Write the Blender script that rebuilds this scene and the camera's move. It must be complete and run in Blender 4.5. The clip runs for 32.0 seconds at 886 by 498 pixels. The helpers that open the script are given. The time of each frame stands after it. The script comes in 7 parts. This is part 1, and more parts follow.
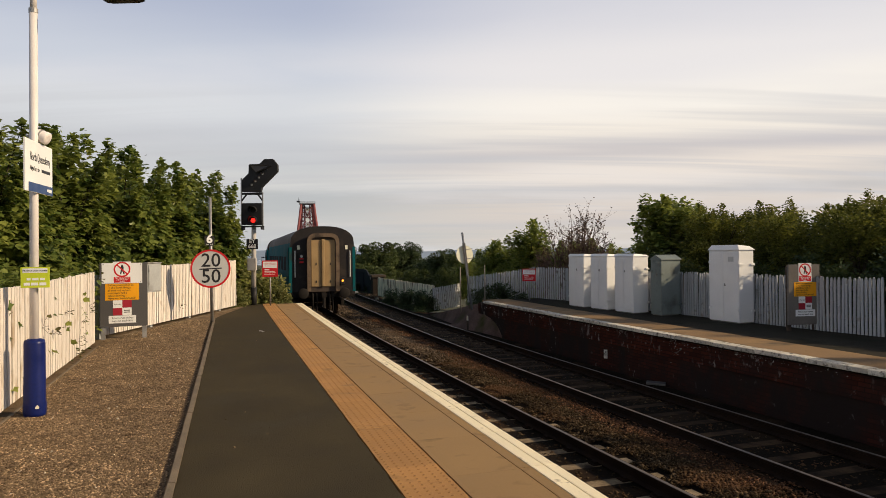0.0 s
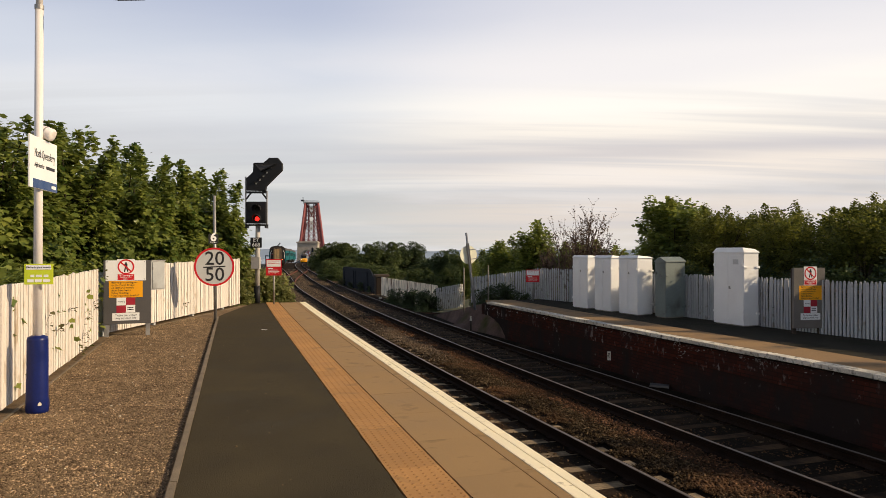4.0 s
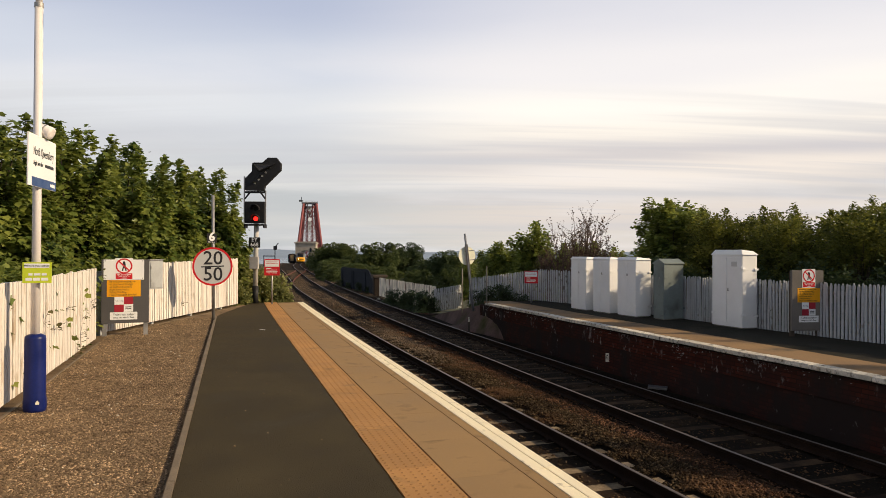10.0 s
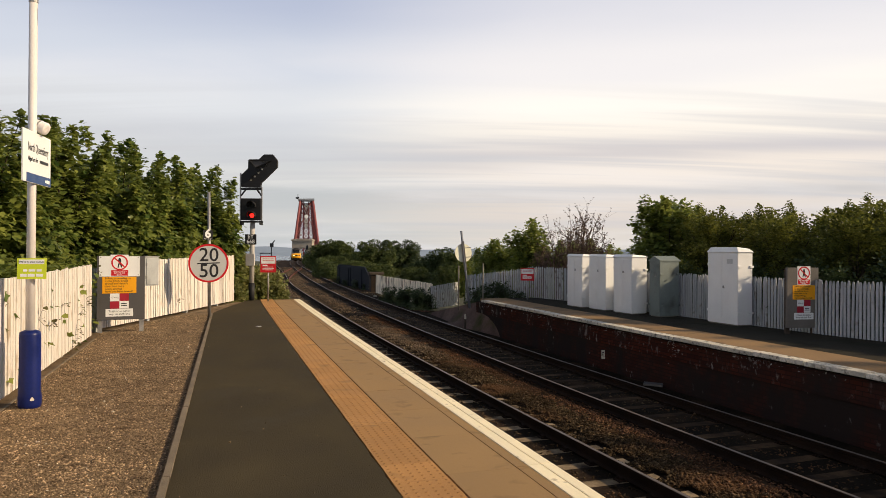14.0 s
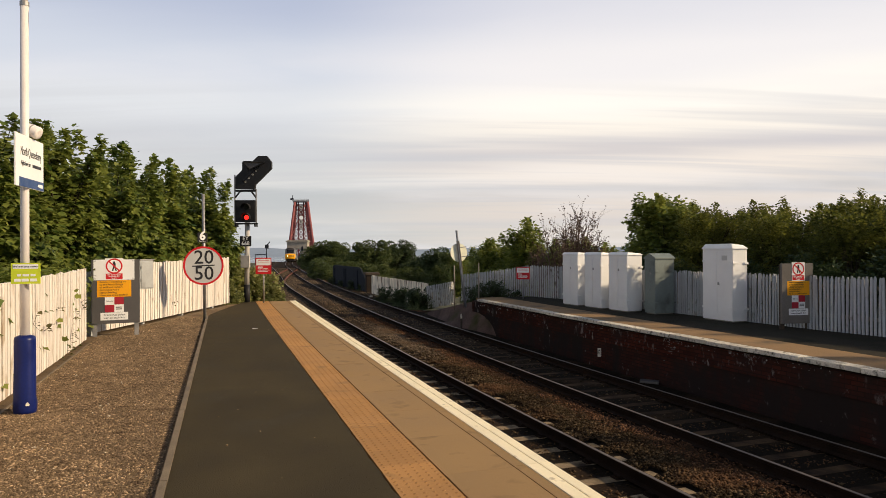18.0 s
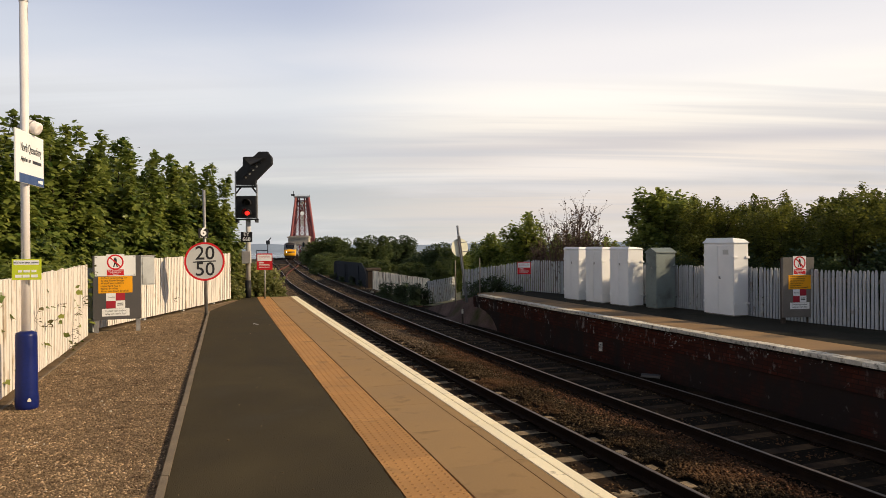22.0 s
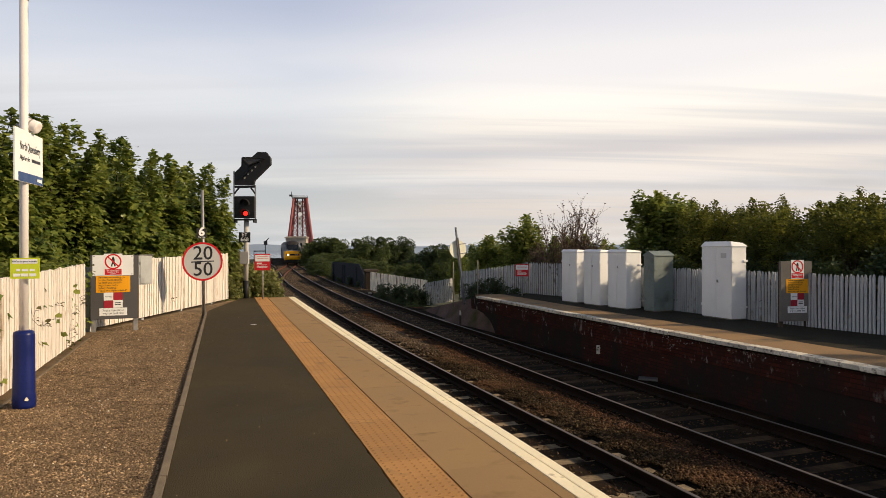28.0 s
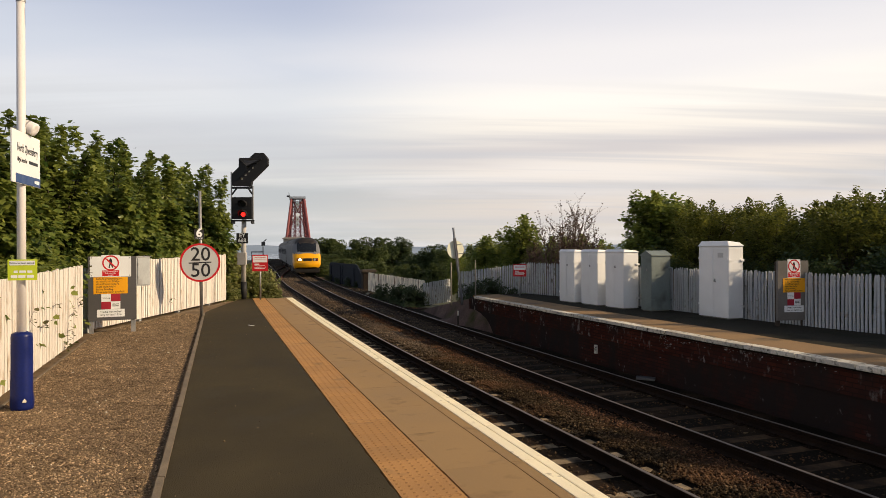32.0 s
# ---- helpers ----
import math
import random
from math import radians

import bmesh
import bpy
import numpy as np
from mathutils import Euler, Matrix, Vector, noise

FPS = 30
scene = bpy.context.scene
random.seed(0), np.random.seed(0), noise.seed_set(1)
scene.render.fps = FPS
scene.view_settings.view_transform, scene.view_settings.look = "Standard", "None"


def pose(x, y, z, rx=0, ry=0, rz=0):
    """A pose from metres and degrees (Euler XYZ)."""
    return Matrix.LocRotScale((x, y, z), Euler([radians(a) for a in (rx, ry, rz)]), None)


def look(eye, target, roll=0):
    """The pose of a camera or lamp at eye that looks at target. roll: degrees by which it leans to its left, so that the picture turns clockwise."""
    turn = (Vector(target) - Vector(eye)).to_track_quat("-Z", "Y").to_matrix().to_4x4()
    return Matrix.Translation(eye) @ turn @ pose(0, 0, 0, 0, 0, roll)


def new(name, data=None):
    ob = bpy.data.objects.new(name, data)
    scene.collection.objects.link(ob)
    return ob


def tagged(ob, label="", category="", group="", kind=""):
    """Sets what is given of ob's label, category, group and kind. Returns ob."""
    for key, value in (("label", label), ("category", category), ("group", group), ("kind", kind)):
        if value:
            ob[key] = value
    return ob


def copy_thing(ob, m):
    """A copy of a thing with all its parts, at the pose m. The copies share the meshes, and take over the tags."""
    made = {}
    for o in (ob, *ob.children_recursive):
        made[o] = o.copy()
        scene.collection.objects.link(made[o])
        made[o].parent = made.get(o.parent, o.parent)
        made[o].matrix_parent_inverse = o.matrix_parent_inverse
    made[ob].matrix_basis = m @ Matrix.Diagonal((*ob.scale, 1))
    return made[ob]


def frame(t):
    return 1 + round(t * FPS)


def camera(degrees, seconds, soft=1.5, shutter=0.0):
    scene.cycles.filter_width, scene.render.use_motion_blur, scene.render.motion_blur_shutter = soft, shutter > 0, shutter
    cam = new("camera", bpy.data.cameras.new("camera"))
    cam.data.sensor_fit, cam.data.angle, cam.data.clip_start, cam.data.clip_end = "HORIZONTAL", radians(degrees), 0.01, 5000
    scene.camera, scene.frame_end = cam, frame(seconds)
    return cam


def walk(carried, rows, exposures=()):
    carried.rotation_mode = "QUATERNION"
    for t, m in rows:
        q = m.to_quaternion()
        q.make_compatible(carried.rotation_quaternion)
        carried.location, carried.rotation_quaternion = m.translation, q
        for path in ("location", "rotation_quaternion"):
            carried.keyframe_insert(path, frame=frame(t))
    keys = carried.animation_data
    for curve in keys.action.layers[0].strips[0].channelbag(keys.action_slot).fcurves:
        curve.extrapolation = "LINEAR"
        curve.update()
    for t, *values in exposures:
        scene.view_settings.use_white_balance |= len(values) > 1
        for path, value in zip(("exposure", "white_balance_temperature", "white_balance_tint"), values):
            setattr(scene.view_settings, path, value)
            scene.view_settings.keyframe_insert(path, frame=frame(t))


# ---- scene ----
# ------------------------------------------------------------------ camera
cam = camera(65.0, 32.0, soft=0.62)
walk(cam, [
    (0, pose(0.008, -0.021, 1.795, 90.276, 0.543, 0.003)),
    (0.5, pose(0.007, 0.014, 1.798, 90.319, 0.460, 0.348)),
    (1, pose(0.015, 0.021, 1.797, 90.316, 0.433, 0.487)),
    (1.5, pose(0.013, 0.038, 1.787, 90.134, 0.450, 0.489)),
    (2, pose(0.016, 0.031, 1.785, 90.003, 0.455, 0.415)),
    (2.5, pose(0.008, 0.037, 1.795, 89.871, 0.490, 0.406)),
    (3, pose(0.014, 0.020, 1.786, 90.068, 0.459, 0.472)),
    (3.5, pose(0.001, 0.013, 1.791, 90.166, 0.195, 0.469)),
    (5.5, pose(0.002, -0.002, 1.800, 90.666, -0.032, 0.011)),
    (6, pose(-0.000, 0.000, 1.800, 90.652, -0.000, 0.000)),
    (6.5, pose(-0.001, 0.004, 1.802, 90.726, -0.034, 0.012)),
    (7, pose(-0.002, 0.005, 1.798, 90.748, -0.012, 0.007)),
    (7.5, pose(0.012, 0.008, 1.793, 90.816, -0.167, 0.077)),
    (8, pose(-0.002, 0.014, 1.795, 90.734, -0.106, 0.087)),
    (8.5, pose(0.006, 0.014, 1.789, 90.702, -0.201, 0.123)),
    (9, pose(0.009, 0.014, 1.792, 90.638, -0.225, 0.077)),
    (9.5, pose(0.006, 0.016, 1.793, 90.542, -0.434, 0.062)),
    (10, pose(-0.014, 0.019, 1.789, 90.372, -0.237, 0.144)),
    (10.5, pose(-0.003, 0.020, 1.784, 90.443, -0.403, 0.206)),
    (11, pose(0.002, 0.016, 1.789, 90.502, -0.471, -0.069)),
    (11.5, pose(-0.004, 0.009, 1.793, 90.579, -0.575, -0.290)),
    (12, pose(-0.006, 0.003, 1.789, 90.617, -0.531, -0.320)),
    (12.5, pose(-0.001, 0.006, 1.785, 90.562, -0.598, -0.283)),
    (13, pose(-0.004, 0.008, 1.783, 90.407, -0.543, -0.295)),
    (13.5, pose(-0.000, 0.010, 1.778, 90.250, -0.500, -0.142)),
    (14, pose(-0.002, 0.015, 1.778, 90.163, -0.301, -0.125)),
    (14.5, pose(0.004, 0.015, 1.778, 90.172, 0.062, -0.112)),
    (16.5, pose(-0.004, 0.016, 1.786, 90.292, 0.109, -0.160)),
    (17, pose(0.002, 0.011, 1.775, 90.274, 0.155, -0.232)),
    (17.5, pose(0.003, 0.014, 1.783, 90.216, 0.157, -0.335)),
    (18, pose(-0.002, 0.015, 1.785, 90.123, 0.330, -0.509)),
    (18.5, pose(0.004, 0.016, 1.769, 90.090, 0.442, -0.542)),
    (19, pose(0.002, 0.017, 1.779, 90.077, 0.493, -0.553)),
    (19.5, pose(-0.001, 0.011, 1.776, 90.071, 0.527, -0.498)),
    (20, pose(0.004, 0.017, 1.776, 90.001, 0.530, -0.539)),
    (20.5, pose(0.002, 0.021, 1.773, 89.990, 0.584, -0.541)),
    (21, pose(-0.006, 0.030, 1.778, 89.872, 0.494, -0.556)),
    (21.5, pose(-0.006, 0.036, 1.775, 89.791, 0.543, -0.482)),
    (22, pose(0.005, 0.019, 1.777, 89.742, 0.521, -0.412)),
    (22.5, pose(-0.006, 0.022, 1.770, 89.735, 0.454, -0.414)),
    (23, pose(0.006, 0.023, 1.771, 89.729, 0.467, -0.349)),
    (23.5, pose(0.006, 0.019, 1.769, 89.707, 0.285, -0.413)),
    (24, pose(-0.000, 0.012, 1.775, 89.712, 0.292, -0.435)),
    (24.5, pose(0.001, 0.018, 1.781, 89.743, 0.436, -0.549)),
    (25, pose(-0.009, 0.019, 1.777, 89.803, 0.464, -0.496)),
    (25.5, pose(-0.003, 0.012, 1.772, 89.826, 0.377, -0.442)),
    (27.5, pose(-0.001, 0.016, 1.774, 89.876, 0.175, -0.596)),
    (28, pose(-0.013, 0.020, 1.777, 89.874, 0.137, -0.603)),
    (28.5, pose(-0.008, 0.011, 1.780, 89.848, 0.228, -0.595)),
    (29, pose(-0.005, 0.012, 1.777, 89.842, 0.421, -0.567)),
    (29.5, pose(0.002, 0.008, 1.773, 89.894, 0.345, -0.646)),
    (30, pose(-0.002, 0.009, 1.778, 89.919, 0.284, -0.768)),
    (30.5, pose(-0.002, 0.008, 1.776, 89.948, 0.237, -0.833)),
    (31, pose(-0.001, -0.002, 1.772, 89.982, 0.237, -0.914)),
    (31.5, pose(-0.013, -0.000, 1.773, 89.971, 0.353, -0.925)),
    (32, pose(-0.007, 0.000, 1.778, 89.902, 0.300, -0.783)),], exposures=((0, -0.16, 6800, 10), (1, -0.06, 6800, 10), (2, 0.0, 6800, 10), (32, 0.0, 6800, 10)))

# ------------------------------------------------------------------ light
SUN_DIR = Vector((1.09, -0.16, 0.53)).normalized()


def build_world():
    """Thin evening cloud over a pale sky, brighter towards the sun."""
    w = bpy.data.worlds.new("world")
    scene.world = w
    w.use_nodes = True
    nt = w.node_tree
    nt.nodes.clear()
    N, L = nt.nodes.new, nt.links.new
    out, bg = N("ShaderNodeOutputWorld"), N("ShaderNodeBackground")
    sky = N("ShaderNodeTexSky")
    sky.sky_type, sky.sun_disc = "NISHITA", False
    sky.sun_elevation = math.asin(SUN_DIR.z)
    sky.sun_rotation = math.atan2(SUN_DIR.x, SUN_DIR.y)
    tc, sep = N("ShaderNodeTexCoord"), N("ShaderNodeSeparateXYZ")
    L(tc.outputs["Generated"], sep.inputs[0])

    def m(op, a, b=None):
        n = N("ShaderNodeMath")
        n.operation = op
        for i, v in enumerate((a, b)):
            if v is None:
                continue
            if isinstance(v, (int, float)):
                n.inputs[i].default_value = v
            else:
                L(v, n.inputs[i])
        return n.outputs[0]

    def mix(fac, a, b):
        n = N("ShaderNodeMix")
        n.data_type = "RGBA"
        for i, v in ((0, fac), (6, a), (7, b)):
            if isinstance(v, (int, float)):
                n.inputs[i].default_value = v
            elif isinstance(v, tuple):
                n.inputs[i].default_value = (*v, 1)
            else:
                L(v, n.inputs[i])
        return n.outputs[2]

    def ramp(v, a, b):
        n = N("ShaderNodeMapRange")
        n.interpolation_type = "SMOOTHSTEP"
        n.inputs[1].default_value, n.inputs[2].default_value = a, b
        L(v, n.inputs[0])
        return n.outputs[0]

    def clouds(scale, sx, sy, off, detail):
        d = m("ADD", m("MAXIMUM", sep.outputs[2], 0.0), 0.10)
        cx = m("MULTIPLY", m("DIVIDE", sep.outputs[0], d), sx)
        cy = m("MULTIPLY", m("DIVIDE", sep.outputs[1], d), sy)
        c = N("ShaderNodeCombineXYZ")
        L(cx, c.inputs[0]), L(cy, c.inputs[1])
        c.inputs[2].default_value = off
        n = N("ShaderNodeTexNoise")
        n.inputs["Scale"].default_value = scale
        n.inputs["Detail"].default_value = detail
        n.inputs["Roughness"].default_value = 0.5
        n.inputs["Distortion"].default_value = 0.3
        L(c.outputs[0], n.inputs["Vector"])
        return n.outputs["Fac"]

    wave = m("SUBTRACT", clouds(0.55, 0.16, 0.9, 3.7, 3.0), 0.5)
    fine = m("SUBTRACT", clouds(1.5, 0.30, 1.6, 8.1, 5.0), 0.5)
    level = m("ADD", sep.outputs[2], m("ADD", m("MULTIPLY", wave, 0.055), m("MULTIPLY", fine, 0.034)))

    def layers(stops):
        n = N("ShaderNodeValToRGB")
        n.color_ramp.interpolation = "EASE"
        el = n.color_ramp.elements
        el[0].position, el[0].color = stops[0][0], (*stops[0][1], 1)
        el[1].position, el[1].color = stops[-1][0], (*stops[-1][1], 1)
        for p, c in stops[1:-1]:
            e = el.new(p)
            e.color = (*c, 1)
        L(level, n.inputs[0])
        return n.outputs[0]

    cool = layers([(0.0, (0.507, 0.54, 0.57)), (0.045, (0.585, 0.60, 0.61)), (0.075, (0.507, 0.54, 0.57)), (0.10, (0.634, 0.655, 0.66)), (0.135, (0.585, 0.615, 0.66)), (0.19, (0.692, 0.73, 0.79)),
                   (0.25, (0.605, 0.66, 0.77)), (0.33, (0.449, 0.51, 0.67)), (0.55, (0.351, 0.40, 0.52)), (0.9, (0.195, 0.25, 0.36))])
    warm = layers([(0.0, (0.66, 0.63, 0.60)), (0.06, (0.72, 0.66, 0.62)), (0.085, (0.58, 0.57, 0.58)), (0.112, (0.86, 0.79, 0.73)), (0.135, (0.64, 0.615, 0.63)), (0.165, (0.92, 0.87, 0.81)), (0.20, (0.96, 0.93, 0.89)),
                   (0.25, (0.84, 0.83, 0.86)), (0.33, (0.67, 0.69, 0.78)), (0.55, (0.42, 0.44, 0.54)), (0.9, (0.20, 0.25, 0.36))])
    dot = N("ShaderNodeVectorMath")
    dot.operation = "DOT_PRODUCT"
    L(tc.outputs["Generated"], dot.inputs[0])
    dot.inputs[1].default_value = Vector((0.36, 0.91, 0.19)).normalized()
    glow_side = ramp(m("ADD", dot.outputs["Value"], m("MULTIPLY", fine, 0.10)), 0.83, 0.99)
    cloud = mix(glow_side, cool, warm)
    wisps = ramp(clouds(0.9, 0.55, 0.75, 21.3, 6.0), 0.46, 0.74)
    cloud = mix(m("MULTIPLY", wisps, 0.40), cloud, (0.84, 0.83, 0.86))
    dim = ramp(clouds(0.7, 0.4, 1.1, 31.3, 5.0), 0.50, 0.76)
    cloud = mix(m("MULTIPLY", dim, 0.28), cloud, (0.50, 0.52, 0.62))
    streak = ramp(clouds(1.4, 0.24, 2.6, 44.0, 5.0), 0.48, 0.68)
    low = m("MULTIPLY", ramp(sep.outputs[2], 0.01, 0.06), m("SUBTRACT", 1.0, ramp(sep.outputs[2], 0.15, 0.25)))
    cloud = mix(m("MULTIPLY", m("MULTIPLY", streak, low), 0.48), cloud, (0.56, 0.575, 0.625))
    blue = N("ShaderNodeVectorMath")
    blue.operation = "SCALE"
    L(sky.outputs[0], blue.inputs[0])
    blue.inputs["Scale"].default_value = 0.06
    up = ramp(sep.outputs[2], 0.30, 0.75)
    glow = mix(m("MULTIPLY", up, 0.55), cloud, blue.outputs[0])
    L(glow, bg.inputs["Color"])
    bg.inputs["Strength"].default_value = WORLD_STRENGTH
    L(bg.outputs[0], out.inputs[0])


WORLD_STRENGTH = 1.08
build_world()
sun = new("sun", bpy.data.lights.new("sun", "SUN"))
sun.data.energy, sun.data.angle, sun.data.color = 5.0, radians(1.0), (1.0, 0.80, 0.55)
sun.matrix_world = look(SUN_DIR * 60, (0, 0, 0))


# ------------------------------------------------------------------ materials
def mat(name, color, rough=0.7, metal=0.0, scale=8.0, vary=0.25, fine=60.0, bump=0.15, dirt=None, dirt_amount=0.0,
        dirt_scale=1.5, random=0.0, spec=0.25, coords="Object", island=0.0):
    """A painted, earthy or metal surface: blotches and grain of the base colour, a dirt colour in patches, fine relief."""
    ma = bpy.data.materials.new(name)
    ma.use_nodes = True
    nt = ma.node_tree
    N, L = nt.nodes.new, nt.links.new
    bs = nt.nodes["Principled BSDF"]
    tc = N("ShaderNodeTexCoord")
    vec = tc.outputs[coords]
    info = N("ShaderNodeObjectInfo")
    shift = N("ShaderNodeVectorMath")
    shift.operation = "MULTIPLY_ADD"
    cmb = N("ShaderNodeCombineXYZ")
    for i in range(3):
        L(info.outputs["Random"], cmb.inputs[i])
    L(cmb.outputs[0], shift.inputs[0])
    shift.inputs[1].default_value = (37, 19, 53)
    L(vec, shift.inputs[2])

    def noise_node(s, detail=4):
        n = N("ShaderNodeTexNoise")
        n.inputs["Scale"].default_value = s
        n.inputs["Detail"].default_value = detail
        L(shift.outputs[0], n.inputs["Vector"])
        return n.outputs["Fac"]

    def rng(v, a, b, c, d):
        n = N("ShaderNodeMapRange")
        for i, k in zip((1, 2, 3, 4), (a, b, c, d)):
            n.inputs[i].default_value = k
        L(v, n.inputs[0])
        return n.outputs[0]

    big, small = noise_node(scale), noise_node(fine, 2)
    mul = N("ShaderNodeMath")
    mul.operation = "MULTIPLY"
    L(rng(big, 0.3, 0.7, 1 - vary, 1 + vary), mul.inputs[0])
    L(rng(small, 0.3, 0.7, 1 - vary * 0.6, 1 + vary * 0.6), mul.inputs[1])
    last = mul.outputs[0]
    if random:
        m2 = N("ShaderNodeMath")
        m2.operation = "MULTIPLY"
        L(last, m2.inputs[0])
        L(rng(info.outputs["Random"], 0, 1, 1 - random, 1 + random), m2.inputs[1])
        last = m2.outputs[0]
    if island:
        geo, m3 = N("ShaderNodeNewGeometry"), N("ShaderNodeMath")
        m3.operation = "MULTIPLY"
        L(last, m3.inputs[0])
        pw = N("ShaderNodeMath")
        pw.operation = "POWER"
        L(geo.outputs["Random Per Island"], pw.inputs[0])
        pw.inputs[1].default_value = 3.5
        L(rng(pw.outputs[0], 0, 1, 1 - island * 0.6, 1 + island * 2.0), m3.inputs[1])
        last = m3.outputs[0]
    sc = N("ShaderNodeVectorMath")
    sc.operation = "SCALE"
    sc.inputs[0].default_value = color
    L(last, sc.inputs["Scale"])
    col = sc.outputs[0]
    if dirt:
        mx = N("ShaderNodeMix")
        mx.data_type = "RGBA"
        L(rng(noise_node(dirt_scale, 6), 0.62 - dirt_amount * 0.3, 0.72 - dirt_amount * 0.1, 0, 1), mx.inputs[0])
        L(col, mx.inputs[6])
        mx.inputs[7].default_value = (*dirt, 1)
        col = mx.outputs[2]
    L(col, bs.inputs["Base Color"])
    bs.inputs["Metallic"].default_value = metal
    bs.inputs["Specular IOR Level"].default_value = spec
    L(rng(big, 0.3, 0.7, max(rough - 0.12, 0.05), min(rough + 0.1, 1)), bs.inputs["Roughness"])
    if bump:
        bp = N("ShaderNodeBump")
        bp.inputs["Strength"].default_value = bump
        bp.inputs["Distance"].default_value = 0.01
        L(small, bp.inputs["Height"])
        L(bp.outputs[0], bs.inputs["Normal"])
    return ma


def glow_mat(name, color, strength):
    ma = bpy.data.materials.new(name)
    ma.use_nodes = True
    bs = ma.node_tree.nodes["Principled BSDF"]
    bs.inputs["Base Color"].default_value = (*color, 1)
    bs.inputs["Emission Color"].default_value = (*color, 1)
    bs.inputs["Emission Strength"].default_value = strength
    return ma


def leaf_mat(name, a, b, rough=0.5, glow_through=0.35):
    """Leaves: colour differs from leaf to leaf and from clump to clump, with light passing through."""
    ma = bpy.data.materials.new(name)
    ma.use_nodes = True
    nt = ma.node_tree
    N, L = nt.nodes.new, nt.links.new
    bs, out = nt.nodes["Principled BSDF"], nt.nodes["Material Output"]
    geo, tc = N("ShaderNodeNewGeometry"), N("ShaderNodeTexCoord")
    n = N("ShaderNodeTexNoise")
    n.inputs["Scale"].default_value = 1.3
    L(tc.outputs["Object"], n.inputs["Vector"])
    av = N("ShaderNodeMath")
    av.operation = "MULTIPLY_ADD"
    L(geo.outputs["Random Per Island"], av.inputs[0])
    av.inputs[1].default_value = 0.6
    ad = N("ShaderNodeMapRange")
    for i, k in zip((1, 2, 3, 4), (0.3, 0.7, -0.1, 0.5)):
        ad.inputs[i].default_value = k
    L(n.outputs["Fac"], ad.inputs[0])
    L(ad.outputs[0], av.inputs[2])
    mx = N("ShaderNodeMix")
    mx.data_type = "RGBA"
    L(av.outputs[0], mx.inputs[0])
    mx.inputs[6].default_value, mx.inputs[7].default_value = (*a, 1), (*b, 1)
    L(mx.outputs[2], bs.inputs["Base Color"])
    bs.inputs["Roughness"].default_value = rough
    bs.inputs["Specular IOR Level"].default_value = 0.35
    tr = N("ShaderNodeBsdfTranslucent")
    L(mx.outputs[2], tr.inputs["Color"])
    ms = N("ShaderNodeMixShader")
    ms.inputs[0].default_value = glow_through
    L(bs.outputs[0], ms.inputs[1]), L(tr.outputs[0], ms.inputs[2])
    L(ms.outputs[0], out.inputs["Surface"])
    return ma


def brick_mat(name, bright=1.0, soot_from=0.32, soot_to=0.55, salt_from=0.63, salt_to=0.80):
    """Sooty red brick with pale salt stains."""
    ma = bpy.data.materials.new(name)
    ma.use_nodes = True
    nt = ma.node_tree
    N, L = nt.nodes.new, nt.links.new
    bs = nt.nodes["Principled BSDF"]
    uv = N("ShaderNodeUVMap")
    br = N("ShaderNodeTexBrick")
    br.inputs["Scale"].default_value = 1.0
    br.inputs["Brick Width"].default_value, br.inputs["Row Height"].default_value = 0.225, 0.075
    br.inputs["Mortar Size"].default_value = 0.008
    br.inputs["Color1"].default_value, br.inputs["Color2"].default_value = (0.075 * bright, 0.020 * bright, 0.012 * bright, 1), (0.04 * bright, 0.013 * bright, 0.009 * bright, 1)
    br.inputs["Mortar"].default_value = (0.030 * bright, 0.0125 * bright, 0.009 * bright, 1)
    L(uv.outputs[0], br.inputs["Vector"])
    tc = N("ShaderNodeTexCoord")

    def patch(scale, a, b, detail=6, stretch_z=1.0):
        n, r, q = N("ShaderNodeTexNoise"), N("ShaderNodeMapRange"), N("ShaderNodeVectorMath")
        n.inputs["Scale"].default_value, n.inputs["Detail"].default_value = scale, detail
        n.inputs["Roughness"].default_value = 0.62
        q.operation = "MULTIPLY"
        q.inputs[1].default_value = (1.0, 1.0, stretch_z)
        L(tc.outputs["Object"], q.inputs[0])
        L(q.outputs[0], n.inputs["Vector"])
        r.inputs[1].default_value, r.inputs[2].default_value = a, b
        L(n.outputs["Fac"], r.inputs[0])
        return r.outputs[0]

    soot, salt = N("ShaderNodeMix"), N("ShaderNodeMix")
    soot.data_type = salt.data_type = "RGBA"
    L(patch(1.1, soot_from, soot_to, 8, 0.6), soot.inputs[0])
    L(br.outputs["Color"], soot.inputs[6])
    soot.inputs[7].default_value = (0.026, 0.0185, 0.0165, 1)
    both = N("ShaderNodeMath")
    both.operation = "MULTIPLY"
    L(patch(7.5, salt_from - 0.06, salt_to - 0.10, 12, 0.7), both.inputs[0])
    L(patch(1.3, 0.46, 0.62, 3, 0.5), both.inputs[1])
    L(both.outputs[0], salt.inputs[0])
    L(soot.outputs[2], salt.inputs[6])
    salt.inputs[7].default_value = (0.30, 0.27, 0.25, 1)
    L(salt.outputs[2], bs.inputs["Base Color"])
    bs.inputs["Roughness"].default_value = 0.95
    bs.inputs["Specular IOR Level"].default_value = 0.06
    bp = N("ShaderNodeBump")
    bp.inputs["Strength"].default_value, bp.inputs["Distance"].default_value, bp.invert = 0.25, 0.01, True
    L(br.outputs["Fac"], bp.inputs["Height"])
    L(bp.outputs[0], bs.inputs["Normal"])
    return ma


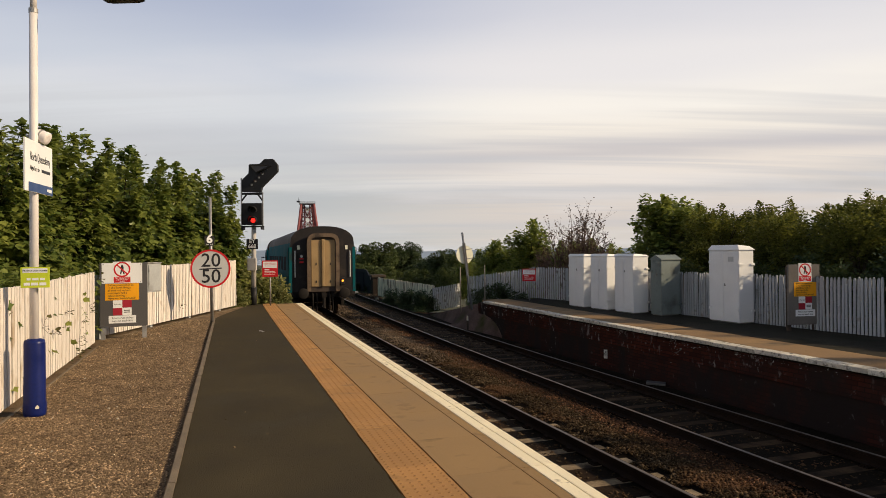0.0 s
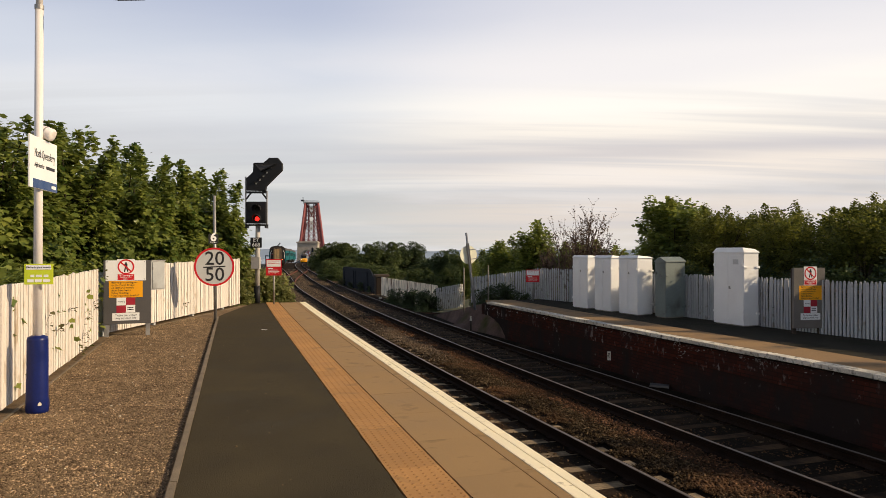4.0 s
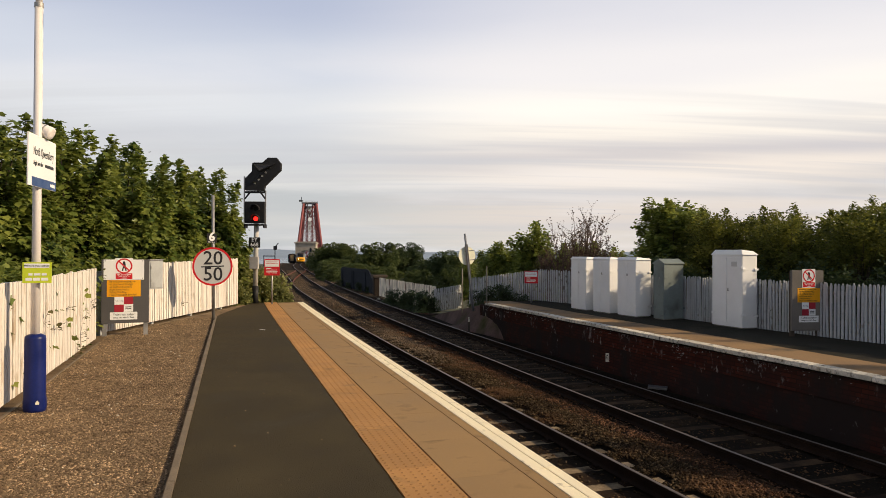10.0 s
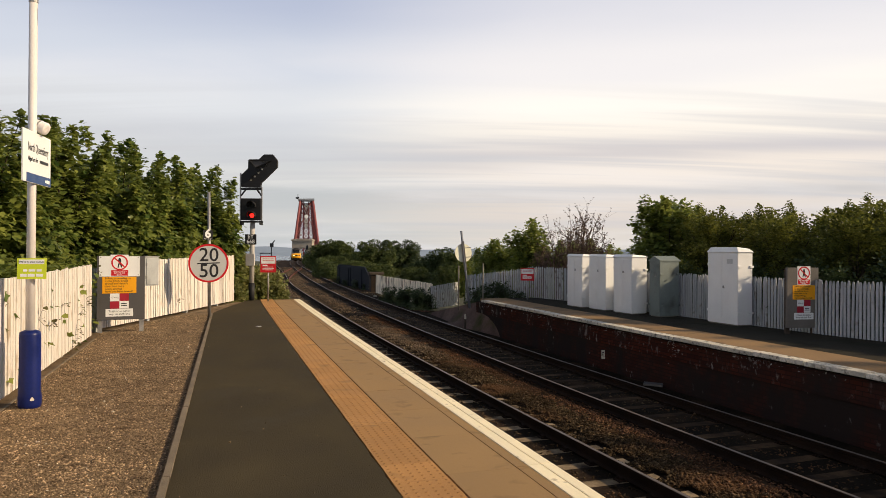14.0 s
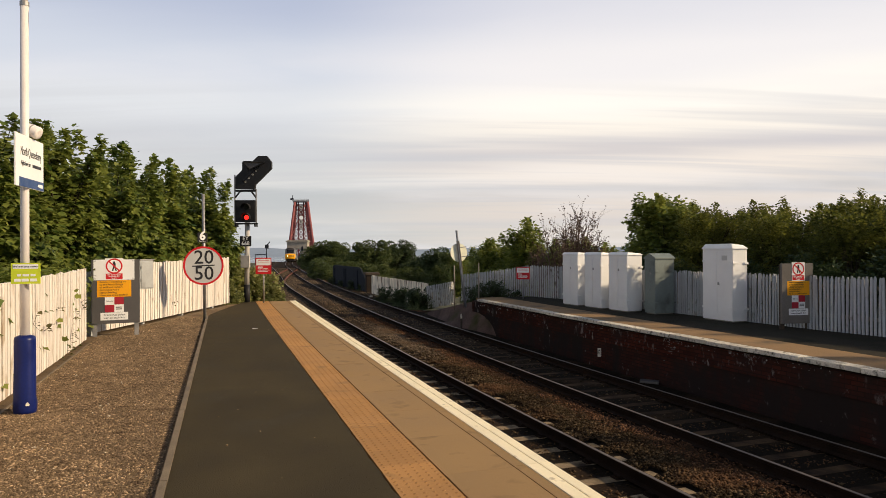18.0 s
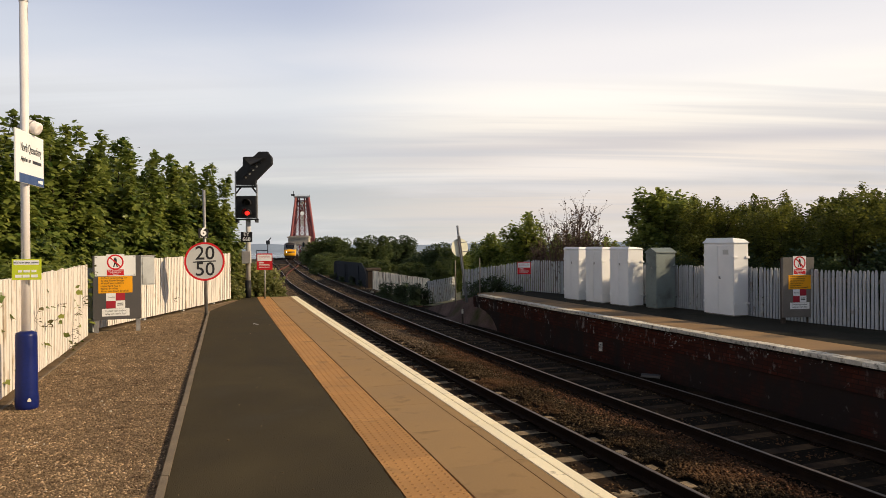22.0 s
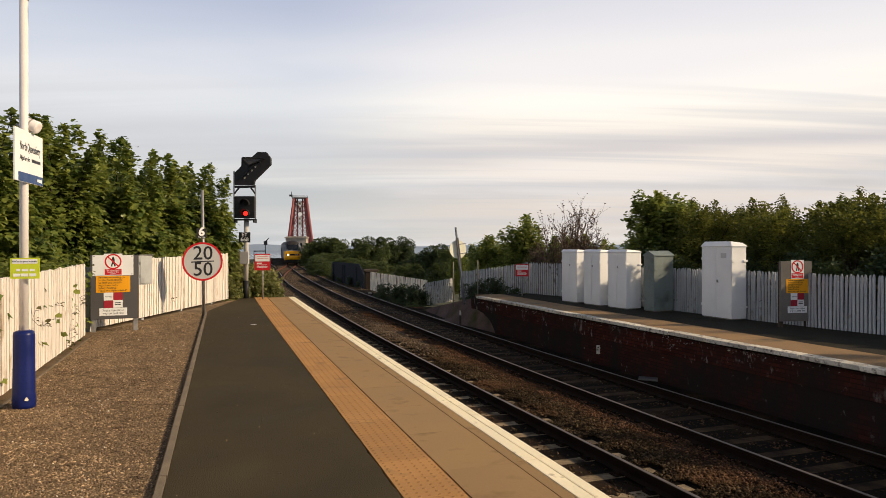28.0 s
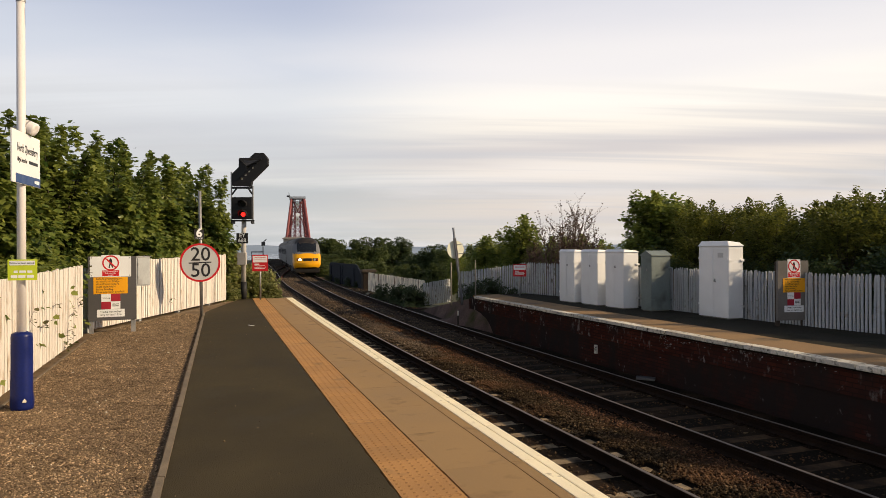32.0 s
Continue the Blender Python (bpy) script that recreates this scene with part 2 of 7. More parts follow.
M_ASPHALT = mat("asphalt", (0.0560, 0.0450, 0.0262), 0.92, scale=1.2, vary=0.20, fine=110, bump=0.5, dirt=(0.055, 0.046, 0.030), dirt_amount=0.06, dirt_scale=0.9, spec=0.06)
# A darker tone than the near platform's asphalt.
M_ASPHALT_FAR = mat("old_damp_asphalt", (0.034, 0.030, 0.022), 0.92, scale=1.2, vary=0.25, fine=90, bump=0.5, dirt=(0.022, 0.022, 0.014), dirt_amount=0.25, dirt_scale=1.3, spec=0.06)
M_GRAVEL = mat("gravel", (0.178, 0.124, 0.076), 0.95, scale=1.6, vary=0.3, fine=70, bump=1.0, dirt=(0.07, 0.05, 0.032), dirt_amount=0.26, dirt_scale=7, spec=0.08)
M_GRIT = mat("asphalt_chipping", (0.062, 0.053, 0.034), 0.95, scale=1.5, vary=0.2, fine=30, bump=0.1, island=0.5, spec=0.06)
M_TACTILE = mat("tactile_paving", (0.41, 0.215, 0.080), 0.85, scale=1.5, vary=0.12, fine=150, bump=0.15, random=0.06, dirt=(0.30, 0.17, 0.075), dirt_amount=0.12, dirt_scale=3, spec=0.12)
# Darker tops: the blisters' shaded sides are put into this colour.
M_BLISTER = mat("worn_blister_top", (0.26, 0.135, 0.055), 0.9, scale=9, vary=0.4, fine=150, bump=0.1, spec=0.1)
M_BUFF = mat("buff_paint", (0.31, 0.195, 0.090), 0.8, scale=0.9, vary=0.08, fine=140, bump=0.12, random=0.03, dirt=(0.225, 0.14, 0.066), dirt_amount=0.14, dirt_scale=3.4, spec=0.12)
M_BUFF_OLD = mat("worn_buff_paint", (0.24, 0.148, 0.070), 0.85, scale=0.8, vary=0.18, fine=90, bump=0.2, dirt=(0.12, 0.085, 0.05), dirt_amount=0.25)
M_WHITE_LINE = mat("white_edge_paint", (0.90, 0.79, 0.55), 0.75, scale=2, vary=0.06, fine=80, bump=0.15, dirt=(0.42, 0.34, 0.22), dirt_amount=0.04, dirt_scale=9, spec=0.15)
M_WHITE_LINE_OLD = mat("worn_white_edge_paint", (0.56, 0.515, 0.43), 0.85, scale=2, vary=0.22, fine=40, bump=0.3, random=0.12, dirt=(0.12, 0.10, 0.075), dirt_amount=0.30, dirt_scale=11)
M_JOINT = mat("joint_filler", (0.016, 0.012, 0.009), 0.9, vary=0.2)
M_CONCRETE = mat("concrete", (0.22, 0.20, 0.17), 0.9, scale=3, vary=0.2, fine=60, bump=0.3, dirt=(0.10, 0.09, 0.07), dirt_amount=0.2)
M_TIMBER_EDGE = mat("weathered_edging_board", (0.185, 0.145, 0.10), 0.9, scale=3, vary=0.25, fine=70, bump=0.3)
M_BRICK = brick_mat("sooty_brick", 1.0, 0.27, 0.54, 0.68, 0.86)
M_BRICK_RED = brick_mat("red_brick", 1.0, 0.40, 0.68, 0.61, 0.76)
# Sleeper concrete twice: sunlight in the near colour, shade in the dark one.
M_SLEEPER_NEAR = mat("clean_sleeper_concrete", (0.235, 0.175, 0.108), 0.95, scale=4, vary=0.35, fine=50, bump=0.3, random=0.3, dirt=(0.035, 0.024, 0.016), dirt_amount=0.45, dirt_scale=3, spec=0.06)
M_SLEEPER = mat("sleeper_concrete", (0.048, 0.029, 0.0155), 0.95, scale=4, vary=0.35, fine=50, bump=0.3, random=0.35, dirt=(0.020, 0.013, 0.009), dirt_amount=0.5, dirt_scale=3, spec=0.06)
M_RAIL = mat("rusty_rail", (0.020, 0.012, 0.008), 0.85, spec=0.06, scale=3, vary=0.3, fine=60, bump=0.2)
M_RAILTOP = mat("worn_rail_head", (0.135, 0.105, 0.082), 0.47, metal=0.35, scale=2, vary=0.12, fine=40, bump=0.03)
# Near-black base: shade beside the platform wall is put into the bed's colour.
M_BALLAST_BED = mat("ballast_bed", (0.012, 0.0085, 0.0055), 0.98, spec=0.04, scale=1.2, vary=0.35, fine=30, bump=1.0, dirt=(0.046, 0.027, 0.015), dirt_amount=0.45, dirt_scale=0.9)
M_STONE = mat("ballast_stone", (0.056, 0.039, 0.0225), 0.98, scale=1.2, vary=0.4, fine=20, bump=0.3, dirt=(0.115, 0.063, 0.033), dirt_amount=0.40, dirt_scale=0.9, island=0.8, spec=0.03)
# Paler copy of the ballast stone: sunlight further along is in its colour.
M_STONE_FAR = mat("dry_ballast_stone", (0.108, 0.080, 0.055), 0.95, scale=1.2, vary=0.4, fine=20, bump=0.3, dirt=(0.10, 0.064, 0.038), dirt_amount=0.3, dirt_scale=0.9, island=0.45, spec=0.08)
# Rusty grit with a band of sunlight put into its brighter red.
M_STONE_RUST_LIT = mat("rust_stained_grit", (0.122, 0.064, 0.036), 0.98, scale=1.5, vary=0.4, fine=25, bump=0.3, island=0.6, spec=0.03, dirt=(0.05, 0.032, 0.02), dirt_amount=0.35, dirt_scale=1.6)
M_SALT = mat("salt_crust", (0.34, 0.32, 0.30), 0.95, scale=9, vary=0.25, fine=60, bump=0.2, island=0.5, spec=0.05)
M_PEBBLE_WHITE = mat("white_pebble", (0.62, 0.56, 0.46), 0.85, scale=9, vary=0.15, fine=60, bump=0.1, island=0.3, spec=0.15)
M_PEBBLE = mat("gravel_pebble", (0.236, 0.166, 0.101), 0.9, scale=1.6, vary=0.25, fine=23, bump=0.2, island=0.65, spec=0.1, dirt=(0.088, 0.060, 0.037), dirt_amount=0.22, dirt_scale=6)
M_FENCE = mat("white_fence_paint", (0.70, 0.635, 0.565), 0.8, scale=1.6, vary=0.07, fine=30, bump=0.2, random=0.06, dirt=(0.45, 0.36, 0.27), dirt_amount=0.08, dirt_scale=2.5, spec=0.15)
# Two greys of old white paint, with the far fence's shade put into them.
M_FENCE_SHADE = mat("old_fence_paint", (0.385, 0.40, 0.415), 0.85, scale=2, vary=0.10, fine=30, bump=0.25, random=0.06, dirt=(0.22, 0.20, 0.17), dirt_amount=0.08, dirt_scale=4, spec=0.12)
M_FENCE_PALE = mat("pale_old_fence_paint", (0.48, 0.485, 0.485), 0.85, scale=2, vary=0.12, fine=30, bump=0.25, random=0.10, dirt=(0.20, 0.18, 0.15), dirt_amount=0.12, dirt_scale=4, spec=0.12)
M_WHITE = mat("white_enamel", (0.78, 0.78, 0.77), 0.45, scale=3, vary=0.04, fine=60, bump=0.03)
M_REFLECTIVE = mat("grey_white_reflective_sheet", (0.50, 0.50, 0.49), 0.5, scale=3, vary=0.04, fine=60, bump=0.02)
M_CABINET = mat("white_cabinet_paint", (0.80, 0.80, 0.79), 0.4, scale=2, vary=0.04, fine=40, bump=0.04, spec=0.4)
M_GREENGREY = mat("grey_green_cabinet_paint", (0.17, 0.20, 0.19), 0.5, scale=2, vary=0.1, fine=40, bump=0.05, dirt=(0.10, 0.11, 0.10), dirt_amount=0.2)
M_BOARD = mat("grey_board_paint", (0.085, 0.080, 0.080), 0.6, scale=2, vary=0.1, fine=50, bump=0.06)
M_BOARD_PALE = mat("pale_grey_board_paint", (0.15, 0.135, 0.12), 0.6, scale=2, vary=0.15, fine=50, bump=0.06)
M_GALV = mat("galvanised_steel", (0.33, 0.32, 0.31), 0.5, metal=0.6, scale=6, vary=0.15, fine=60, bump=0.06)
M_SIGNAL_POST = mat("pale_signal_post_paint", (0.42, 0.40, 0.375), 0.5, scale=3, vary=0.1, fine=50, bump=0.05, dirt=(0.30, 0.27, 0.24), dirt_amount=0.15)
M_GREYBOX = mat("grey_box_paint", (0.20, 0.21, 0.23), 0.5, scale=3, vary=0.1, fine=50, bump=0.05)
M_BOX_PALE = mat("pale_grey_box_paint", (0.36, 0.37, 0.37), 0.5, scale=3, vary=0.1, fine=50, bump=0.05, dirt=(0.22, 0.22, 0.21), dirt_amount=0.15)
M_POST_WHITE = mat("white_post_paint", (0.74, 0.69, 0.66), 0.45, scale=2, vary=0.06, fine=50, bump=0.04)
M_BLUE = mat("blue_post_paint", (0.006, 0.014, 0.105), 0.42, scale=3, vary=0.15, fine=40, bump=0.05)
M_NAVY = mat("navy_sign_enamel", (0.02, 0.055, 0.17), 0.4, vary=0.05)
M_BLACK = mat("matt_black_paint", (0.018, 0.018, 0.019), 0.6, scale=4, vary=0.2, fine=50, bump=0.05)
M_INK = mat("black_lettering", (0.02, 0.02, 0.022), 0.5, vary=0.05, bump=0)
M_RED = mat("red_sign_enamel", (0.55, 0.016, 0.022), 0.45, scale=3, vary=0.06, fine=50, bump=0.02)
M_DARKRED = mat("dark_red_sign_enamel", (0.34, 0.02, 0.035), 0.5, vary=0.06, bump=0.02)
M_ORANGE = mat("orange_sign_enamel", (0.82, 0.36, 0.012), 0.5, scale=3, vary=0.05, bump=0.02)
M_LIME = mat("lime_sign_enamel", (0.52, 0.60, 0.035), 0.45, vary=0.06, bump=0.02)
M_CREAM = mat("cream_sign_back", (0.76, 0.75, 0.60), 0.6, scale=3, vary=0.1, fine=40, bump=0.04)
M_LENS_OFF = mat("dark_lens", (0.012, 0.014, 0.016), 0.15, vary=0.05, bump=0)
M_LENS_PALE = mat("clear_lens", (0.45, 0.44, 0.42), 0.2, vary=0.05, bump=0)
M_RED_LIGHT = glow_mat("red_signal_light", (1.0, 0.02, 0.014), 2.4)
M_HEADLIGHT = glow_mat("train_headlight", (1.0, 0.84, 0.55), 14.0)
M_TAILLIGHT = glow_mat("train_tail_light", (1.0, 0.34, 0.03), 2.5)
M_TRUNK = mat("bark", (0.055, 0.042, 0.032), 0.95, scale=6, vary=0.3, fine=40, bump=0.6)
M_TWIG = mat("grey_twig", (0.14, 0.098, 0.075), 0.9, scale=6, vary=0.3, fine=40, bump=0.3)
M_LEAF = leaf_mat("sycamore_leaf", (0.060, 0.112, 0.024), (0.320, 0.345, 0.076), 0.38, 0.42)
M_LEAF_MAPLE = leaf_mat("maple_leaf", (0.085, 0.135, 0.030), (0.36, 0.38, 0.088), 0.38, 0.50)
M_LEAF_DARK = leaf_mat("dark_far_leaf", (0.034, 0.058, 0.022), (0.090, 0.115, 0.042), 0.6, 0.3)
M_LEAF_FAR = leaf_mat("far_leaf", (0.040, 0.068, 0.020), (0.136, 0.158, 0.048), 0.6, 0.35)
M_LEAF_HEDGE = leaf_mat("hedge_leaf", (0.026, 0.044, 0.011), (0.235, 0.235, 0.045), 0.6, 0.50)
M_LEAF_IVY = leaf_mat("ivy_leaf", (0.075, 0.105, 0.024), (0.42, 0.40, 0.15), 0.42, 0.45)
M_LEAF_WEED = leaf_mat("wilting_weed_leaf", (0.060, 0.060, 0.022), (0.17, 0.145, 0.055), 0.6, 0.25)
M_LEAF_DRY = leaf_mat("dry_leaf", (0.095, 0.062, 0.045), (0.17, 0.115, 0.08), 0.7, 0.2)
M_CROSS = mat("red_rust", (0.11, 0.036, 0.020), 0.8, scale=2, vary=0.3)
M_GROUND = mat("rough_grass_ground", (0.050, 0.052, 0.024), 0.95, scale=0.25, vary=0.3, fine=3.0, bump=0.6, dirt=(0.075, 0.062, 0.038), dirt_amount=0.3, dirt_scale=0.12)
M_CESS = mat("cinder_cess", (0.118, 0.080, 0.068), 0.98, spec=0.04, scale=1.0, vary=0.35, fine=25, bump=0.9, dirt=(0.06, 0.06, 0.025), dirt_amount=0.3, dirt_scale=0.8)
# Distance haze is mixed into the hills' colour.
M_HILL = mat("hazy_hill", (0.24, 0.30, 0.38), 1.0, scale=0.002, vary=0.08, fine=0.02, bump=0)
M_WATER = mat("estuary_water", (0.10, 0.14, 0.18), 0.25, scale=0.02, vary=0.1, fine=0.5, bump=0.2)
# Red dulled towards pink: the distance haze is part of this colour.
M_BRIDGE_RED = mat("bridge_red_paint", (0.25, 0.085, 0.085), 0.8, scale=0.3, vary=0.12, fine=2, bump=0.05, spec=0.1)
# Stained paint, its cream brightened for sunlight that misses this face.
M_FENCE_STAINED_LIT = mat("stained_fence_paint", (0.86, 0.76, 0.60), 0.9, scale=1.5, vary=0.2, fine=25, bump=0.25, random=0.08, dirt=(0.16, 0.095, 0.06), dirt_amount=0.36, dirt_scale=1.1, spec=0.1)
M_MASONRY = mat("granite_masonry", (0.36, 0.31, 0.25), 0.9, scale=0.25, vary=0.15, fine=1.5, bump=0.3, dirt=(0.22, 0.19, 0.15), dirt_amount=0.2, dirt_scale=0.15)
M_GIRDER = mat("dark_girder_paint", (0.025, 0.029, 0.036), 0.85, spec=0.05, scale=1.5, vary=0.25, fine=20, bump=0.15)
M_PILLAR = mat("brown_stone", (0.022, 0.0145, 0.010), 0.9, scale=2, vary=0.4, fine=15, bump=0.5)
M_TEAL = mat("teal_coach_paint", (0.006, 0.100, 0.115), 0.75, spec=0.06, scale=0.8, vary=0.08, fine=20, bump=0.02, dirt=(0.03, 0.06, 0.065), dirt_amount=0.12)
M_COACH_END = mat("grimy_coach_end", (0.022, 0.018, 0.017), 0.6, scale=2, vary=0.3, fine=30, bump=0.1, dirt=(0.045, 0.035, 0.028), dirt_amount=0.3, dirt_scale=2)
M_ROOF = mat("grimy_roof", (0.062, 0.046, 0.037), 0.7, scale=1, vary=0.2, fine=20, bump=0.1)
M_RIM = mat("worn_gangway_rubber", (0.15, 0.105, 0.070), 0.8, scale=2, vary=0.25, fine=25, bump=0.2, dirt=(0.06, 0.045, 0.034), dirt_amount=0.3, dirt_scale=3)
M_TAN = mat("tan_gangway_door", (0.36, 0.24, 0.115), 0.55, scale=2, vary=0.12, fine=30, bump=0.05)
M_UNDER = mat("underframe_grime", (0.016, 0.013, 0.011), 0.85, scale=3, vary=0.3, fine=30, bump=0.2)
M_WINDOW_DIRTY = mat("dirty_coach_window", (0.010, 0.013, 0.015), 0.75, scale=2, vary=0.2, bump=0, spec=0.04)
M_YELLOW = mat("yellow_warning_panel", (0.80, 0.36, 0.008), 0.35, scale=1, vary=0.05, fine=20, bump=0.02)
M_SILVER = mat("silver_train_paint", (0.15, 0.15, 0.155), 0.65, spec=0.12, scale=1, vary=0.08, fine=20, bump=0.02)
M_GLASS = mat("dark_train_glass", (0.010, 0.012, 0.015), 0.22, vary=0.05, bump=0, spec=0.3)


# ------------------------------------------------------------------ mesh helpers
def bm_new():
    return bmesh.new()


def mesh_of(name, bm, material, smooth=False):
    me = bpy.data.meshes.new(name)
    bm.to_mesh(me)
    bm.free()
    me.materials.append(material)
    if smooth:
        me.polygons.foreach_set("use_smooth", [True] * len(me.polygons))
    return me


def part(name, bm, material, parent=None, label="", smooth=False):
    """One mesh object, under its thing where a parent is given."""
    ob = new(name, mesh_of(name, bm, material, smooth))
    ob.parent = parent
    if label:
        tagged(ob, label)
    return ob


def piece(name, me, parent, m):
    ob = new(name, me)
    ob.parent = parent
    ob.matrix_basis = m
    return ob


def thing(name, m, label, category, group=""):
    ob = new(name)
    ob.matrix_basis = m
    ob.empty_display_size = 0.2
    return tagged(ob, label, category, group)


def box(bm, x0, x1, y0, y1, z0, z1, bevel=0.0):
    r = bmesh.ops.create_cube(bm, size=1.0)
    vs = r["verts"]
    for v in vs:
        v.co = Vector((x0 + (x1 - x0) * (v.co.x + 0.5), y0 + (y1 - y0) * (v.co.y + 0.5), z0 + (z1 - z0) * (v.co.z + 0.5)))
    if bevel:
        es = list({e for v in vs for e in v.link_edges})
        bmesh.ops.bevel(bm, geom=es, offset=bevel, segments=2, affect="EDGES", profile=0.6)
    return bm


def tube(bm, p0, p1, r0, r1=None, seg=16, caps=True):
    p0, p1 = Vector(p0), Vector(p1)
    d = p1 - p0
    turn = d.to_track_quat("Z", "Y").to_matrix().to_4x4()
    m = Matrix.Translation((p0 + p1) / 2) @ turn
    bmesh.ops.create_cone(bm, cap_ends=caps, segments=seg, radius1=r0, radius2=r0 if r1 is None else r1, depth=d.length, matrix=m)
    return bm


def lathe(bm, profile, seg=20, m=None):
    """A body of revolution round z from (radius, height) pairs."""
    m = m or Matrix()
    rings = [[bm.verts.new(m @ Vector((r * math.cos(2 * math.pi * k / seg), r * math.sin(2 * math.pi * k / seg), z))) for k in range(seg)] for r, z in profile]
    for a, b in zip(rings, rings[1:]):
        for k in range(seg):
            bm.faces.new((a[k], a[(k + 1) % seg], b[(k + 1) % seg], b[k]))
    bm.faces.new(rings[0][::-1])
    bm.faces.new(rings[-1])
    return bm


def prism(bm, outline, y0, y1):
    """A flat outline in x and z, made solid from y0 to y1."""
    a = [bm.verts.new((x, y0, z)) for x, z in outline]
    b = [bm.verts.new((x, y1, z)) for x, z in outline]
    bm.faces.new(a), bm.faces.new(b[::-1])
    n = len(a)
    for k in range(n):
        bm.faces.new((a[k], b[k], b[(k + 1) % n], a[(k + 1) % n]))
    bmesh.ops.recalc_face_normals(bm, faces=bm.faces[:])
    return bm


def disc(bm, r, y0, y1, cx=0.0, cz=0.0, seg=40):
    return prism(bm, [(cx + r * math.cos(2 * math.pi * k / seg), cz + r * math.sin(2 * math.pi * k / seg)) for k in range(seg)], y0, y1)


def ring(bm, r0, r1, y0, y1, cx=0.0, cz=0.0, seg=40):
    rows = []
    for r, y in ((r0, y0), (r1, y0), (r1, y1), (r0, y1)):
        rows.append([bm.verts.new((cx + r * math.cos(2 * math.pi * k / seg), y, cz + r * math.sin(2 * math.pi * k / seg))) for k in range(seg)])
    for a, b in zip(rows, rows[1:] + rows[:1]):
        for k in range(seg):
            bm.faces.new((a[k], b[k], b[(k + 1) % seg], a[(k + 1) % seg]))
    bmesh.ops.recalc_face_normals(bm, faces=bm.faces[:])
    return bm


def writing(name, text, size, x, z, y, material, parent, align="CENTER", depth=0.002, narrow=1.0, bold=0.0):
    """Raised lettering on the face y of a sign, read from -y."""
    cu = bpy.data.curves.new(name, "FONT")
    cu.body, cu.size, cu.align_x, cu.align_y, cu.extrude = text, size, align, "CENTER", depth / 2
    cu.resolution_u, cu.offset = 3, size * bold
    tmp = bpy.data.objects.new(name, cu)
    scene.collection.objects.link(tmp)
    bpy.context.view_layer.update()
    me = bpy.data.meshes.new_from_object(tmp.evaluated_get(bpy.context.evaluated_depsgraph_get()))
    bpy.data.objects.remove(tmp)
    me.transform(Matrix.Diagonal((narrow, 1, 1, 1)))
    me.transform(Matrix.Rotation(math.pi / 2, 4, "X"))
    me.materials.clear()
    me.materials.append(material)
    ob = new(name, me)
    ob.parent = parent
    ob.location = (x, y - depth / 2, z)
    return ob


def bars(name, rows, y, material, parent, depth=0.002):
    """Lines of small print as plain bars: (x0, x1, z, height)."""
    for x0, x1, z, h in rows:
        part(name, box(bm_new(), x0, x1, y - depth, y, z - h / 2, z + h / 2), material, parent)


def mesh_from_arrays(name, verts, faces, material, smooth=False):
    """faces: an (n, k) array, all with k corners."""
    me = bpy.data.meshes.new(name)
    n, k = faces.shape
    me.vertices.add(len(verts))
    me.vertices.foreach_set("co", np.asarray(verts, dtype=np.float32).ravel())
    me.loops.add(n * k)
    me.loops.foreach_set("vertex_index", faces.astype(np.int32).ravel())
    me.polygons.add(n)
    me.polygons.foreach_set("loop_start", np.arange(0, n * k, k, dtype=np.int32))
    me.update(calc_edges=True)
    me.validate()
    me.materials.append(material)
    if smooth:
        me.polygons.foreach_set("use_smooth", [True] * n)
    return me


# ------------------------------------------------------------------ line of the railway
RAIL_Z, GAUGE, TRACK_SPACING = -0.95, 1.505, 3.30


def track_x(y):
    return -0.93 - 0.205 * y + 9.2 * np.exp(-y / 55.0) + 0.012 * 12 * np.logaddexp(0, (y - 215) / 12.0) - 0.8 * np.exp(-((y - 152) / 42.0) ** 2)


def slope(y):
    """Sideways run of the railway per metre of y."""
    return -0.205 - 9.2 / 55.0 * math.exp(-y / 55.0) + 1.6 * (y - 152) / 1764.0 * math.exp(-((y - 152) / 42.0) ** 2)


def near_off(y):
    """The nearer track's middle beside the further one; they stand wider apart past the crossover."""
    return -TRACK_SPACING - 1.2 * math.exp(-((y - 150) / 48.0) ** 2) - 0.25 * math.exp(-((y - 57) / 14.0) ** 2)


def dip(y):
    """The line falls gently towards the bridge."""
    return -0.021 * 8 * (np.logaddexp(0, (y - 195) / 8.0) - np.logaddexp(0, (y - 320) / 8.0))


def at_line(y, off=0.0, z=0.0):
    """A point beside the further track's middle, off metres to its right."""
    s = slope(y)
    n = math.hypot(1, s)
    return Vector((float(track_x(y)) + off / n, y - off * s / n, z + float(dip(y))))


def heading(y):
    """Turn about z that lays +y along the railway at y."""
    s = slope(y)
    return -math.atan2(s, 1.0)


def stretch(y, off):
    """Length along a line off metres to the right of the curve, per metre of the curve."""
    s = slope(y)
    return 1 - off * 9.2 / 3025.0 * math.exp(-y / 55.0) / (1 + s * s) ** 1.5


S_TABLE_Y = np.linspace(-60, 1400, 2921)
S_TABLE = np.concatenate([[0], np.cumsum(np.hypot(np.diff(S_TABLE_Y), np.diff(track_x(S_TABLE_Y))))])


def y_at(s):
    return float(np.interp(s, S_TABLE, S_TABLE_Y))


def s_at(y):
    return float(np.interp(y, S_TABLE_Y, S_TABLE))


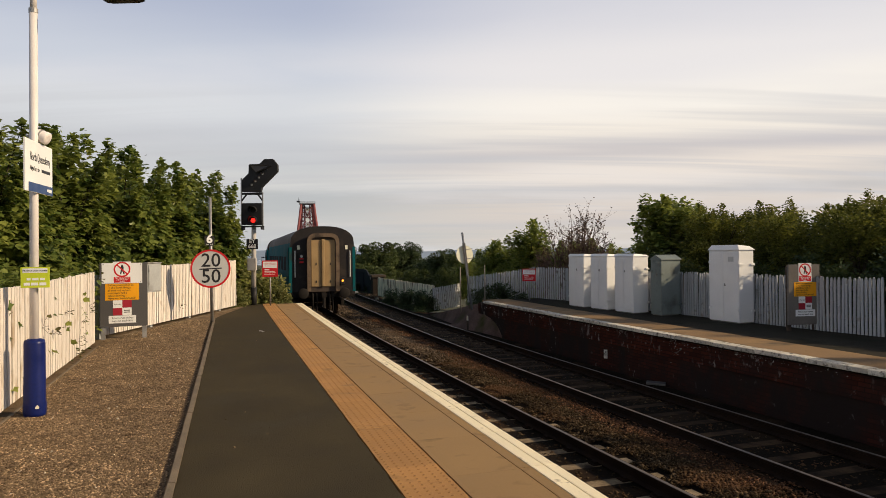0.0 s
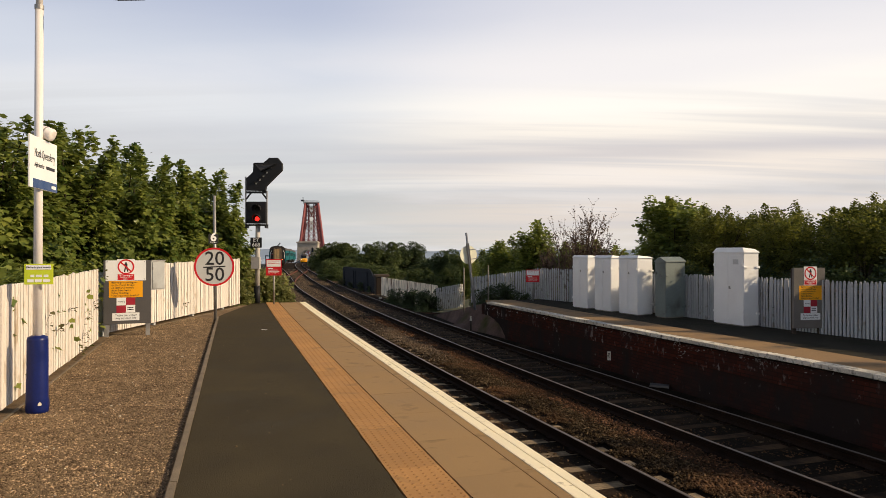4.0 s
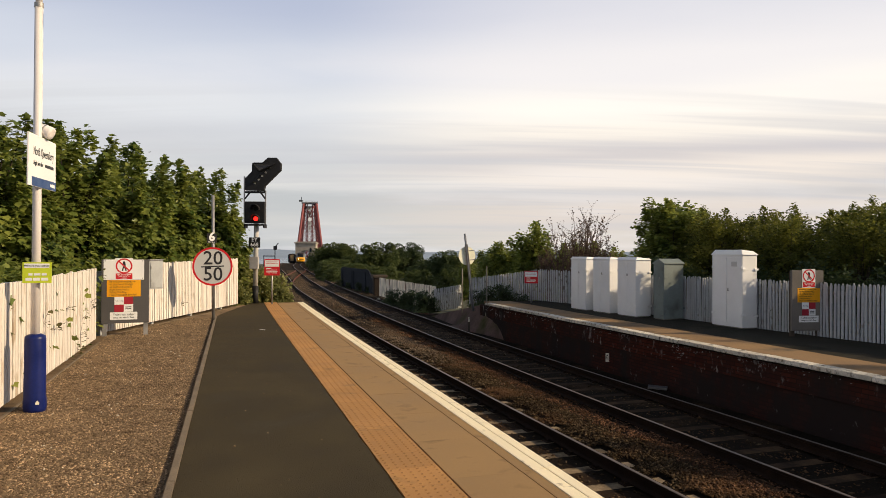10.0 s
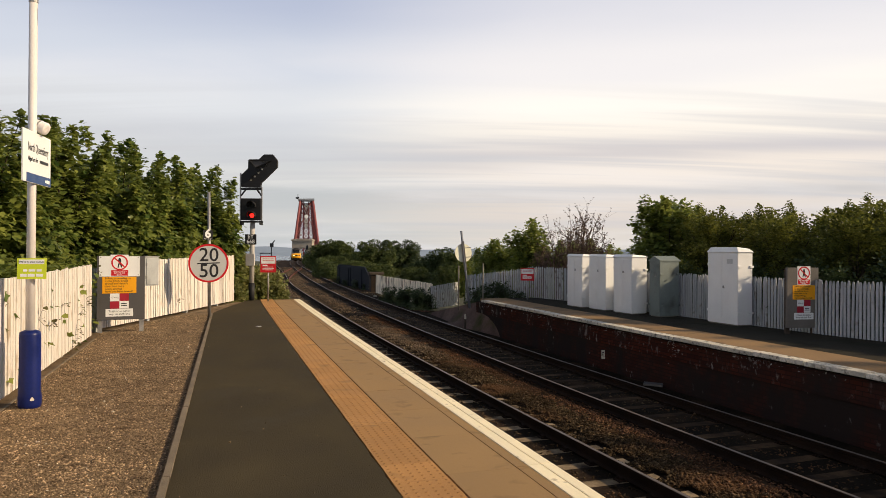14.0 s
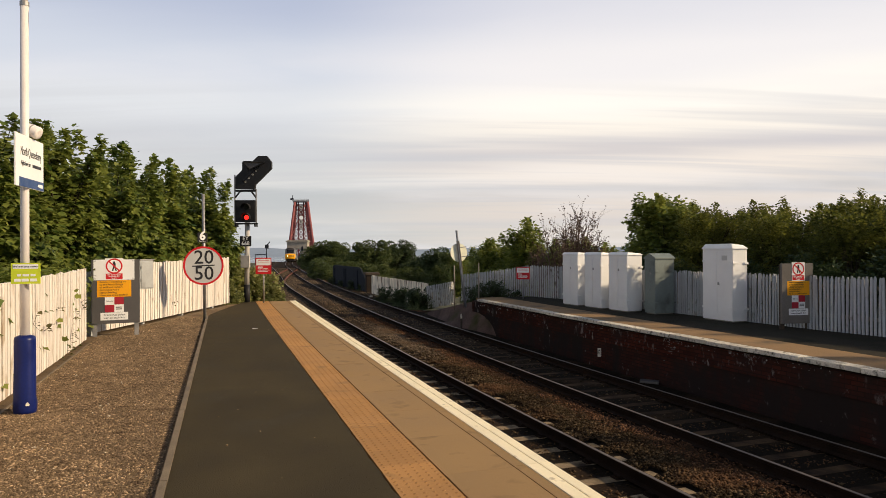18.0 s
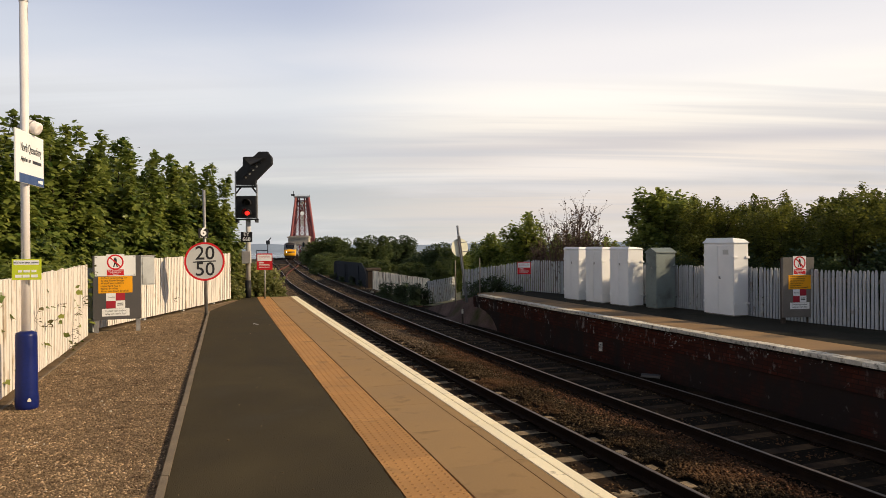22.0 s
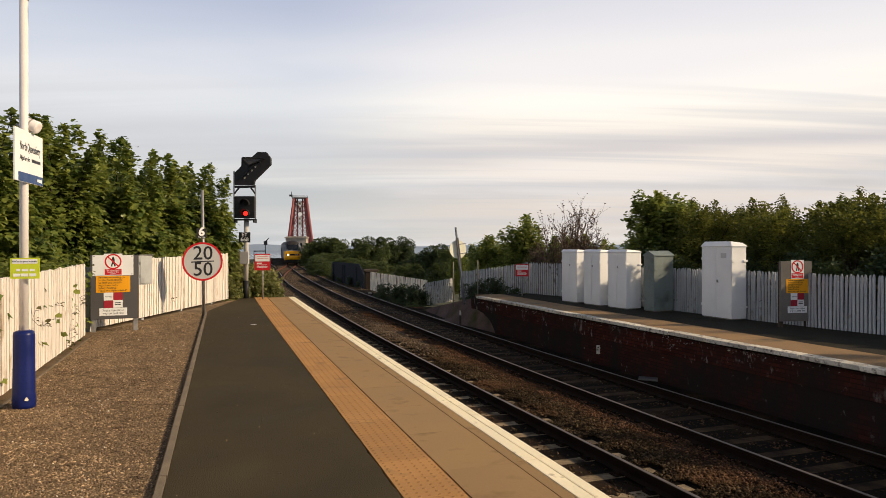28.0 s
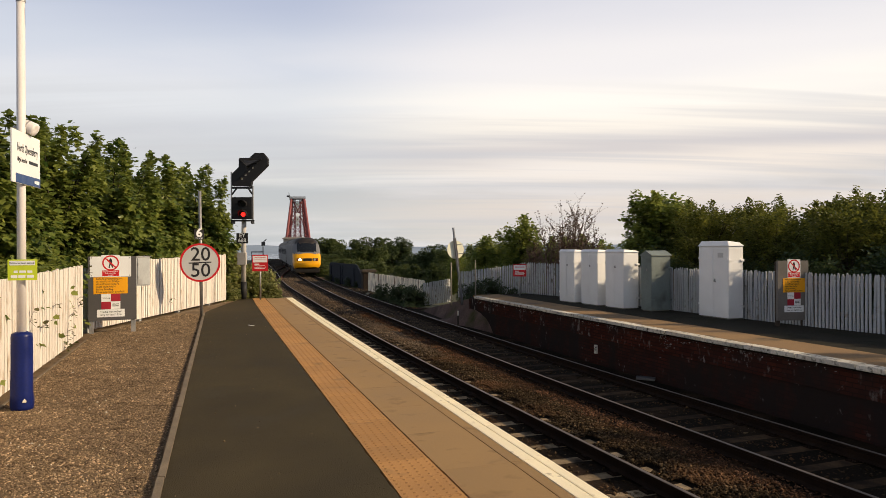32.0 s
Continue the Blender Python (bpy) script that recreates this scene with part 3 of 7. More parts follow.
def ribbon(name, y0, y1, step, profile, material, uv=False, smooth=False, kind="structure", label="", category="", parent=None):
    """A closed section (off, z) drawn along the railway from y0 to y1; offs may be functions of y."""
    ys = np.linspace(y0, y1, max(2, int((y1 - y0) / step) + 1))
    bm = bm_new()
    lay = bm.loops.layers.uv.new("UVMap") if uv else None
    rings, dist = [], []
    d, last = 0.0, None
    for y in ys:
        rings.append([bm.verts.new(at_line(y, o(y) if callable(o) else o, z)) for o, z in profile])
        p = at_line(y)
        d += (p - last).length if last else 0
        last = p
        dist.append(d)
    n = len(profile)
    for i in range(len(ys) - 1):
        for k in range(n):
            a, b = rings[i], rings[i + 1]
            f = bm.faces.new((a[k], a[(k + 1) % n], b[(k + 1) % n], b[k]))
            if lay:
                for lp, dd in zip(f.loops, (dist[i], dist[i], dist[i + 1], dist[i + 1])):
                    lp[lay].uv = (dd, lp.vert.co.z)
    bm.faces.new(rings[0][::-1]), bm.faces.new(rings[-1])
    bmesh.ops.recalc_face_normals(bm, faces=bm.faces[:])
    ob = part(name, bm, material, parent, smooth=smooth)
    return tagged(ob, label, category, kind=kind)


# ------------------------------------------------------------------ ground, water and distance
def ground_z(x, y):
    """Level by the station, falling to the estuary on both sides further out, with low hills across the water."""
    yc = np.clip(y, -200, 1200)
    side = np.abs(x - track_x(np.maximum(yc, -60)))
    r = np.hypot(x, y)

    def step(v, a, b):
        t = np.clip((v - a) / (b - a), 0, 1)
        return t * t * (3 - 2 * t)

    drop = step(side, 16, 120) * step(y, 35, 110)
    drop = np.maximum(drop, step(y, 300, 420))
    return -1.28 - 34 * drop + dip(yc)


def build_ground():
    rad = np.concatenate([np.linspace(0, 60, 31), 60 * (4600 / 60) ** (np.linspace(0, 1, 90)[1:])])
    na = 240
    ang = np.arange(na) * 2 * np.pi / na
    R, A = np.meshgrid(rad, ang, indexing="ij")
    X, Y = R * np.sin(A), R * np.cos(A)
    Z = ground_z(X, Y)
    v = np.stack([X, Y, Z], -1).reshape(-1, 3)
    i, j = np.meshgrid(np.arange(len(rad) - 1), np.arange(na), indexing="ij")
    jn = (j + 1) % na
    f = np.stack([i * na + j, i * na + jn, (i + 1) * na + jn, (i + 1) * na + j], -1).reshape(-1, 4)
    ob = new("ground", mesh_from_arrays("ground", v, f[:, ::-1], M_GROUND, True))
    tagged(ob, "rough green and brown land falling to the estuary", "ground", kind="structure")
    bm = bm_new()
    lo, hi = [], []
    for k in range(221):
        a = radians(-75 + 150 * k / 220)
        h = 9 + 9 * math.exp(-((a + 0.26) / 0.16) ** 2) + 12 * math.exp(-((a - 0.35) / 0.3) ** 2) + 2.5 * math.sin(17 * a) + 0.4 * 4 * math.sin(43 * a) + 2 * math.sin(97 * a)
        lo.append(bm.verts.new((3300 * math.sin(a), 3300 * math.cos(a), -40)))
        hi.append(bm.verts.new((4200 * math.sin(a), 4200 * math.cos(a), max(h, 4))))
    for k in range(220):
        bm.faces.new((lo[k], lo[k + 1], hi[k + 1], hi[k]))
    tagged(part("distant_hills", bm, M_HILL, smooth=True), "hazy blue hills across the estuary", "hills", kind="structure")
    bm = bm_new()
    box(bm, -3600, 3600, 60, 3900, -26.4, -26)
    tagged(part("water", bm, M_WATER), "grey-blue estuary water in the hazy distance", "water", kind="structure")


build_ground()


# ------------------------------------------------------------------ track
def build_track():
    """Ballast bed, rails and sleepers of both lines."""
    ribbon("ballast_bed", -14, 300, 1.0, [(-6.6, -1.30), (-5.2, -1.13), (1.55, -1.13), (2.6, -1.30)], M_BALLAST_BED, label="ballast bed under both railway tracks, trackside shade put into its dark colour", category="ballast")
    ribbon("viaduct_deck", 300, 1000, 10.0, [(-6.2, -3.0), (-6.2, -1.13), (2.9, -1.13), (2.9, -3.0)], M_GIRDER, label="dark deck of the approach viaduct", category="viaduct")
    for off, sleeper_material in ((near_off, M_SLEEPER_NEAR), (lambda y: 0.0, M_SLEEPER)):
        track = tagged(new("railway_track"), "rusty rails with worn shiny heads on concrete sleepers", "railway track", "parallel railway tracks")
        for gx in (-GAUGE / 2, GAUGE / 2):
            def beside(d, off=off, gx=gx):
                return lambda y: off(y) + gx + d

            half = [(0.07, -0.159), (0.07, -0.147), (0.012, -0.125), (0.010, -0.05), (0.035, -0.036), (0.035, -0.004)]
            prof = [(beside(-d), RAIL_Z + z) for d, z in half] + [(beside(d), RAIL_Z + z) for d, z in half[::-1]]
            rail = ribbon("rail", -12, 620, 1.5, prof, M_RAIL, kind="", parent=track)
            ribbon("rail_head", -12, 620, 1.5, [(beside(-0.027), RAIL_Z - 0.0035), (beside(-0.020), RAIL_Z), (beside(0.020), RAIL_Z), (beside(0.027), RAIL_Z - 0.0035)], M_RAILTOP, kind="", parent=rail)
        bm = bm_new()
        box(bm, -1.25, 1.25, -0.125, 0.125, -0.115, 0.0, 0.0)
        for v in bm.verts:
            if v.co.z > -0.01:
                v.co.y *= 0.84
            if abs(v.co.x) > 1 and v.co.z > -0.01:
                v.co.x *= 0.985
        sleeper = mesh_of("sleeper", bm, sleeper_material)
        bm = bm_new()
        box(bm, -0.16, 0.16, -0.075, 0.075, 0.0, 0.018)
        for dx in (-0.105, 0.105):
            box(bm, dx - 0.022, dx + 0.022, -0.06, 0.06, 0.012, 0.045)
        chair = mesh_of("baseplate", bm, M_RAIL)
        s = s_at(-8)
        rest = bm_new()
        rng = random.Random(5)
        while s < s_at(250):
            y = y_at(s)
            p = at_line(y, off(y), RAIL_Z - 0.178)
            m = Matrix.Translation(p) @ Matrix.Rotation(heading(y) + rng.gauss(0, 0.006), 4, "Z")
            if y < 70:
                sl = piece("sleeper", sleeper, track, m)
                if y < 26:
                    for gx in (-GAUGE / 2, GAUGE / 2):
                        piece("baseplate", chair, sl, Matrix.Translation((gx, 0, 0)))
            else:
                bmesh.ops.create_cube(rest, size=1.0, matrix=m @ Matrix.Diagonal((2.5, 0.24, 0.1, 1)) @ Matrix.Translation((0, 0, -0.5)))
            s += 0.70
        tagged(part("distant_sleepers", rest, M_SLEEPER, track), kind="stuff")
    # blades of the crossover between the two lines
    cross = tagged(new("crossover_track"), "rusty curved crossover rails joining the two tracks", "crossover")
    for gx in (-GAUGE / 2, GAUGE / 2):
        bm = bm_new()
        last = None
        for k in range(41):
            u = k / 40
            e = u * u * (3 - 2 * u)
            y = 60 + 60 * u
            q = [at_line(y, near_off(y) * (1 - e) + gx + d, z) for d, z in ((-0.035, RAIL_Z - 0.15), (-0.035, RAIL_Z + 0.002), (0.035, RAIL_Z + 0.002), (0.035, RAIL_Z - 0.15))]
            vs = [bm.verts.new(p) for p in q]
            if last:
                for i in range(4):
                    bm.faces.new((last[i], last[(i + 1) % 4], vs[(i + 1) % 4], vs[i]))
            last = vs
        bmesh.ops.recalc_face_normals(bm, faces=bm.faces[:])
        part("rail", bm, M_CROSS, cross)


build_track()


def stone_template(seed):
    rng = np.random.default_rng(seed)
    v = np.array([(1, 0, 0), (-1, 0, 0), (0, 1, 0), (0, -1, 0), (0, 0, 1), (0, 0, -1)], float)
    v *= rng.uniform(0.7, 1.15, (6, 1))
    f = np.array([(0, 2, 4), (2, 1, 4), (1, 3, 4), (3, 0, 4), (2, 0, 5), (1, 2, 5), (3, 1, 5), (0, 3, 5)])
    return v, f


def scatter_stones(name, pts, sizes, material, seed, label, category):
    """Loose stones as one body of stuff."""
    rng = np.random.default_rng(seed)
    v, f = stone_template(seed)
    n = len(pts)
    ang = rng.uniform(0, 2 * np.pi, n)
    tilt = rng.normal(0, 0.5, (n, 3))
    sc = sizes[:, None] * rng.uniform(0.5, 1.5, (n, 3)) * np.array([1.1, 1.0, 0.72])
    V = v[None] * sc[:, None, :] * rng.uniform(0.55, 1.35, (n, 6, 1))
    c, s = np.cos(ang)[:, None], np.sin(ang)[:, None]
    x, y, z = V[..., 0] * c - V[..., 1] * s, V[..., 0] * s + V[..., 1] * c, V[..., 2]
    z = z + x * tilt[:, :1] * 0.5
    V = np.stack([x, y, z], -1) + pts[:, None, :]
    F = f[None] + (np.arange(n) * 6)[:, None, None]
    ob = new(name, mesh_from_arrays(name, V.reshape(-1, 3), F.reshape(-1, 3), material))
    return tagged(ob, label, category, kind="stuff")


def build_ballast():
    rng = np.random.default_rng(11)
    n = 45000
    y = 3 + 42 * rng.random(n) ** 1.3
    off = rng.uniform(-4.65, 0.9, n)
    y, off = np.concatenate([y, 5 + 22 * rng.random(46000) ** 1.2]), np.concatenate([off, np.clip(rng.normal(-TRACK_SPACING / 2 - 0.22, 0.46, 46000), -TRACK_SPACING + 0.8, -0.8)])
    for_bed = np.abs(np.abs(off + 0.0) - GAUGE / 2) > 0.09
    keep = for_bed & (np.abs(np.abs(off + TRACK_SPACING) - GAUGE / 2) > 0.09)
    y, off = y[keep], off[keep]
    p = np.array([at_line(a, b, 0) for a, b in zip(y, off)])
    between = np.exp(-((off + TRACK_SPACING / 2 + 0.2) / 0.45) ** 2)
    p[:, 2] = -1.128 + 0.045 * between + rng.normal(0, 0.010, len(p))
    # stones lie lower on the sleepers' lines so that their tops stay clear
    inside = (np.abs(off) < 1.3) | (np.abs(off + TRACK_SPACING) < 1.3)
    s = np.interp(y, S_TABLE_Y, S_TABLE) - s_at(-8)
    on = inside & (np.abs((s + 0.35) % 0.70 - 0.35) < 0.17)
    # here and there stones have spilt over the near track's sleepers
    tie = np.floor((s + 0.35) / 0.70)
    spill = np.sin(tie * 12.9898 + np.floor(off * 3.1) * 78.233) * 43758.5453
    spilt = on & (np.abs(off + TRACK_SPACING) < 1.3) & (spill - np.floor(spill) < 0.34)
    p[spilt, 2] = RAIL_Z - 0.174 + rng.normal(0, 0.006, spilt.sum())
    on &= ~spilt
    p, y = p[~on], y[~on]
    # strip of brighter grit where low sun would catch the ballast
    n = 15000
    ya = 5 + 27 * rng.random(n) ** 1.1
    oa = np.clip(rng.normal(-1.10, 0.17, n) + 0.07 * np.sin(ya * 1.9), -1.6, -0.84)
    strip = np.array([at_line(a, b, -1.100) for a, b in zip(ya, oa)])
    strip[:, 2] += rng.normal(0, 0.008, n)
    scatter_stones("rusty_ballast_grit", strip, rng.uniform(0.008, 0.020, n), M_STONE_RUST_LIT, 13, "fine rust-red ballast beside the far track's rail, sunlight put into its colour", "ballast")
    n = 30000
    yy, oo = rng.uniform(45, 120, n), rng.uniform(-5.3, 2.4, n)
    far = np.array([at_line(a, b, -1.125) for a, b in zip(yy, oo)])
    clear = (np.abs(np.abs(oo) - GAUGE / 2) > 0.1) & (np.abs(np.abs(oo + TRACK_SPACING) - GAUGE / 2) > 0.1)
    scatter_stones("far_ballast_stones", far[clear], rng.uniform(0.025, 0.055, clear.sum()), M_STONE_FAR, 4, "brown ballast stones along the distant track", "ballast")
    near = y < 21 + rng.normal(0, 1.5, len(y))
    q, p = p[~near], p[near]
    scatter_stones("dry_ballast_stones", q, 0.014 + 0.026 * rng.random(len(q)) ** 2.0, M_STONE_FAR, 8, "ballast stones further along the track, sunlight put into their pale brown", "ballast")
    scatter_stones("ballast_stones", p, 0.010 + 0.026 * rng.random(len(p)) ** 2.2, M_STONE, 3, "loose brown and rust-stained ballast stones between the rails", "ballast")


build_ballast()

# ------------------------------------------------------------------ near platform
EDGE = -TRACK_SPACING - 1.50
P_END, P_START = 27.2, -3.0


def edge_shift(y):
    """The platform's edge leaves the curve of the track a little towards its near end."""
    y = y - 1.6
    return 0.20 - 0.365 * math.exp((5 - y) / 9.0) if y > 5 else -0.165 + 0.039 * (y - 5)


def edge(d):
    return lambda y: EDGE + d + edge_shift(y)


def line_x(off):
    """x of a line beside the railway as a function of y."""
    pts = [at_line(y, off(y)) for y in np.linspace(-40, 60, 401)]
    ys, xs = [p.y for p in pts], [p.x for p in pts]
    return lambda y: float(np.interp(y, ys, xs))


TACT_LEFT = line_x(edge(-1.372))


def kerb_x(y):
    return -0.475 - 0.3048 * y


def fence_left_x(y):
    return -2.38 - 0.3305 * y if y < 15.1 else -7.37 + 0.04 * (y - 15.1)


def sheet(name, ys, left, right, z0, z1, material, label, category, cuts=8):
    bm = bm_new()
    rows = []
    for y in ys:
        a, b = left(y), right(y)
        rows.append([bm.verts.new((a + (b - a) * k / cuts, y, z1)) for k in range(cuts + 1)])
    for p, q in zip(rows, rows[1:]):
        for k in range(cuts):
            bm.faces.new((p[k], p[k + 1], q[k + 1], q[k]))
    r = bmesh.ops.extrude_face_region(bm, geom=bm.faces[:])
    for e in r["geom"]:
        if isinstance(e, bmesh.types.BMVert):
            e.co.z = z0
    bmesh.ops.recalc_face_normals(bm, faces=bm.faces[:])
    return tagged(part(name, bm, material), label, category, kind="structure")


def build_near_platform():
    ribbon("platform_wall_near", P_START, P_END, 1.0, [(edge(-0.06), -1.27), (edge(-0.06), -0.075), (edge(-0.9), -0.075), (edge(-0.9), -1.27)], M_BRICK, uv=True, label="sooty brick wall under the platform edge", category="platform wall")
    ys = list(np.linspace(-9, 19.3, 280)) + list(np.linspace(19.5, 24.9, 12))

    def left(y):
        if y <= 19.3:
            return kerb_x(y) + 0.03
        return kerb_x(19.3) + 0.03 + (fence_left_x(24.9) + 0.1 - kerb_x(19.3)) * ((y - 19.3) / 5.6) ** 0.6

    sheet("platform_asphalt_near", ys, left, lambda y: TACT_LEFT(y) - 0.014 + 0.006 * math.sin(9.1 * y) + 0.005 * math.sin(23.7 * y), -0.3, 0.0, M_ASPHALT, "smooth dark asphalt of the platform", "asphalt")
    sheet("gravel_near", list(np.linspace(-9, 24.9, 50)), lambda y: fence_left_x(y) - 0.4, lambda y: kerb_x(y) - 0.03 if y < 19.3 else left(y) - 0.01, -0.3, -0.02, M_GRAVEL, "brown fine gravel between platform and fence", "gravel")
    # timber edging boards
    kerb = tagged(new("platform_edging"), "weathered grey edging board between asphalt and gravel", "edging", kind="structure")
    y = -9.0
    while y < 19.2:
        y1 = min(y + 2.4, 19.3)
        bm = bm_new()
        a, b = kerb_x(y), kerb_x(y1)
        vs = []
        for (x, yy) in ((a, y + 0.006), (b, y1 - 0.006)):
            vs.append([bm.verts.new((x + dx, yy, z)) for dx, z in ((-0.03, -0.25), (-0.03, 0.022), (0.028, 0.022), (0.028, -0.25))])
        for k in range(4):
            bm.faces.new((vs[0][k], vs[0][(k + 1) % 4], vs[1][(k + 1) % 4], vs[1][k]))
        bm.faces.new(vs[0]), bm.faces.new(vs[1][::-1])
        bmesh.ops.recalc_face_normals(bm, faces=bm.faces[:])
        part("edging_board", bm, M_TIMBER_EDGE, kerb)
        y = y1
    # bed under the paved strips, seen as the dark joints
    ribbon("paving_bed_near", P_START, P_END, 1.0, [(edge(-1.43), -0.07), (edge(-1.43), -0.036), (edge(-0.03), -0.036), (edge(-0.03), -0.07)], M_JOINT, label="dark joints between the paving slabs", category="paving bed")


build_near_platform()


def build_near_paving():
    """Coping, buff slabs and blister slabs, each a piece of its own."""
    paving = tagged(new("platform_paving"), "buff painted slabs with orange blister strip and white edge", "paving", kind="structure")
    L = 1.13
    bm = bm_new()
    box(bm, -0.073, 0.026, -L / 2 + 0.004, L / 2 - 0.004, -0.075, 0.0, 0.006)
    outer = mesh_of("coping_stone", bm, M_WHITE_LINE)
    bm = bm_new()
    box(bm, -0.053, 0.056, -L / 2 + 0.003, L / 2 - 0.003, -0.04, 0.0, 0.003)
    inner = mesh_of("white_edge_strip", bm, M_WHITE_LINE)
    bm = bm_new()
    box(bm, -0.050, 0.050, -L / 2 + 0.002, L / 2 - 0.002, -0.04, 0.0, 0.002)
    narrow = mesh_of("buff_edge_slab", bm, M_BUFF)
    bm = bm_new()
    box(bm, -0.298, 0.298, -L / 2 + 0.0005, L / 2 - 0.0005, -0.04, 0.0, 0.001)
    wide = mesh_of("buff_slab", bm, M_BUFF)
    T = 0.45
    bm = bm_new()
    box(bm, -0.226, 0.219, -T / 2 + 0.0008, T / 2 - 0.0008, -0.04, 0.0, 0.001)
    for i in range(6):
        for j in range(6):
            x, y = (i - 2.5) * 0.075, (j - 2.5) * T / 6
            a = [bm.verts.new((x + 0.0155 * math.cos(math.pi * k / 4), y + 0.0155 * math.sin(math.pi * k / 4), 0.0)) for k in range(8)]
            b = [bm.verts.new((x + 0.0095 * math.cos(math.pi * k / 4), y + 0.0095 * math.sin(math.pi * k / 4), 0.004)) for k in range(8)]
            for k in range(8):
                bm.faces.new((a[k], a[(k + 1) % 8], b[(k + 1) % 8], b[k]))
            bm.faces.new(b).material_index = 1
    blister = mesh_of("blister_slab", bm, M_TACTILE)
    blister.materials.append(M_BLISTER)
    rng = random.Random(2)
    for me, off, ln, z in ((outer, 0.0, L, 0.004), (inner, -0.139, L, 0.003), (narrow, -0.251, L, 0.0), (wide, -0.610, L, 0.0), (blister, -1.144, T, 0.0)):
        s = s_at(P_START) + ln / 2
        while s < s_at(P_END) - ln / 2 + 0.02:
            y = y_at(s)
            m = Matrix.Translation(at_line(y, edge(off)(y), z + rng.gauss(0, 0.0006))) @ Matrix.Rotation(heading(y) - (edge_shift(y + 0.5) - edge_shift(y - 0.5)), 4, "Z")
            piece(me.name, me, paving, m)
            s += ln / stretch(y, EDGE + off)


# ------------------------------------------------------------------ far platform
def far_edge(d):
    return lambda y: 1.62 + 0.006 * (y - 10.4) + d


F_END = 25.6
SALT_Y = 14.15


def fence_right(u):
    """The far fence, by distance from its far end."""
    pts = ((1.1, 31.8), (2.64, 28.7), (4.62, 25.2), (6.75, 19.3), (8.35, 15.3), (9.05, 13.9), (11.2, 9.3), (14.5, 2.0), (18, -8))
    for a, b in zip(pts, pts[1:]):
        d = math.dist(a, b)
        if u <= d:
            t = u / d
            return Vector((a[0] + (b[0] - a[0]) * t, a[1] + (b[1] - a[1]) * t, 0)), math.atan2(b[1] - a[1], b[0] - a[0])
        u -= d
    return None


def build_far_platform():
    e = far_edge
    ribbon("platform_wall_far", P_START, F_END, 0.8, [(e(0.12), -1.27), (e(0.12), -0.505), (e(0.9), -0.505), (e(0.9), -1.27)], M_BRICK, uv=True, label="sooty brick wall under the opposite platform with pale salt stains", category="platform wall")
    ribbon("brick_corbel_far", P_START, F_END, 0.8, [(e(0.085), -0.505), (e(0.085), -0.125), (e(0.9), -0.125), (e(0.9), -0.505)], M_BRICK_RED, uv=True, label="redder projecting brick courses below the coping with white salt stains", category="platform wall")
    # recessed course whose dark colour carries the coping's shadow line
    ribbon("bearing_course_far", P_START, F_END, 0.8, [(e(0.125), -0.125), (e(0.125), -0.090), (e(0.9), -0.090), (e(0.9), -0.125)], M_PILLAR, label="recessed course under the coping stones, their shadow line put into its dark colour", category="platform wall")
    ribbon("platform_buff_far", P_START, F_END, 0.8, [(e(0.245), -0.077), (e(0.245), -0.004), (e(1.285), -0.004), (e(1.285), -0.077)], M_BUFF_OLD, label="worn buff painted strip along the opposite platform", category="paving")
    ribbon("platform_asphalt_far", P_START, F_END, 0.8, [(e(1.312), -1.25), (e(1.312), -0.012), (lambda y: 7.2, -0.012), (lambda y: 7.2, -1.25)], M_ASPHALT_FAR, label="dark asphalt of the opposite platform", category="asphalt")
    coping = tagged(new("platform_coping_far"), "worn white painted coping stones of the opposite platform", "coping", kind="structure")
    L = 1.13
    rng = random.Random(8)
    meshes = []
    for k in range(3):
        bm = bm_new()
        box(bm, 0.0, 0.24, -L / 2 + 0.008, L / 2 - 0.008, -0.080, 0.0, 0.014)
        for v in bm.verts:
            v.co += Vector((rng.gauss(0, 0.002), 0, rng.gauss(0, 0.002)))
        meshes.append(mesh_of("coping_stone", bm, M_WHITE_LINE_OLD))
    s = s_at(P_START) + L / 2
    while s < s_at(F_END) - L / 2:
        y = y_at(s)
        m = Matrix.Translation(at_line(y, far_edge(0)(y), rng.gauss(0.002, 0.003))) @ Matrix.Rotation(heading(y) + rng.gauss(-0.006, 0.002), 4, "Z")
        piece("coping_stone", rng.choice(meshes), coping, m)
        s += L / stretch(y, 1.5)
    # crusts of white salt on the upper brick courses
    rs = np.random.default_rng(63)
    spots = [(SALT_Y, -0.28, 0.16, 0.10, 70), (SALT_Y - 0.25, -0.17, 0.30, 0.03, 40), (SALT_Y + 2.6, -0.17, 0.5, 0.025, 40), (SALT_Y - 2.2, -0.16, 0.4, 0.02, 26), (SALT_Y - 3.3, -0.17, 0.4, 0.025, 30), (21.8, -0.17, 1.3, 0.02, 50), (24.6, -0.22, 0.35, 0.06, 26)]
    ys = np.concatenate([rs.normal(y0, sy, n) for y0, z0, sy, sz, n in spots])
    zs = np.minimum(np.concatenate([rs.normal(z0, sz, n) for y0, z0, sy, sz, n in spots]), -0.130)
    crust = np.array([at_line(y, e(0.092)(y), z) for y, z in zip(ys, zs)])
    scatter_stones("salt_crust", crust, 0.009 + 0.024 * rs.random(len(crust)) ** 2.5, M_SALT, 17, "flaking white salt crusts on the upper bricks", "stain")
    # sloping earth at the platform's end
    def foot(d, spread):
        """A bank whose foot spreads out from the wall towards the platform's end."""
        def x(y):
            k = min(max((y - F_END + 3.2) / 4.5, 0), 1)
            return e(d)(y) - spread * k * k * (3 - 2 * k)
        return x

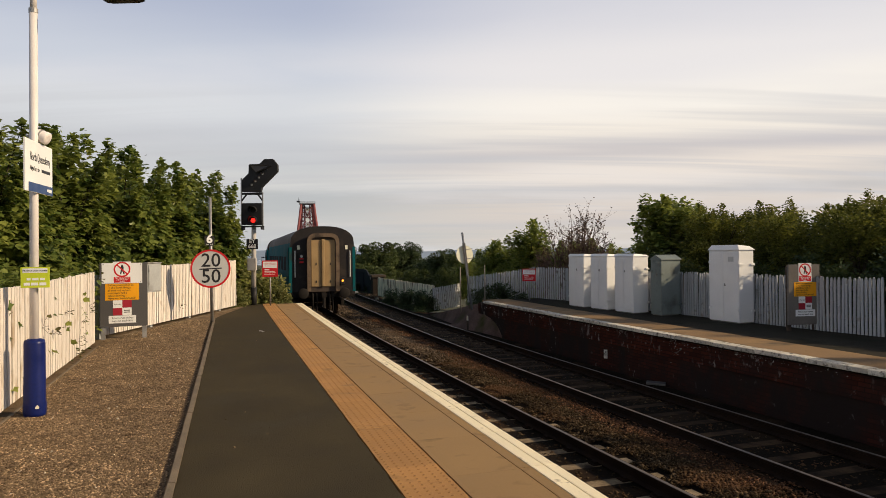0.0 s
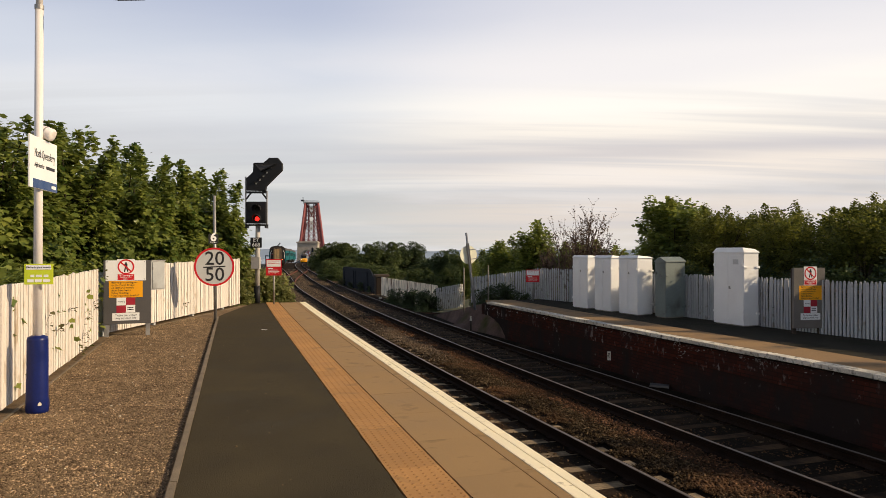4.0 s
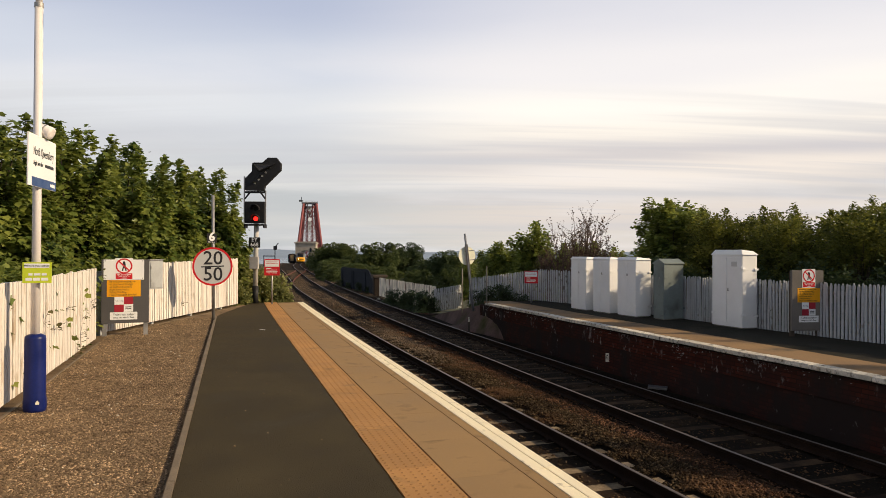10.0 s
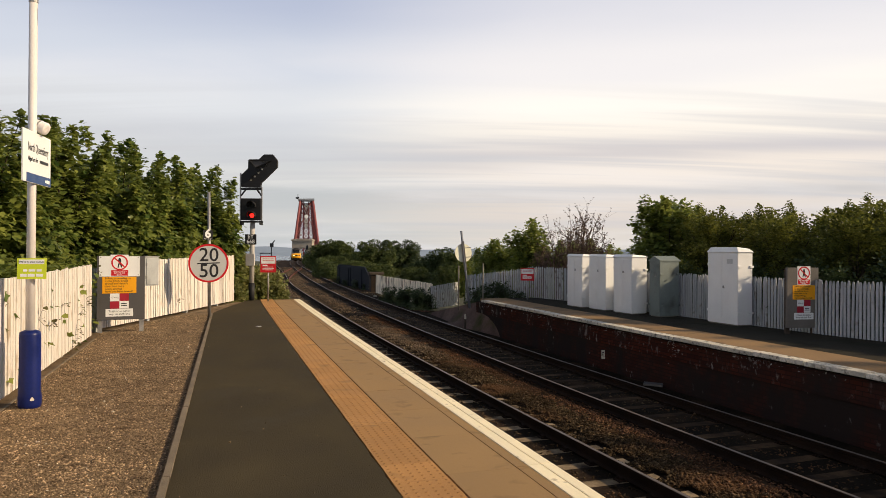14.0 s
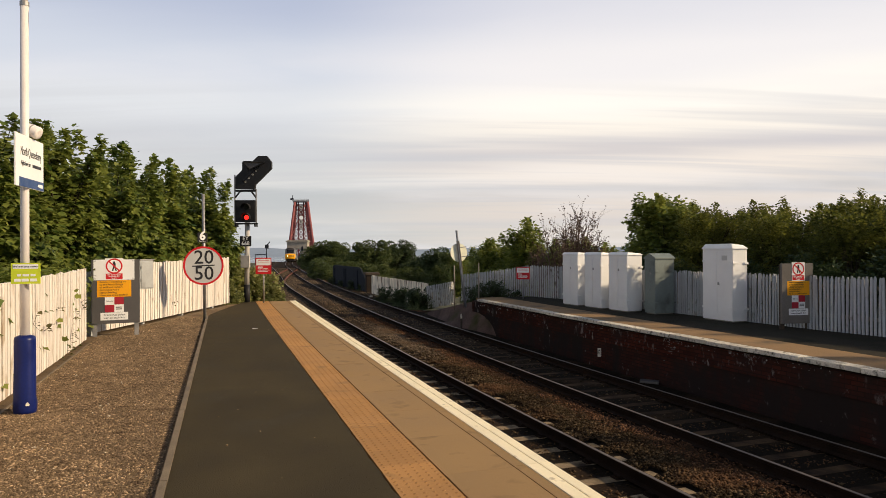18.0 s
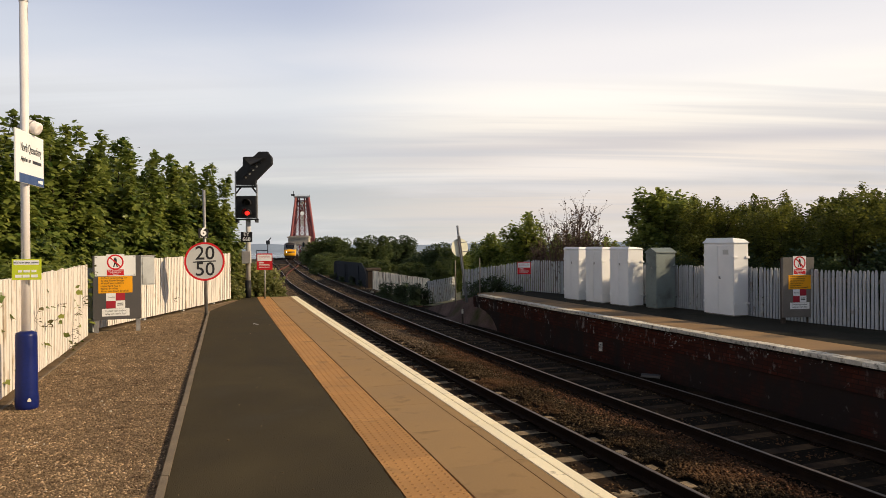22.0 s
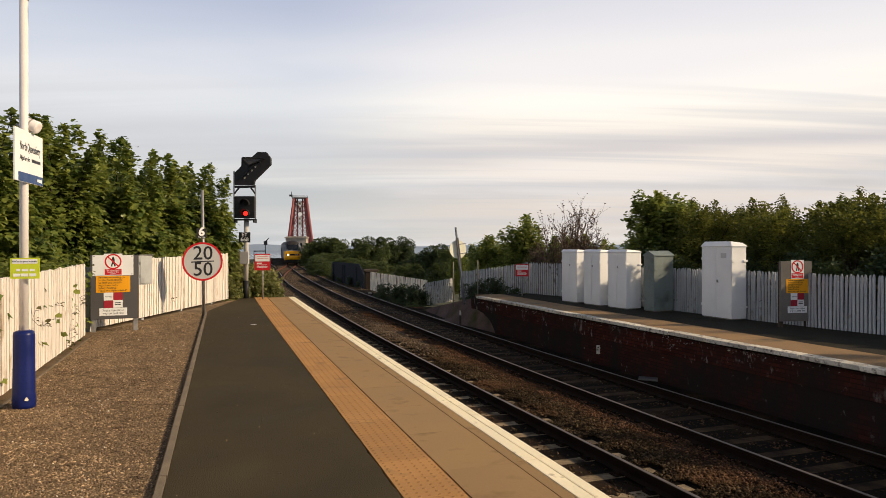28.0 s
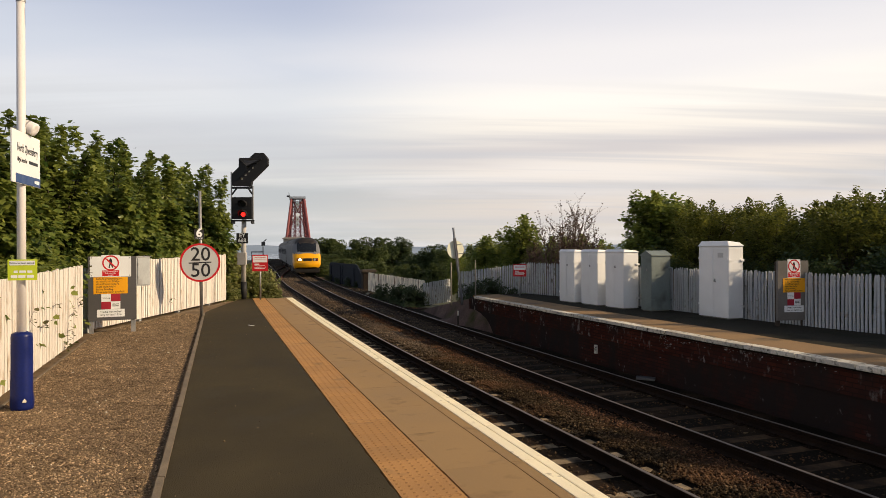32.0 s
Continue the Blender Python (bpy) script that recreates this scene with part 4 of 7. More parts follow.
    ribbon("platform_ramp_far", F_END - 3.2, 33.5, 0.4, [(foot(0.2, 0.66), -1.29), (foot(0.2, 0.60), -1.12), (foot(0.2, 0.36), -0.84), (foot(0.2, 0.12), -0.50), (foot(0.25, 0.0), -0.16), (lambda y: 5.0, -0.12), (lambda y: 5.0, -1.29)], M_CESS, label="dark cinder bank at the platform end", category="bank")
    ob = bpy.data.objects["platform_ramp_far"]
    for v in ob.data.vertices:
        if v.co.z > -1:
            v.co.z -= 1.15 * min(max((v.co.y - 26.5) / 7.5, 0), 1)


build_far_platform()


# ------------------------------------------------------------------ fences
def paling_mesh(w, h, t, material, pointed):
    bm = bm_new()
    if pointed:
        prism(bm, [(-w / 2, 0), (w / 2, 0), (w / 2, h - 0.06), (w * 0.28, h - 0.012), (0, h), (-w * 0.28, h - 0.012), (-w / 2, h - 0.06)], 0, t)
    else:
        prism(bm, [(-w / 2, 0), (w / 2, 0), (w / 2, h), (w * 0.12, h + 0.004), (-w / 2, h - 0.004)], 0, t)
    return mesh_of("paling", bm, material)


def build_left_fence():
    """Close-boarded white fence in two runs with rails behind."""
    rng = random.Random(4)
    for y0, y1, h0, h1, lab in ((-2.0, 13.95, 1.32, 1.40, "white painted close paling fence with weeds growing through"), (15.12, 23.7, 1.42, 1.54, "white painted paling fence beside the bushes")):
        fence = tagged(new("paling_fence"), lab, "fence", "white fences behind the gravel", "structure")
        a, b = Vector((fence_left_x(y0), y0, 0)), Vector((fence_left_x(y1), y1, 0))
        d = (b - a).normalized()
        ang = math.atan2(d.y, d.x)
        pitch, w = (0.118, 0.090) if y1 < 15.2 else (0.100, 0.072)
        n = int((b - a).length / pitch)
        meshes = [paling_mesh(w + rng.gauss(0, 0.003), 1.0, 0.022, M_FENCE, False) for _ in range(4)]
        for k in range(n):
            p = a + d * (k + 0.5) * pitch
            h = h0 + (h1 - h0) * k / n + rng.gauss(0, 0.008)
            m = Matrix.Translation((p.x, p.y, 0.060)) @ Matrix.Rotation(ang, 4, "Z") @ Matrix.Rotation(rng.gauss(0, 0.006), 4, "Y") @ Matrix.Translation((0, rng.gauss(0, 0.004), 0)) @ Matrix.Diagonal((1, 1, h, 1))
            piece("paling", rng.choice(meshes), fence, m)
        bm = bm_new()
        box(bm, 0, (b - a).length, -0.075, -0.040, -0.12, -0.012, 0.003)
        part("gravel_board", bm, M_TIMBER_EDGE, fence, "weathered board along the fence foot").matrix_basis = Matrix.Translation(a) @ Matrix.Rotation(ang, 4, "Z")
        for z in (0.30, 1.0):
            bm = bm_new()
            box(bm, 0, (b - a).length, 0.024, 0.09, z, z + 0.09)
            ob = part("fence_rail", bm, M_FENCE_SHADE, fence)
            ob.matrix_basis = Matrix.Translation(a) @ Matrix.Rotation(ang, 4, "Z")
        k = 0.0
        while k < (b - a).length:
            bm = bm_new()
            box(bm, -0.06, 0.06, 0.09, 0.21, -0.3, h0 - 0.05)
            ob = part("fence_post", bm, M_FENCE_SHADE, fence)
            p = a + d * k
            ob.matrix_basis = Matrix.Translation(p) @ Matrix.Rotation(ang, 4, "Z")
            k += 2.4


def build_right_fence():
    rng = random.Random(9)
    fence = tagged(new("picket_fence"), "white pointed picket fence along the opposite platform, shade put into its grey colour", "fence", kind="structure")
    meshes = [paling_mesh(0.054 + rng.gauss(0, 0.0015), 1.0, 0.025, M_FENCE_SHADE, True) for _ in range(4)]
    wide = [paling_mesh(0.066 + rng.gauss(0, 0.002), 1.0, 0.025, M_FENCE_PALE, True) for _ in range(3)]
    drop = lambda u: -0.50 * max(0.0, 1 - u / 5.2) ** 0.8
    u = 0.05
    while u < 34:
        q = fence_right(u)
        if not q:
            break
        p, ang = q
        h = 1.20 + rng.gauss(0, 0.014)
        m = Matrix.Translation((p.x, p.y, -0.012 + drop(u))) @ Matrix.Rotation(ang, 4, "Z") @ Matrix.Rotation(rng.gauss(0, 0.010), 4, "Y") @ Matrix.Diagonal((1, 1, h, 1))
        piece("picket", rng.choice(wide if u < 7.2 else meshes), fence, m)
        u += 0.128 if u < 7.2 else 0.085
    u = 0.0
    while u < 32:
        p, ang = fence_right(u)
        p = p + Vector((0, 0, drop(u + 0.75)))
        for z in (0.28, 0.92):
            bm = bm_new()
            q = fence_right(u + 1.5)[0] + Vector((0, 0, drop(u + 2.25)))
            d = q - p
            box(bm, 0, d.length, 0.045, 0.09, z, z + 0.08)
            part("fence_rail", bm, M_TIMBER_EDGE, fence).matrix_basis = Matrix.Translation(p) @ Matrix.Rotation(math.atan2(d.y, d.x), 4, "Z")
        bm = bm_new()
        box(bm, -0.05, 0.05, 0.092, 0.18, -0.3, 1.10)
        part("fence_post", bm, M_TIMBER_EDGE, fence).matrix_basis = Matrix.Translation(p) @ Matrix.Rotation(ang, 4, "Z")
        u += 1.5


# ------------------------------------------------------------------ lamp post with its signs
def build_lamp_post():
    post = thing("lamp_post", pose(-4.67, 7.93, 0), "white tubular lamp post with a blue sheathed base", "lamp post")
    bm = bm_new()
    lathe(bm, [(0.112, -0.03), (0.119, 0.02), (0.117, 0.07), (0.121, 0.10), (0.114, 0.16), (0.111, 0.45), (0.110, 0.80), (0.105, 0.835), (0.062, 0.855)], 28)
    dent = random.Random(6)
    for v in bm.verts:
        if v.co.z < 0.18:
            k = 1 + dent.gauss(0, 0.025)
            v.co.x, v.co.y = v.co.x * k, v.co.y * k
    part("base_sleeve", bm, M_BLUE, post, "glossy dark blue base sleeve", True)
    bm = bm_new()
    prism(bm, [(-0.020, 0.0), (0.016, -0.006), (0.022, 0.012), (0.004, 0.040), (-0.012, 0.026)], -0.004, 0.004)
    part("chip", bm, M_WHITE_LINE_OLD, post, "pale chip in the blue sheath").matrix_basis = pose(0.078, -0.093, 0.075, 0, 0, 40)
    bm = bm_new()
    tube(bm, (0, 0, 0.85), (0.012, 0, 4.62), 0.047, 0.044, 20)
    part("shaft", bm, M_POST_WHITE, post, smooth=True)
    bm = bm_new()
    lathe(bm, [(0.049, 0), (0.049, 0.05)], 20, Matrix.Translation((0.012, 0, 4.58)))
    part("collar", bm, M_GALV, post)
    bm = bm_new()
    tube(bm, (0.012, 0, 4.62), (0.016, 0, 5.05), 0.036, 0.034, 16)
    tube(bm, (0.016, 0, 5.02), (0.55, 0, 5.0), 0.028, 0.026, 12)
    tube(bm, (0.55, 0, 5.0), (0.85, 0, 4.85), 0.026, 0.026, 12)
    part("arm", bm, M_POST_WHITE, post, smooth=True)
    bm = bm_new()
    prism(bm, [(0.78, 4.735), (0.86, 4.71), (1.20, 4.715), (1.28, 4.745), (1.21, 4.80), (1.0, 4.86), (0.78, 4.90)], -0.11, 0.11)
    bmesh.ops.bevel(bm, geom=bm.edges[:], offset=0.02, segments=2, affect="EDGES")
    part("lantern", bm, M_BLACK, post, "dark grey street lantern head")
    # loudspeaker on a bracket
    speaker = thing("loudspeaker", pose(-4.70, 8.02, 3.13), "cream tubular loudspeaker on the lamp post", "loudspeaker")
    bm = bm_new()
    aim = pose(0.0, -0.01, 0.085, 0, 114, 4)
    lathe(bm, [(0.045, 0), (0.064, 0.012), (0.072, 0.06), (0.075, 0.15), (0.068, 0.165), (0.03, 0.160)], 20, aim)
    part("horn", bm, M_POST_WHITE, speaker, smooth=True)
    bm = bm_new()
    lathe(bm, [(0.0745, 0.070), (0.0775, 0.073), (0.0775, 0.085), (0.0745, 0.088)], 20, aim)
    part("band", bm, M_GALV, speaker)
    bm = bm_new()
    for s in (-0.088, 0.088):
        box(bm, -0.02, 0.05, s - 0.004, s + 0.004, 0.03, 0.055)
    box(bm, -0.05, -0.02, -0.09, 0.09, 0.03, 0.055)
    part("bracket", bm, M_GALV, speaker)

    name = thing("station_name_sign", pose(-4.60, 7.93, 2.80, 0, 0, 102.7), "white station name sign with a dark blue bottom band", "station sign")
    W, Hh = 0.90, 0.575
    bm = bm_new()
    box(bm, -W / 2, W / 2, 0, 0.018, -Hh / 2, Hh / 2, 0.003)
    part("panel", bm, M_WHITE, name)
    bm = bm_new()
    box(bm, -W / 2 + 0.10, W / 2 - 0.004, -0.003, -0.0005, -Hh / 2 + 0.004, -Hh / 2 + 0.105)
    part("blue_band", bm, M_NAVY, name)
    writing("lettering", "North Queensferry", 0.135, -0.305, 0.105, -0.0005, M_INK, name, "LEFT", narrow=0.62)
    writing("lettering", "Alight here for", 0.072, -0.305, -0.025, -0.0005, M_INK, name, "LEFT", narrow=0.72)
    bars("lettering_bar", [(0.07, 0.36, -0.025, 0.035)], -0.0005, M_INK, name)
    bars("operator_mark", [(0.24, 0.29, -0.235, 0.03), (0.295, 0.40, -0.235, 0.04)], -0.0035, M_WHITE, name)
    bm = bm_new()
    for z in (-0.18, 0.18):
        box(bm, -0.06, 0.06, 0.018, 0.05, z - 0.015, z + 0.015)
    part("clamp", bm, M_GALV, name)

    lime = thing("information_sign", pose(-4.62, 7.87, 1.555, 0, 0, 14), "small lime green notice clamped to the lamp post", "notice")
    bm = bm_new()
    box(bm, -0.148, 0.148, -0.012, 0, -0.117, 0.117, 0.002)
    part("panel", bm, M_LIME, lime)
    bm = bm_new()
    box(bm, -0.128, 0.128, -0.0145, -0.0125, 0.052, 0.102)
    part("white_strip", bm, M_WHITE, lime)
    writing("lettering", "We're in your corner", 0.029, 0, 0.077, -0.0147, M_INK, lime)
    bars("text_bar", [(-0.085, -0.045, -0.02, 0.026), (-0.03, 0.035, -0.02, 0.026), (0.05, 0.10, -0.02, 0.026), (-0.115, -0.05, -0.075, 0.032), (-0.04, 0.03, -0.075, 0.032), (0.045, 0.115, -0.075, 0.032)], -0.0125, M_WHITE, lime)
    bm = bm_new()
    box(bm, -0.05, 0.05, 0, 0.02, -0.02, 0.02)
    part("clamp", bm, M_GALV, lime)


# ------------------------------------------------------------------ safety boards
def safety_board(m, w, z0, z1, label, board_material, k, x_shift, wide_white):
    """Grey backing board on two posts with the same five notices; k scales the notices."""
    board = thing("safety_board", m, label, "notice board", "safety boards at both platform ends")
    for x in (-w / 2 + 0.06, w / 2 - 0.06):
        bm = bm_new()
        box(bm, x - 0.045, x + 0.045, 0.012 if wide_white else 0.051, 0.085 if wide_white else 0.12, -0.05, z1 - 0.02, 0.004)
        part("post", bm, M_GALV if wide_white else M_TRUNK, board)
    bm = bm_new()
    box(bm, -w / 2, w / 2, -0.012, 0.011 if wide_white else 0.05, z0, z1, 0.003)
    part("backing", bm, board_material, board)
    y = -0.0125
    top = z1 + 0.03

    def plate(name, x0, x1, za, zb, material, lift=0.004):
        bm = bm_new()
        box(bm, x_shift + x0 * k, x_shift + x1 * k, y - lift, y, top - zb * k, top - za * k)
        return part(name, bm, material, board)

    if wide_white:
        plate("white_panel", -0.40, 0.40, 0.03, 0.47, M_WHITE, 0.003)
        bm = bm_new()
        for x in (-0.37, 0.37):
            for z in (0.06, 0.44):
                tube(bm, (x_shift + x * k, y - 0.007, top - z * k), (x_shift + x * k, y, top - z * k), 0.012, seg=10)
        part("screw_heads", bm, M_GALV, board)
    plate("white_notice", -0.18, 0.18, 0.0, 0.47, M_WHITE, 0.0045)
    plate("red_panel", -0.165, 0.165, 0.33, 0.455, M_RED, 0.006)
    bm = bm_new()
    ring(bm, 0.135 * k, 0.165 * k, y - 0.007, y - 0.0046, x_shift, top - 0.17 * k)
    part("prohibition_ring", bm, M_RED, board)
    bm = bm_new()
    c = Vector((x_shift, 0, top - 0.17 * k))
    prism(bm, [(-0.145 * k, -0.014 * k), (0.145 * k, -0.014 * k), (0.145 * k, 0.014 * k), (-0.145 * k, 0.014 * k)], y - 0.0068, y - 0.0048)
    ob = part("prohibition_bar", bm, M_RED, board)
    ob.matrix_basis = Matrix.Translation(c) @ Matrix.Rotation(radians(45), 4, "Y")
    bm = bm_new()
    prism(bm, [(-0.02, -0.11), (0.0, -0.03), (0.03, -0.11), (0.05, -0.10), (0.03, 0.0), (0.03, 0.05), (0.012, 0.10), (-0.012, 0.10), (-0.035, 0.045), (-0.02, 0.0), (-0.045, -0.105)], y - 0.0062, y - 0.0046)
    ob = part("pictogram", bm, M_INK, board)
    ob.matrix_basis = Matrix.Translation(c) @ Matrix.Diagonal((k, 1, k, 1))
    for i, t in enumerate(("No passengers", "beyond this", "point")):
        writing("lettering", t, 0.047 * k, x_shift, top - (0.355 + 0.038 * i) * k, y - 0.0062, M_WHITE, board)
    half = 0.335 if wide_white else 0.31
    plate("orange_notice", -half, half, 0.478, 0.835, M_ORANGE)
    for i, t in enumerate(("Before proceeding on", "to the Forth Bridge", "all staff and visitors", "must have had a", "Safety Briefing.", "Have you been briefed?")):
        writing("lettering", t, (0.058 if wide_white else 0.052) * k, x_shift - (half - 0.05) * k, top - (0.51 + 0.057 * i) * k, y - 0.0042, M_INK, board, "LEFT")
    for x0, x1, za, zb, ma in ((-0.185, 0.0, 0.838, 1.005, M_WHITE), (0.0, 0.185, 0.838, 1.0, M_DARKRED), (-0.185, 0.0, 1.007, 1.165, M_DARKRED), (0.0, 0.185, 1.002, 1.165, M_WHITE)):
        plate("checker_panel", x0, x1, za, zb, ma)
    writing("lettering", "Warning", 0.04 * k, x_shift - 0.09 * k, top - 0.925 * k, y - 0.0042, M_INK, board)
    bars("lettering_bar", [(x_shift + 0.03 * k, x_shift + 0.15 * k, top - z * k, 0.018 * k) for z in (1.06, 1.10)], y - 0.0041, M_INK, board)
    plate("white_strip", -0.27, 0.27, 1.17, 1.335, M_WHITE)
    for i, t in enumerate(("Trains run either", "way on each line")):
        writing("lettering", t, 0.062 * k, x_shift, top - (1.222 + 0.062 * i) * k, y - 0.0042, M_INK, board)
    return board


def build_boards():
    safety_board(pose(-6.95, 15.12, 0, 0, 0, 25), 0.94, 0.25, 1.63, "grey board with white, orange and red safety notices by the fence", M_BOARD, 1.0, -0.03, True)
    safety_board(pose(8.0, 15.4, 0, 0, 0, 9), 0.76, 0.12, 1.45, "pale grey board with orange and red safety notices in shade", M_BOARD_PALE, 0.88, 0.02, False)
    # electrical box fixed to the fence
    bx = thing("junction_cabinet", pose(-7.05, 16.55, 0.0, 0, 0, 70), "grey steel electrical box mounted on the white fence", "electrical box")
    bm = bm_new()
    box(bm, -0.22, 0.22, -0.22, 0.0, 0.92, 1.60, 0.012)
    part("body", bm, M_BOX_PALE, bx)
    bm = bm_new()
    box(bm, -0.19, 0.19, -0.235, -0.221, 0.95, 1.57, 0.006)
    dr = part("door", bm, M_BOX_PALE, bx)
    bm = bm_new()
    for z in (1.1, 1.4):
        box(bm, -0.202, -0.175, -0.25, -0.2355, z, z + 0.06)
    part("hinge", bm, M_GALV, dr)
    bm = bm_new()
    box(bm, -0.24, 0.24, -0.245, 0.0, 1.602, 1.622, 0.004)
    part("lid", bm, M_GALV, bx)
    bm = bm_new()
    for x in (-0.16, 0.16):
        box(bm, x - 0.025, x + 0.025, 0.0, 0.28, 1.0, 1.05)
        box(bm, x - 0.025, x + 0.025, 0.0, 0.28, 1.45, 1.50)
    part("bracket", bm, M_GALV, bx)


# ------------------------------------------------------------------ line-side signs and the signal
def build_speed_sign():
    s = thing("speed_sign", pose(-6.10, 18.33, 0, 0, 0, 20), "round white speed sign with red rim reading 20 over 50", "speed sign")
    bm = bm_new()
    tube(bm, (0, 0, -0.05), (-0.03, 0, 3.30), 0.042, 0.038, 14)
    part("post", bm, M_GALV, s, smooth=True)
    y = -0.05
    bm = bm_new()
    disc(bm, 0.503, y, y + 0.012, -0.03, 1.425, 48)
    part("disc", bm, M_REFLECTIVE, s)
    bm = bm_new()
    ring(bm, 0.456, 0.505, y - 0.004, y - 0.0003, -0.03, 1.425, 48)
    part("rim", bm, M_RED, s, "red retroreflective rim")
    for t, z in (("20", 1.63), ("50", 1.21)):
        writing("lettering", t, 0.50, -0.02, z, y - 0.0005, M_INK, s, bold=0.008)
    bm = bm_new()
    prism(bm, [(-0.30, -0.018), (0.26, 0.005), (0.26, 0.035), (-0.30, 0.012)], y - 0.003, y - 0.0004)
    part("dividing_bar", bm, M_INK, s).matrix_basis = Matrix.Translation((-0.01, 0, 1.415))
    bm = bm_new()
    for z in (1.25, 1.65):
        box(bm, -0.3, 0.24, y + 0.0125, y + 0.035, z - 0.02, z + 0.02)
    part("clamp_rail", bm, M_GALV, s)
    p = thing("car_stop_sign", pose(-6.13, 18.26, 2.165, 0, 0, 30), "small black six car stop plate on the sign post", "stop sign")
    bm = bm_new()
    box(bm, -0.125, 0.125, 0, 0.01, -0.135, 0.125, 0.002)
    part("plate", bm, M_BLACK, p)
    writing("lettering", "6", 0.30, 0, 0.03, -0.0005, M_WHITE, p, bold=0.04)
    writing("lettering", "Car stop", 0.05, 0, -0.10, -0.0005, M_WHITE, p)
    bm = bm_new()
    box(bm, -0.05, 0.05, 0.01, 0.03, -0.02, 0.02)
    part("clamp", bm, M_GALV, p)


def build_signal():
    s = thing("railway_signal", pose(-6.72, 24.64, 0), "black colour light signal showing red with a junction indicator", "signal")
    bm = bm_new()
    tube(bm, (0, 0, 0.45), (0.03, 0, 2.82), 0.088, 0.082, 18)
    part("post", bm, M_SIGNAL_POST, s, smooth=True)
    bm = bm_new()
    tube(bm, (0, 0, -0.05), (0.005, 0, 0.62), 0.11, 0.105, 18)
    part("post_base", bm, M_BLACK, s, smooth=True)
    bm = bm_new()
    box(bm, -0.15, 0.15, -0.24, -0.08, 1.22, 1.65, 0.01)
    part("junction_box", bm, M_SIGNAL_POST, s)
    bm = bm_new()
    box(bm, -0.20, 0.20, -0.14, -0.12, 1.97, 2.33, 0.002)
    part("identity_plate", bm, M_BLACK, s)
    writing("lettering", "EY", 0.19, 0, 2.245, -0.1405, M_WHITE, s, bold=0.02)
    writing("lettering", "668", 0.19, 0, 2.07, -0.1405, M_WHITE, s, bold=0.02)
    # platform below the head
    bm = bm_new()
    box(bm, -0.37, 0.35, -0.18, 0.2, 2.75, 2.80, 0.006)
    for x in (-0.35, 0.33):
        box(bm, x - 0.02, x + 0.02, -0.17, 0.18, 2.66, 2.80)
    part("bracket", bm, M_BLACK, s)
    bm = bm_new()
    box(bm, -0.37, 0.335, -0.10, 0.16, 2.83, 3.60, 0.02)
    head = part("head", bm, M_BLACK, s)
    for z, ma, nm in ((2.99, M_RED_LIGHT, "red_lamp"), (3.34, M_LENS_OFF, "dark_lamp")):
        bm = bm_new()
        disc(bm, 0.078, -0.115, -0.101, 0.03, z, 28)
        part(nm, bm, ma, head)
        bm = bm_new()
        seg = 18
        rows = []
        for r in (0.135, 0.147):
            rows.append(([bm.verts.new((0.03 + r * math.cos(a), -0.101, z + r * math.sin(a))) for a in np.linspace(-0.35, math.pi + 0.35, seg)],
                         [bm.verts.new((0.03 + r * math.cos(a), -0.101 - 0.16 - 0.14 * max(math.sin(a), 0), z + r * math.sin(a))) for a in np.linspace(-0.35, math.pi + 0.35, seg)]))
        for k in range(seg - 1):
            for a, b in rows:
                bm.faces.new((a[k], a[k + 1], b[k + 1], b[k]))
            bm.faces.new((rows[0][1][k], rows[0][1][k + 1], rows[1][1][k + 1], rows[1][1][k]))
        bmesh.ops.recalc_face_normals(bm, faces=bm.faces[:])
        part("hood", bm, M_BLACK, head)
    # frame and feather
    for x, z0, z1 in ((-0.415, 2.70, 4.50), (0.335, 2.80, 4.0)):
        bm = bm_new()
        box(bm, x - 0.022, x + 0.022, 0.02, 0.07, z0, z1, 0.004)
        part("frame_bar", bm, M_GALV, s)
    for x0, x1 in ((-0.40, -0.22), (0.33, 0.16)):
        bm = bm_new()
        tube(bm, (x0, 0.04, 3.70), (x1, 0.04, 3.93), 0.03, seg=8)
        part("frame_brace", bm, M_BLACK, s)
    bm = bm_new()
    box(bm, -0.39, 0.33, 0.01, 0.06, 3.90, 3.975)
    part("crossbar", bm, M_BLACK, s)
    bm = bm_new()
    box(bm, -0.39, -0.36, 0.165, 0.30, 3.0, 3.5, 0.006)
    part("cable_box", bm, M_BLACK, s)
    bm = bm_new()
    prism(bm, [(-0.375, 4.0), (0.30, 3.985), (0.335, 4.16), (0.90, 4.72), (0.90, 4.95), (0.74, 5.16), (0.43, 5.16), (0.24, 4.985), (-0.08, 4.985), (-0.13, 4.95), (-0.14, 4.66), (-0.375, 4.43)], -0.05, 0.12)
    bmesh.ops.bevel(bm, geom=[e for e in bm.edges if e.calc_length() > 0.1], offset=0.012, segments=1, affect="EDGES")
    ind = part("junction_indicator", bm, M_BLACK, s)
    for k in range(5):
        x, z = -0.02 + 0.128 * k, 4.25 + 0.128 * k
        bm = bm_new()
        disc(bm, 0.036, -0.062, -0.051, x, z, 16)
        part("indicator_lamp", bm, M_LENS_PALE if k < 4 else M_LENS_OFF, ind)
        bm = bm_new()
        prism(bm, [(x + r * math.cos(a), z + r * math.sin(a)) for r, span in ((0.060, np.linspace(0.3, 3.0, 9)), (0.048, np.linspace(3.0, 0.3, 9))) for a in span], -0.16, -0.051)
        part("lamp_hood", bm, M_BLACK, ind)
    corner, tip, low = (-0.09, 4.95), (0.68, 4.93), (0.15, 4.68)
    bm = bm_new()
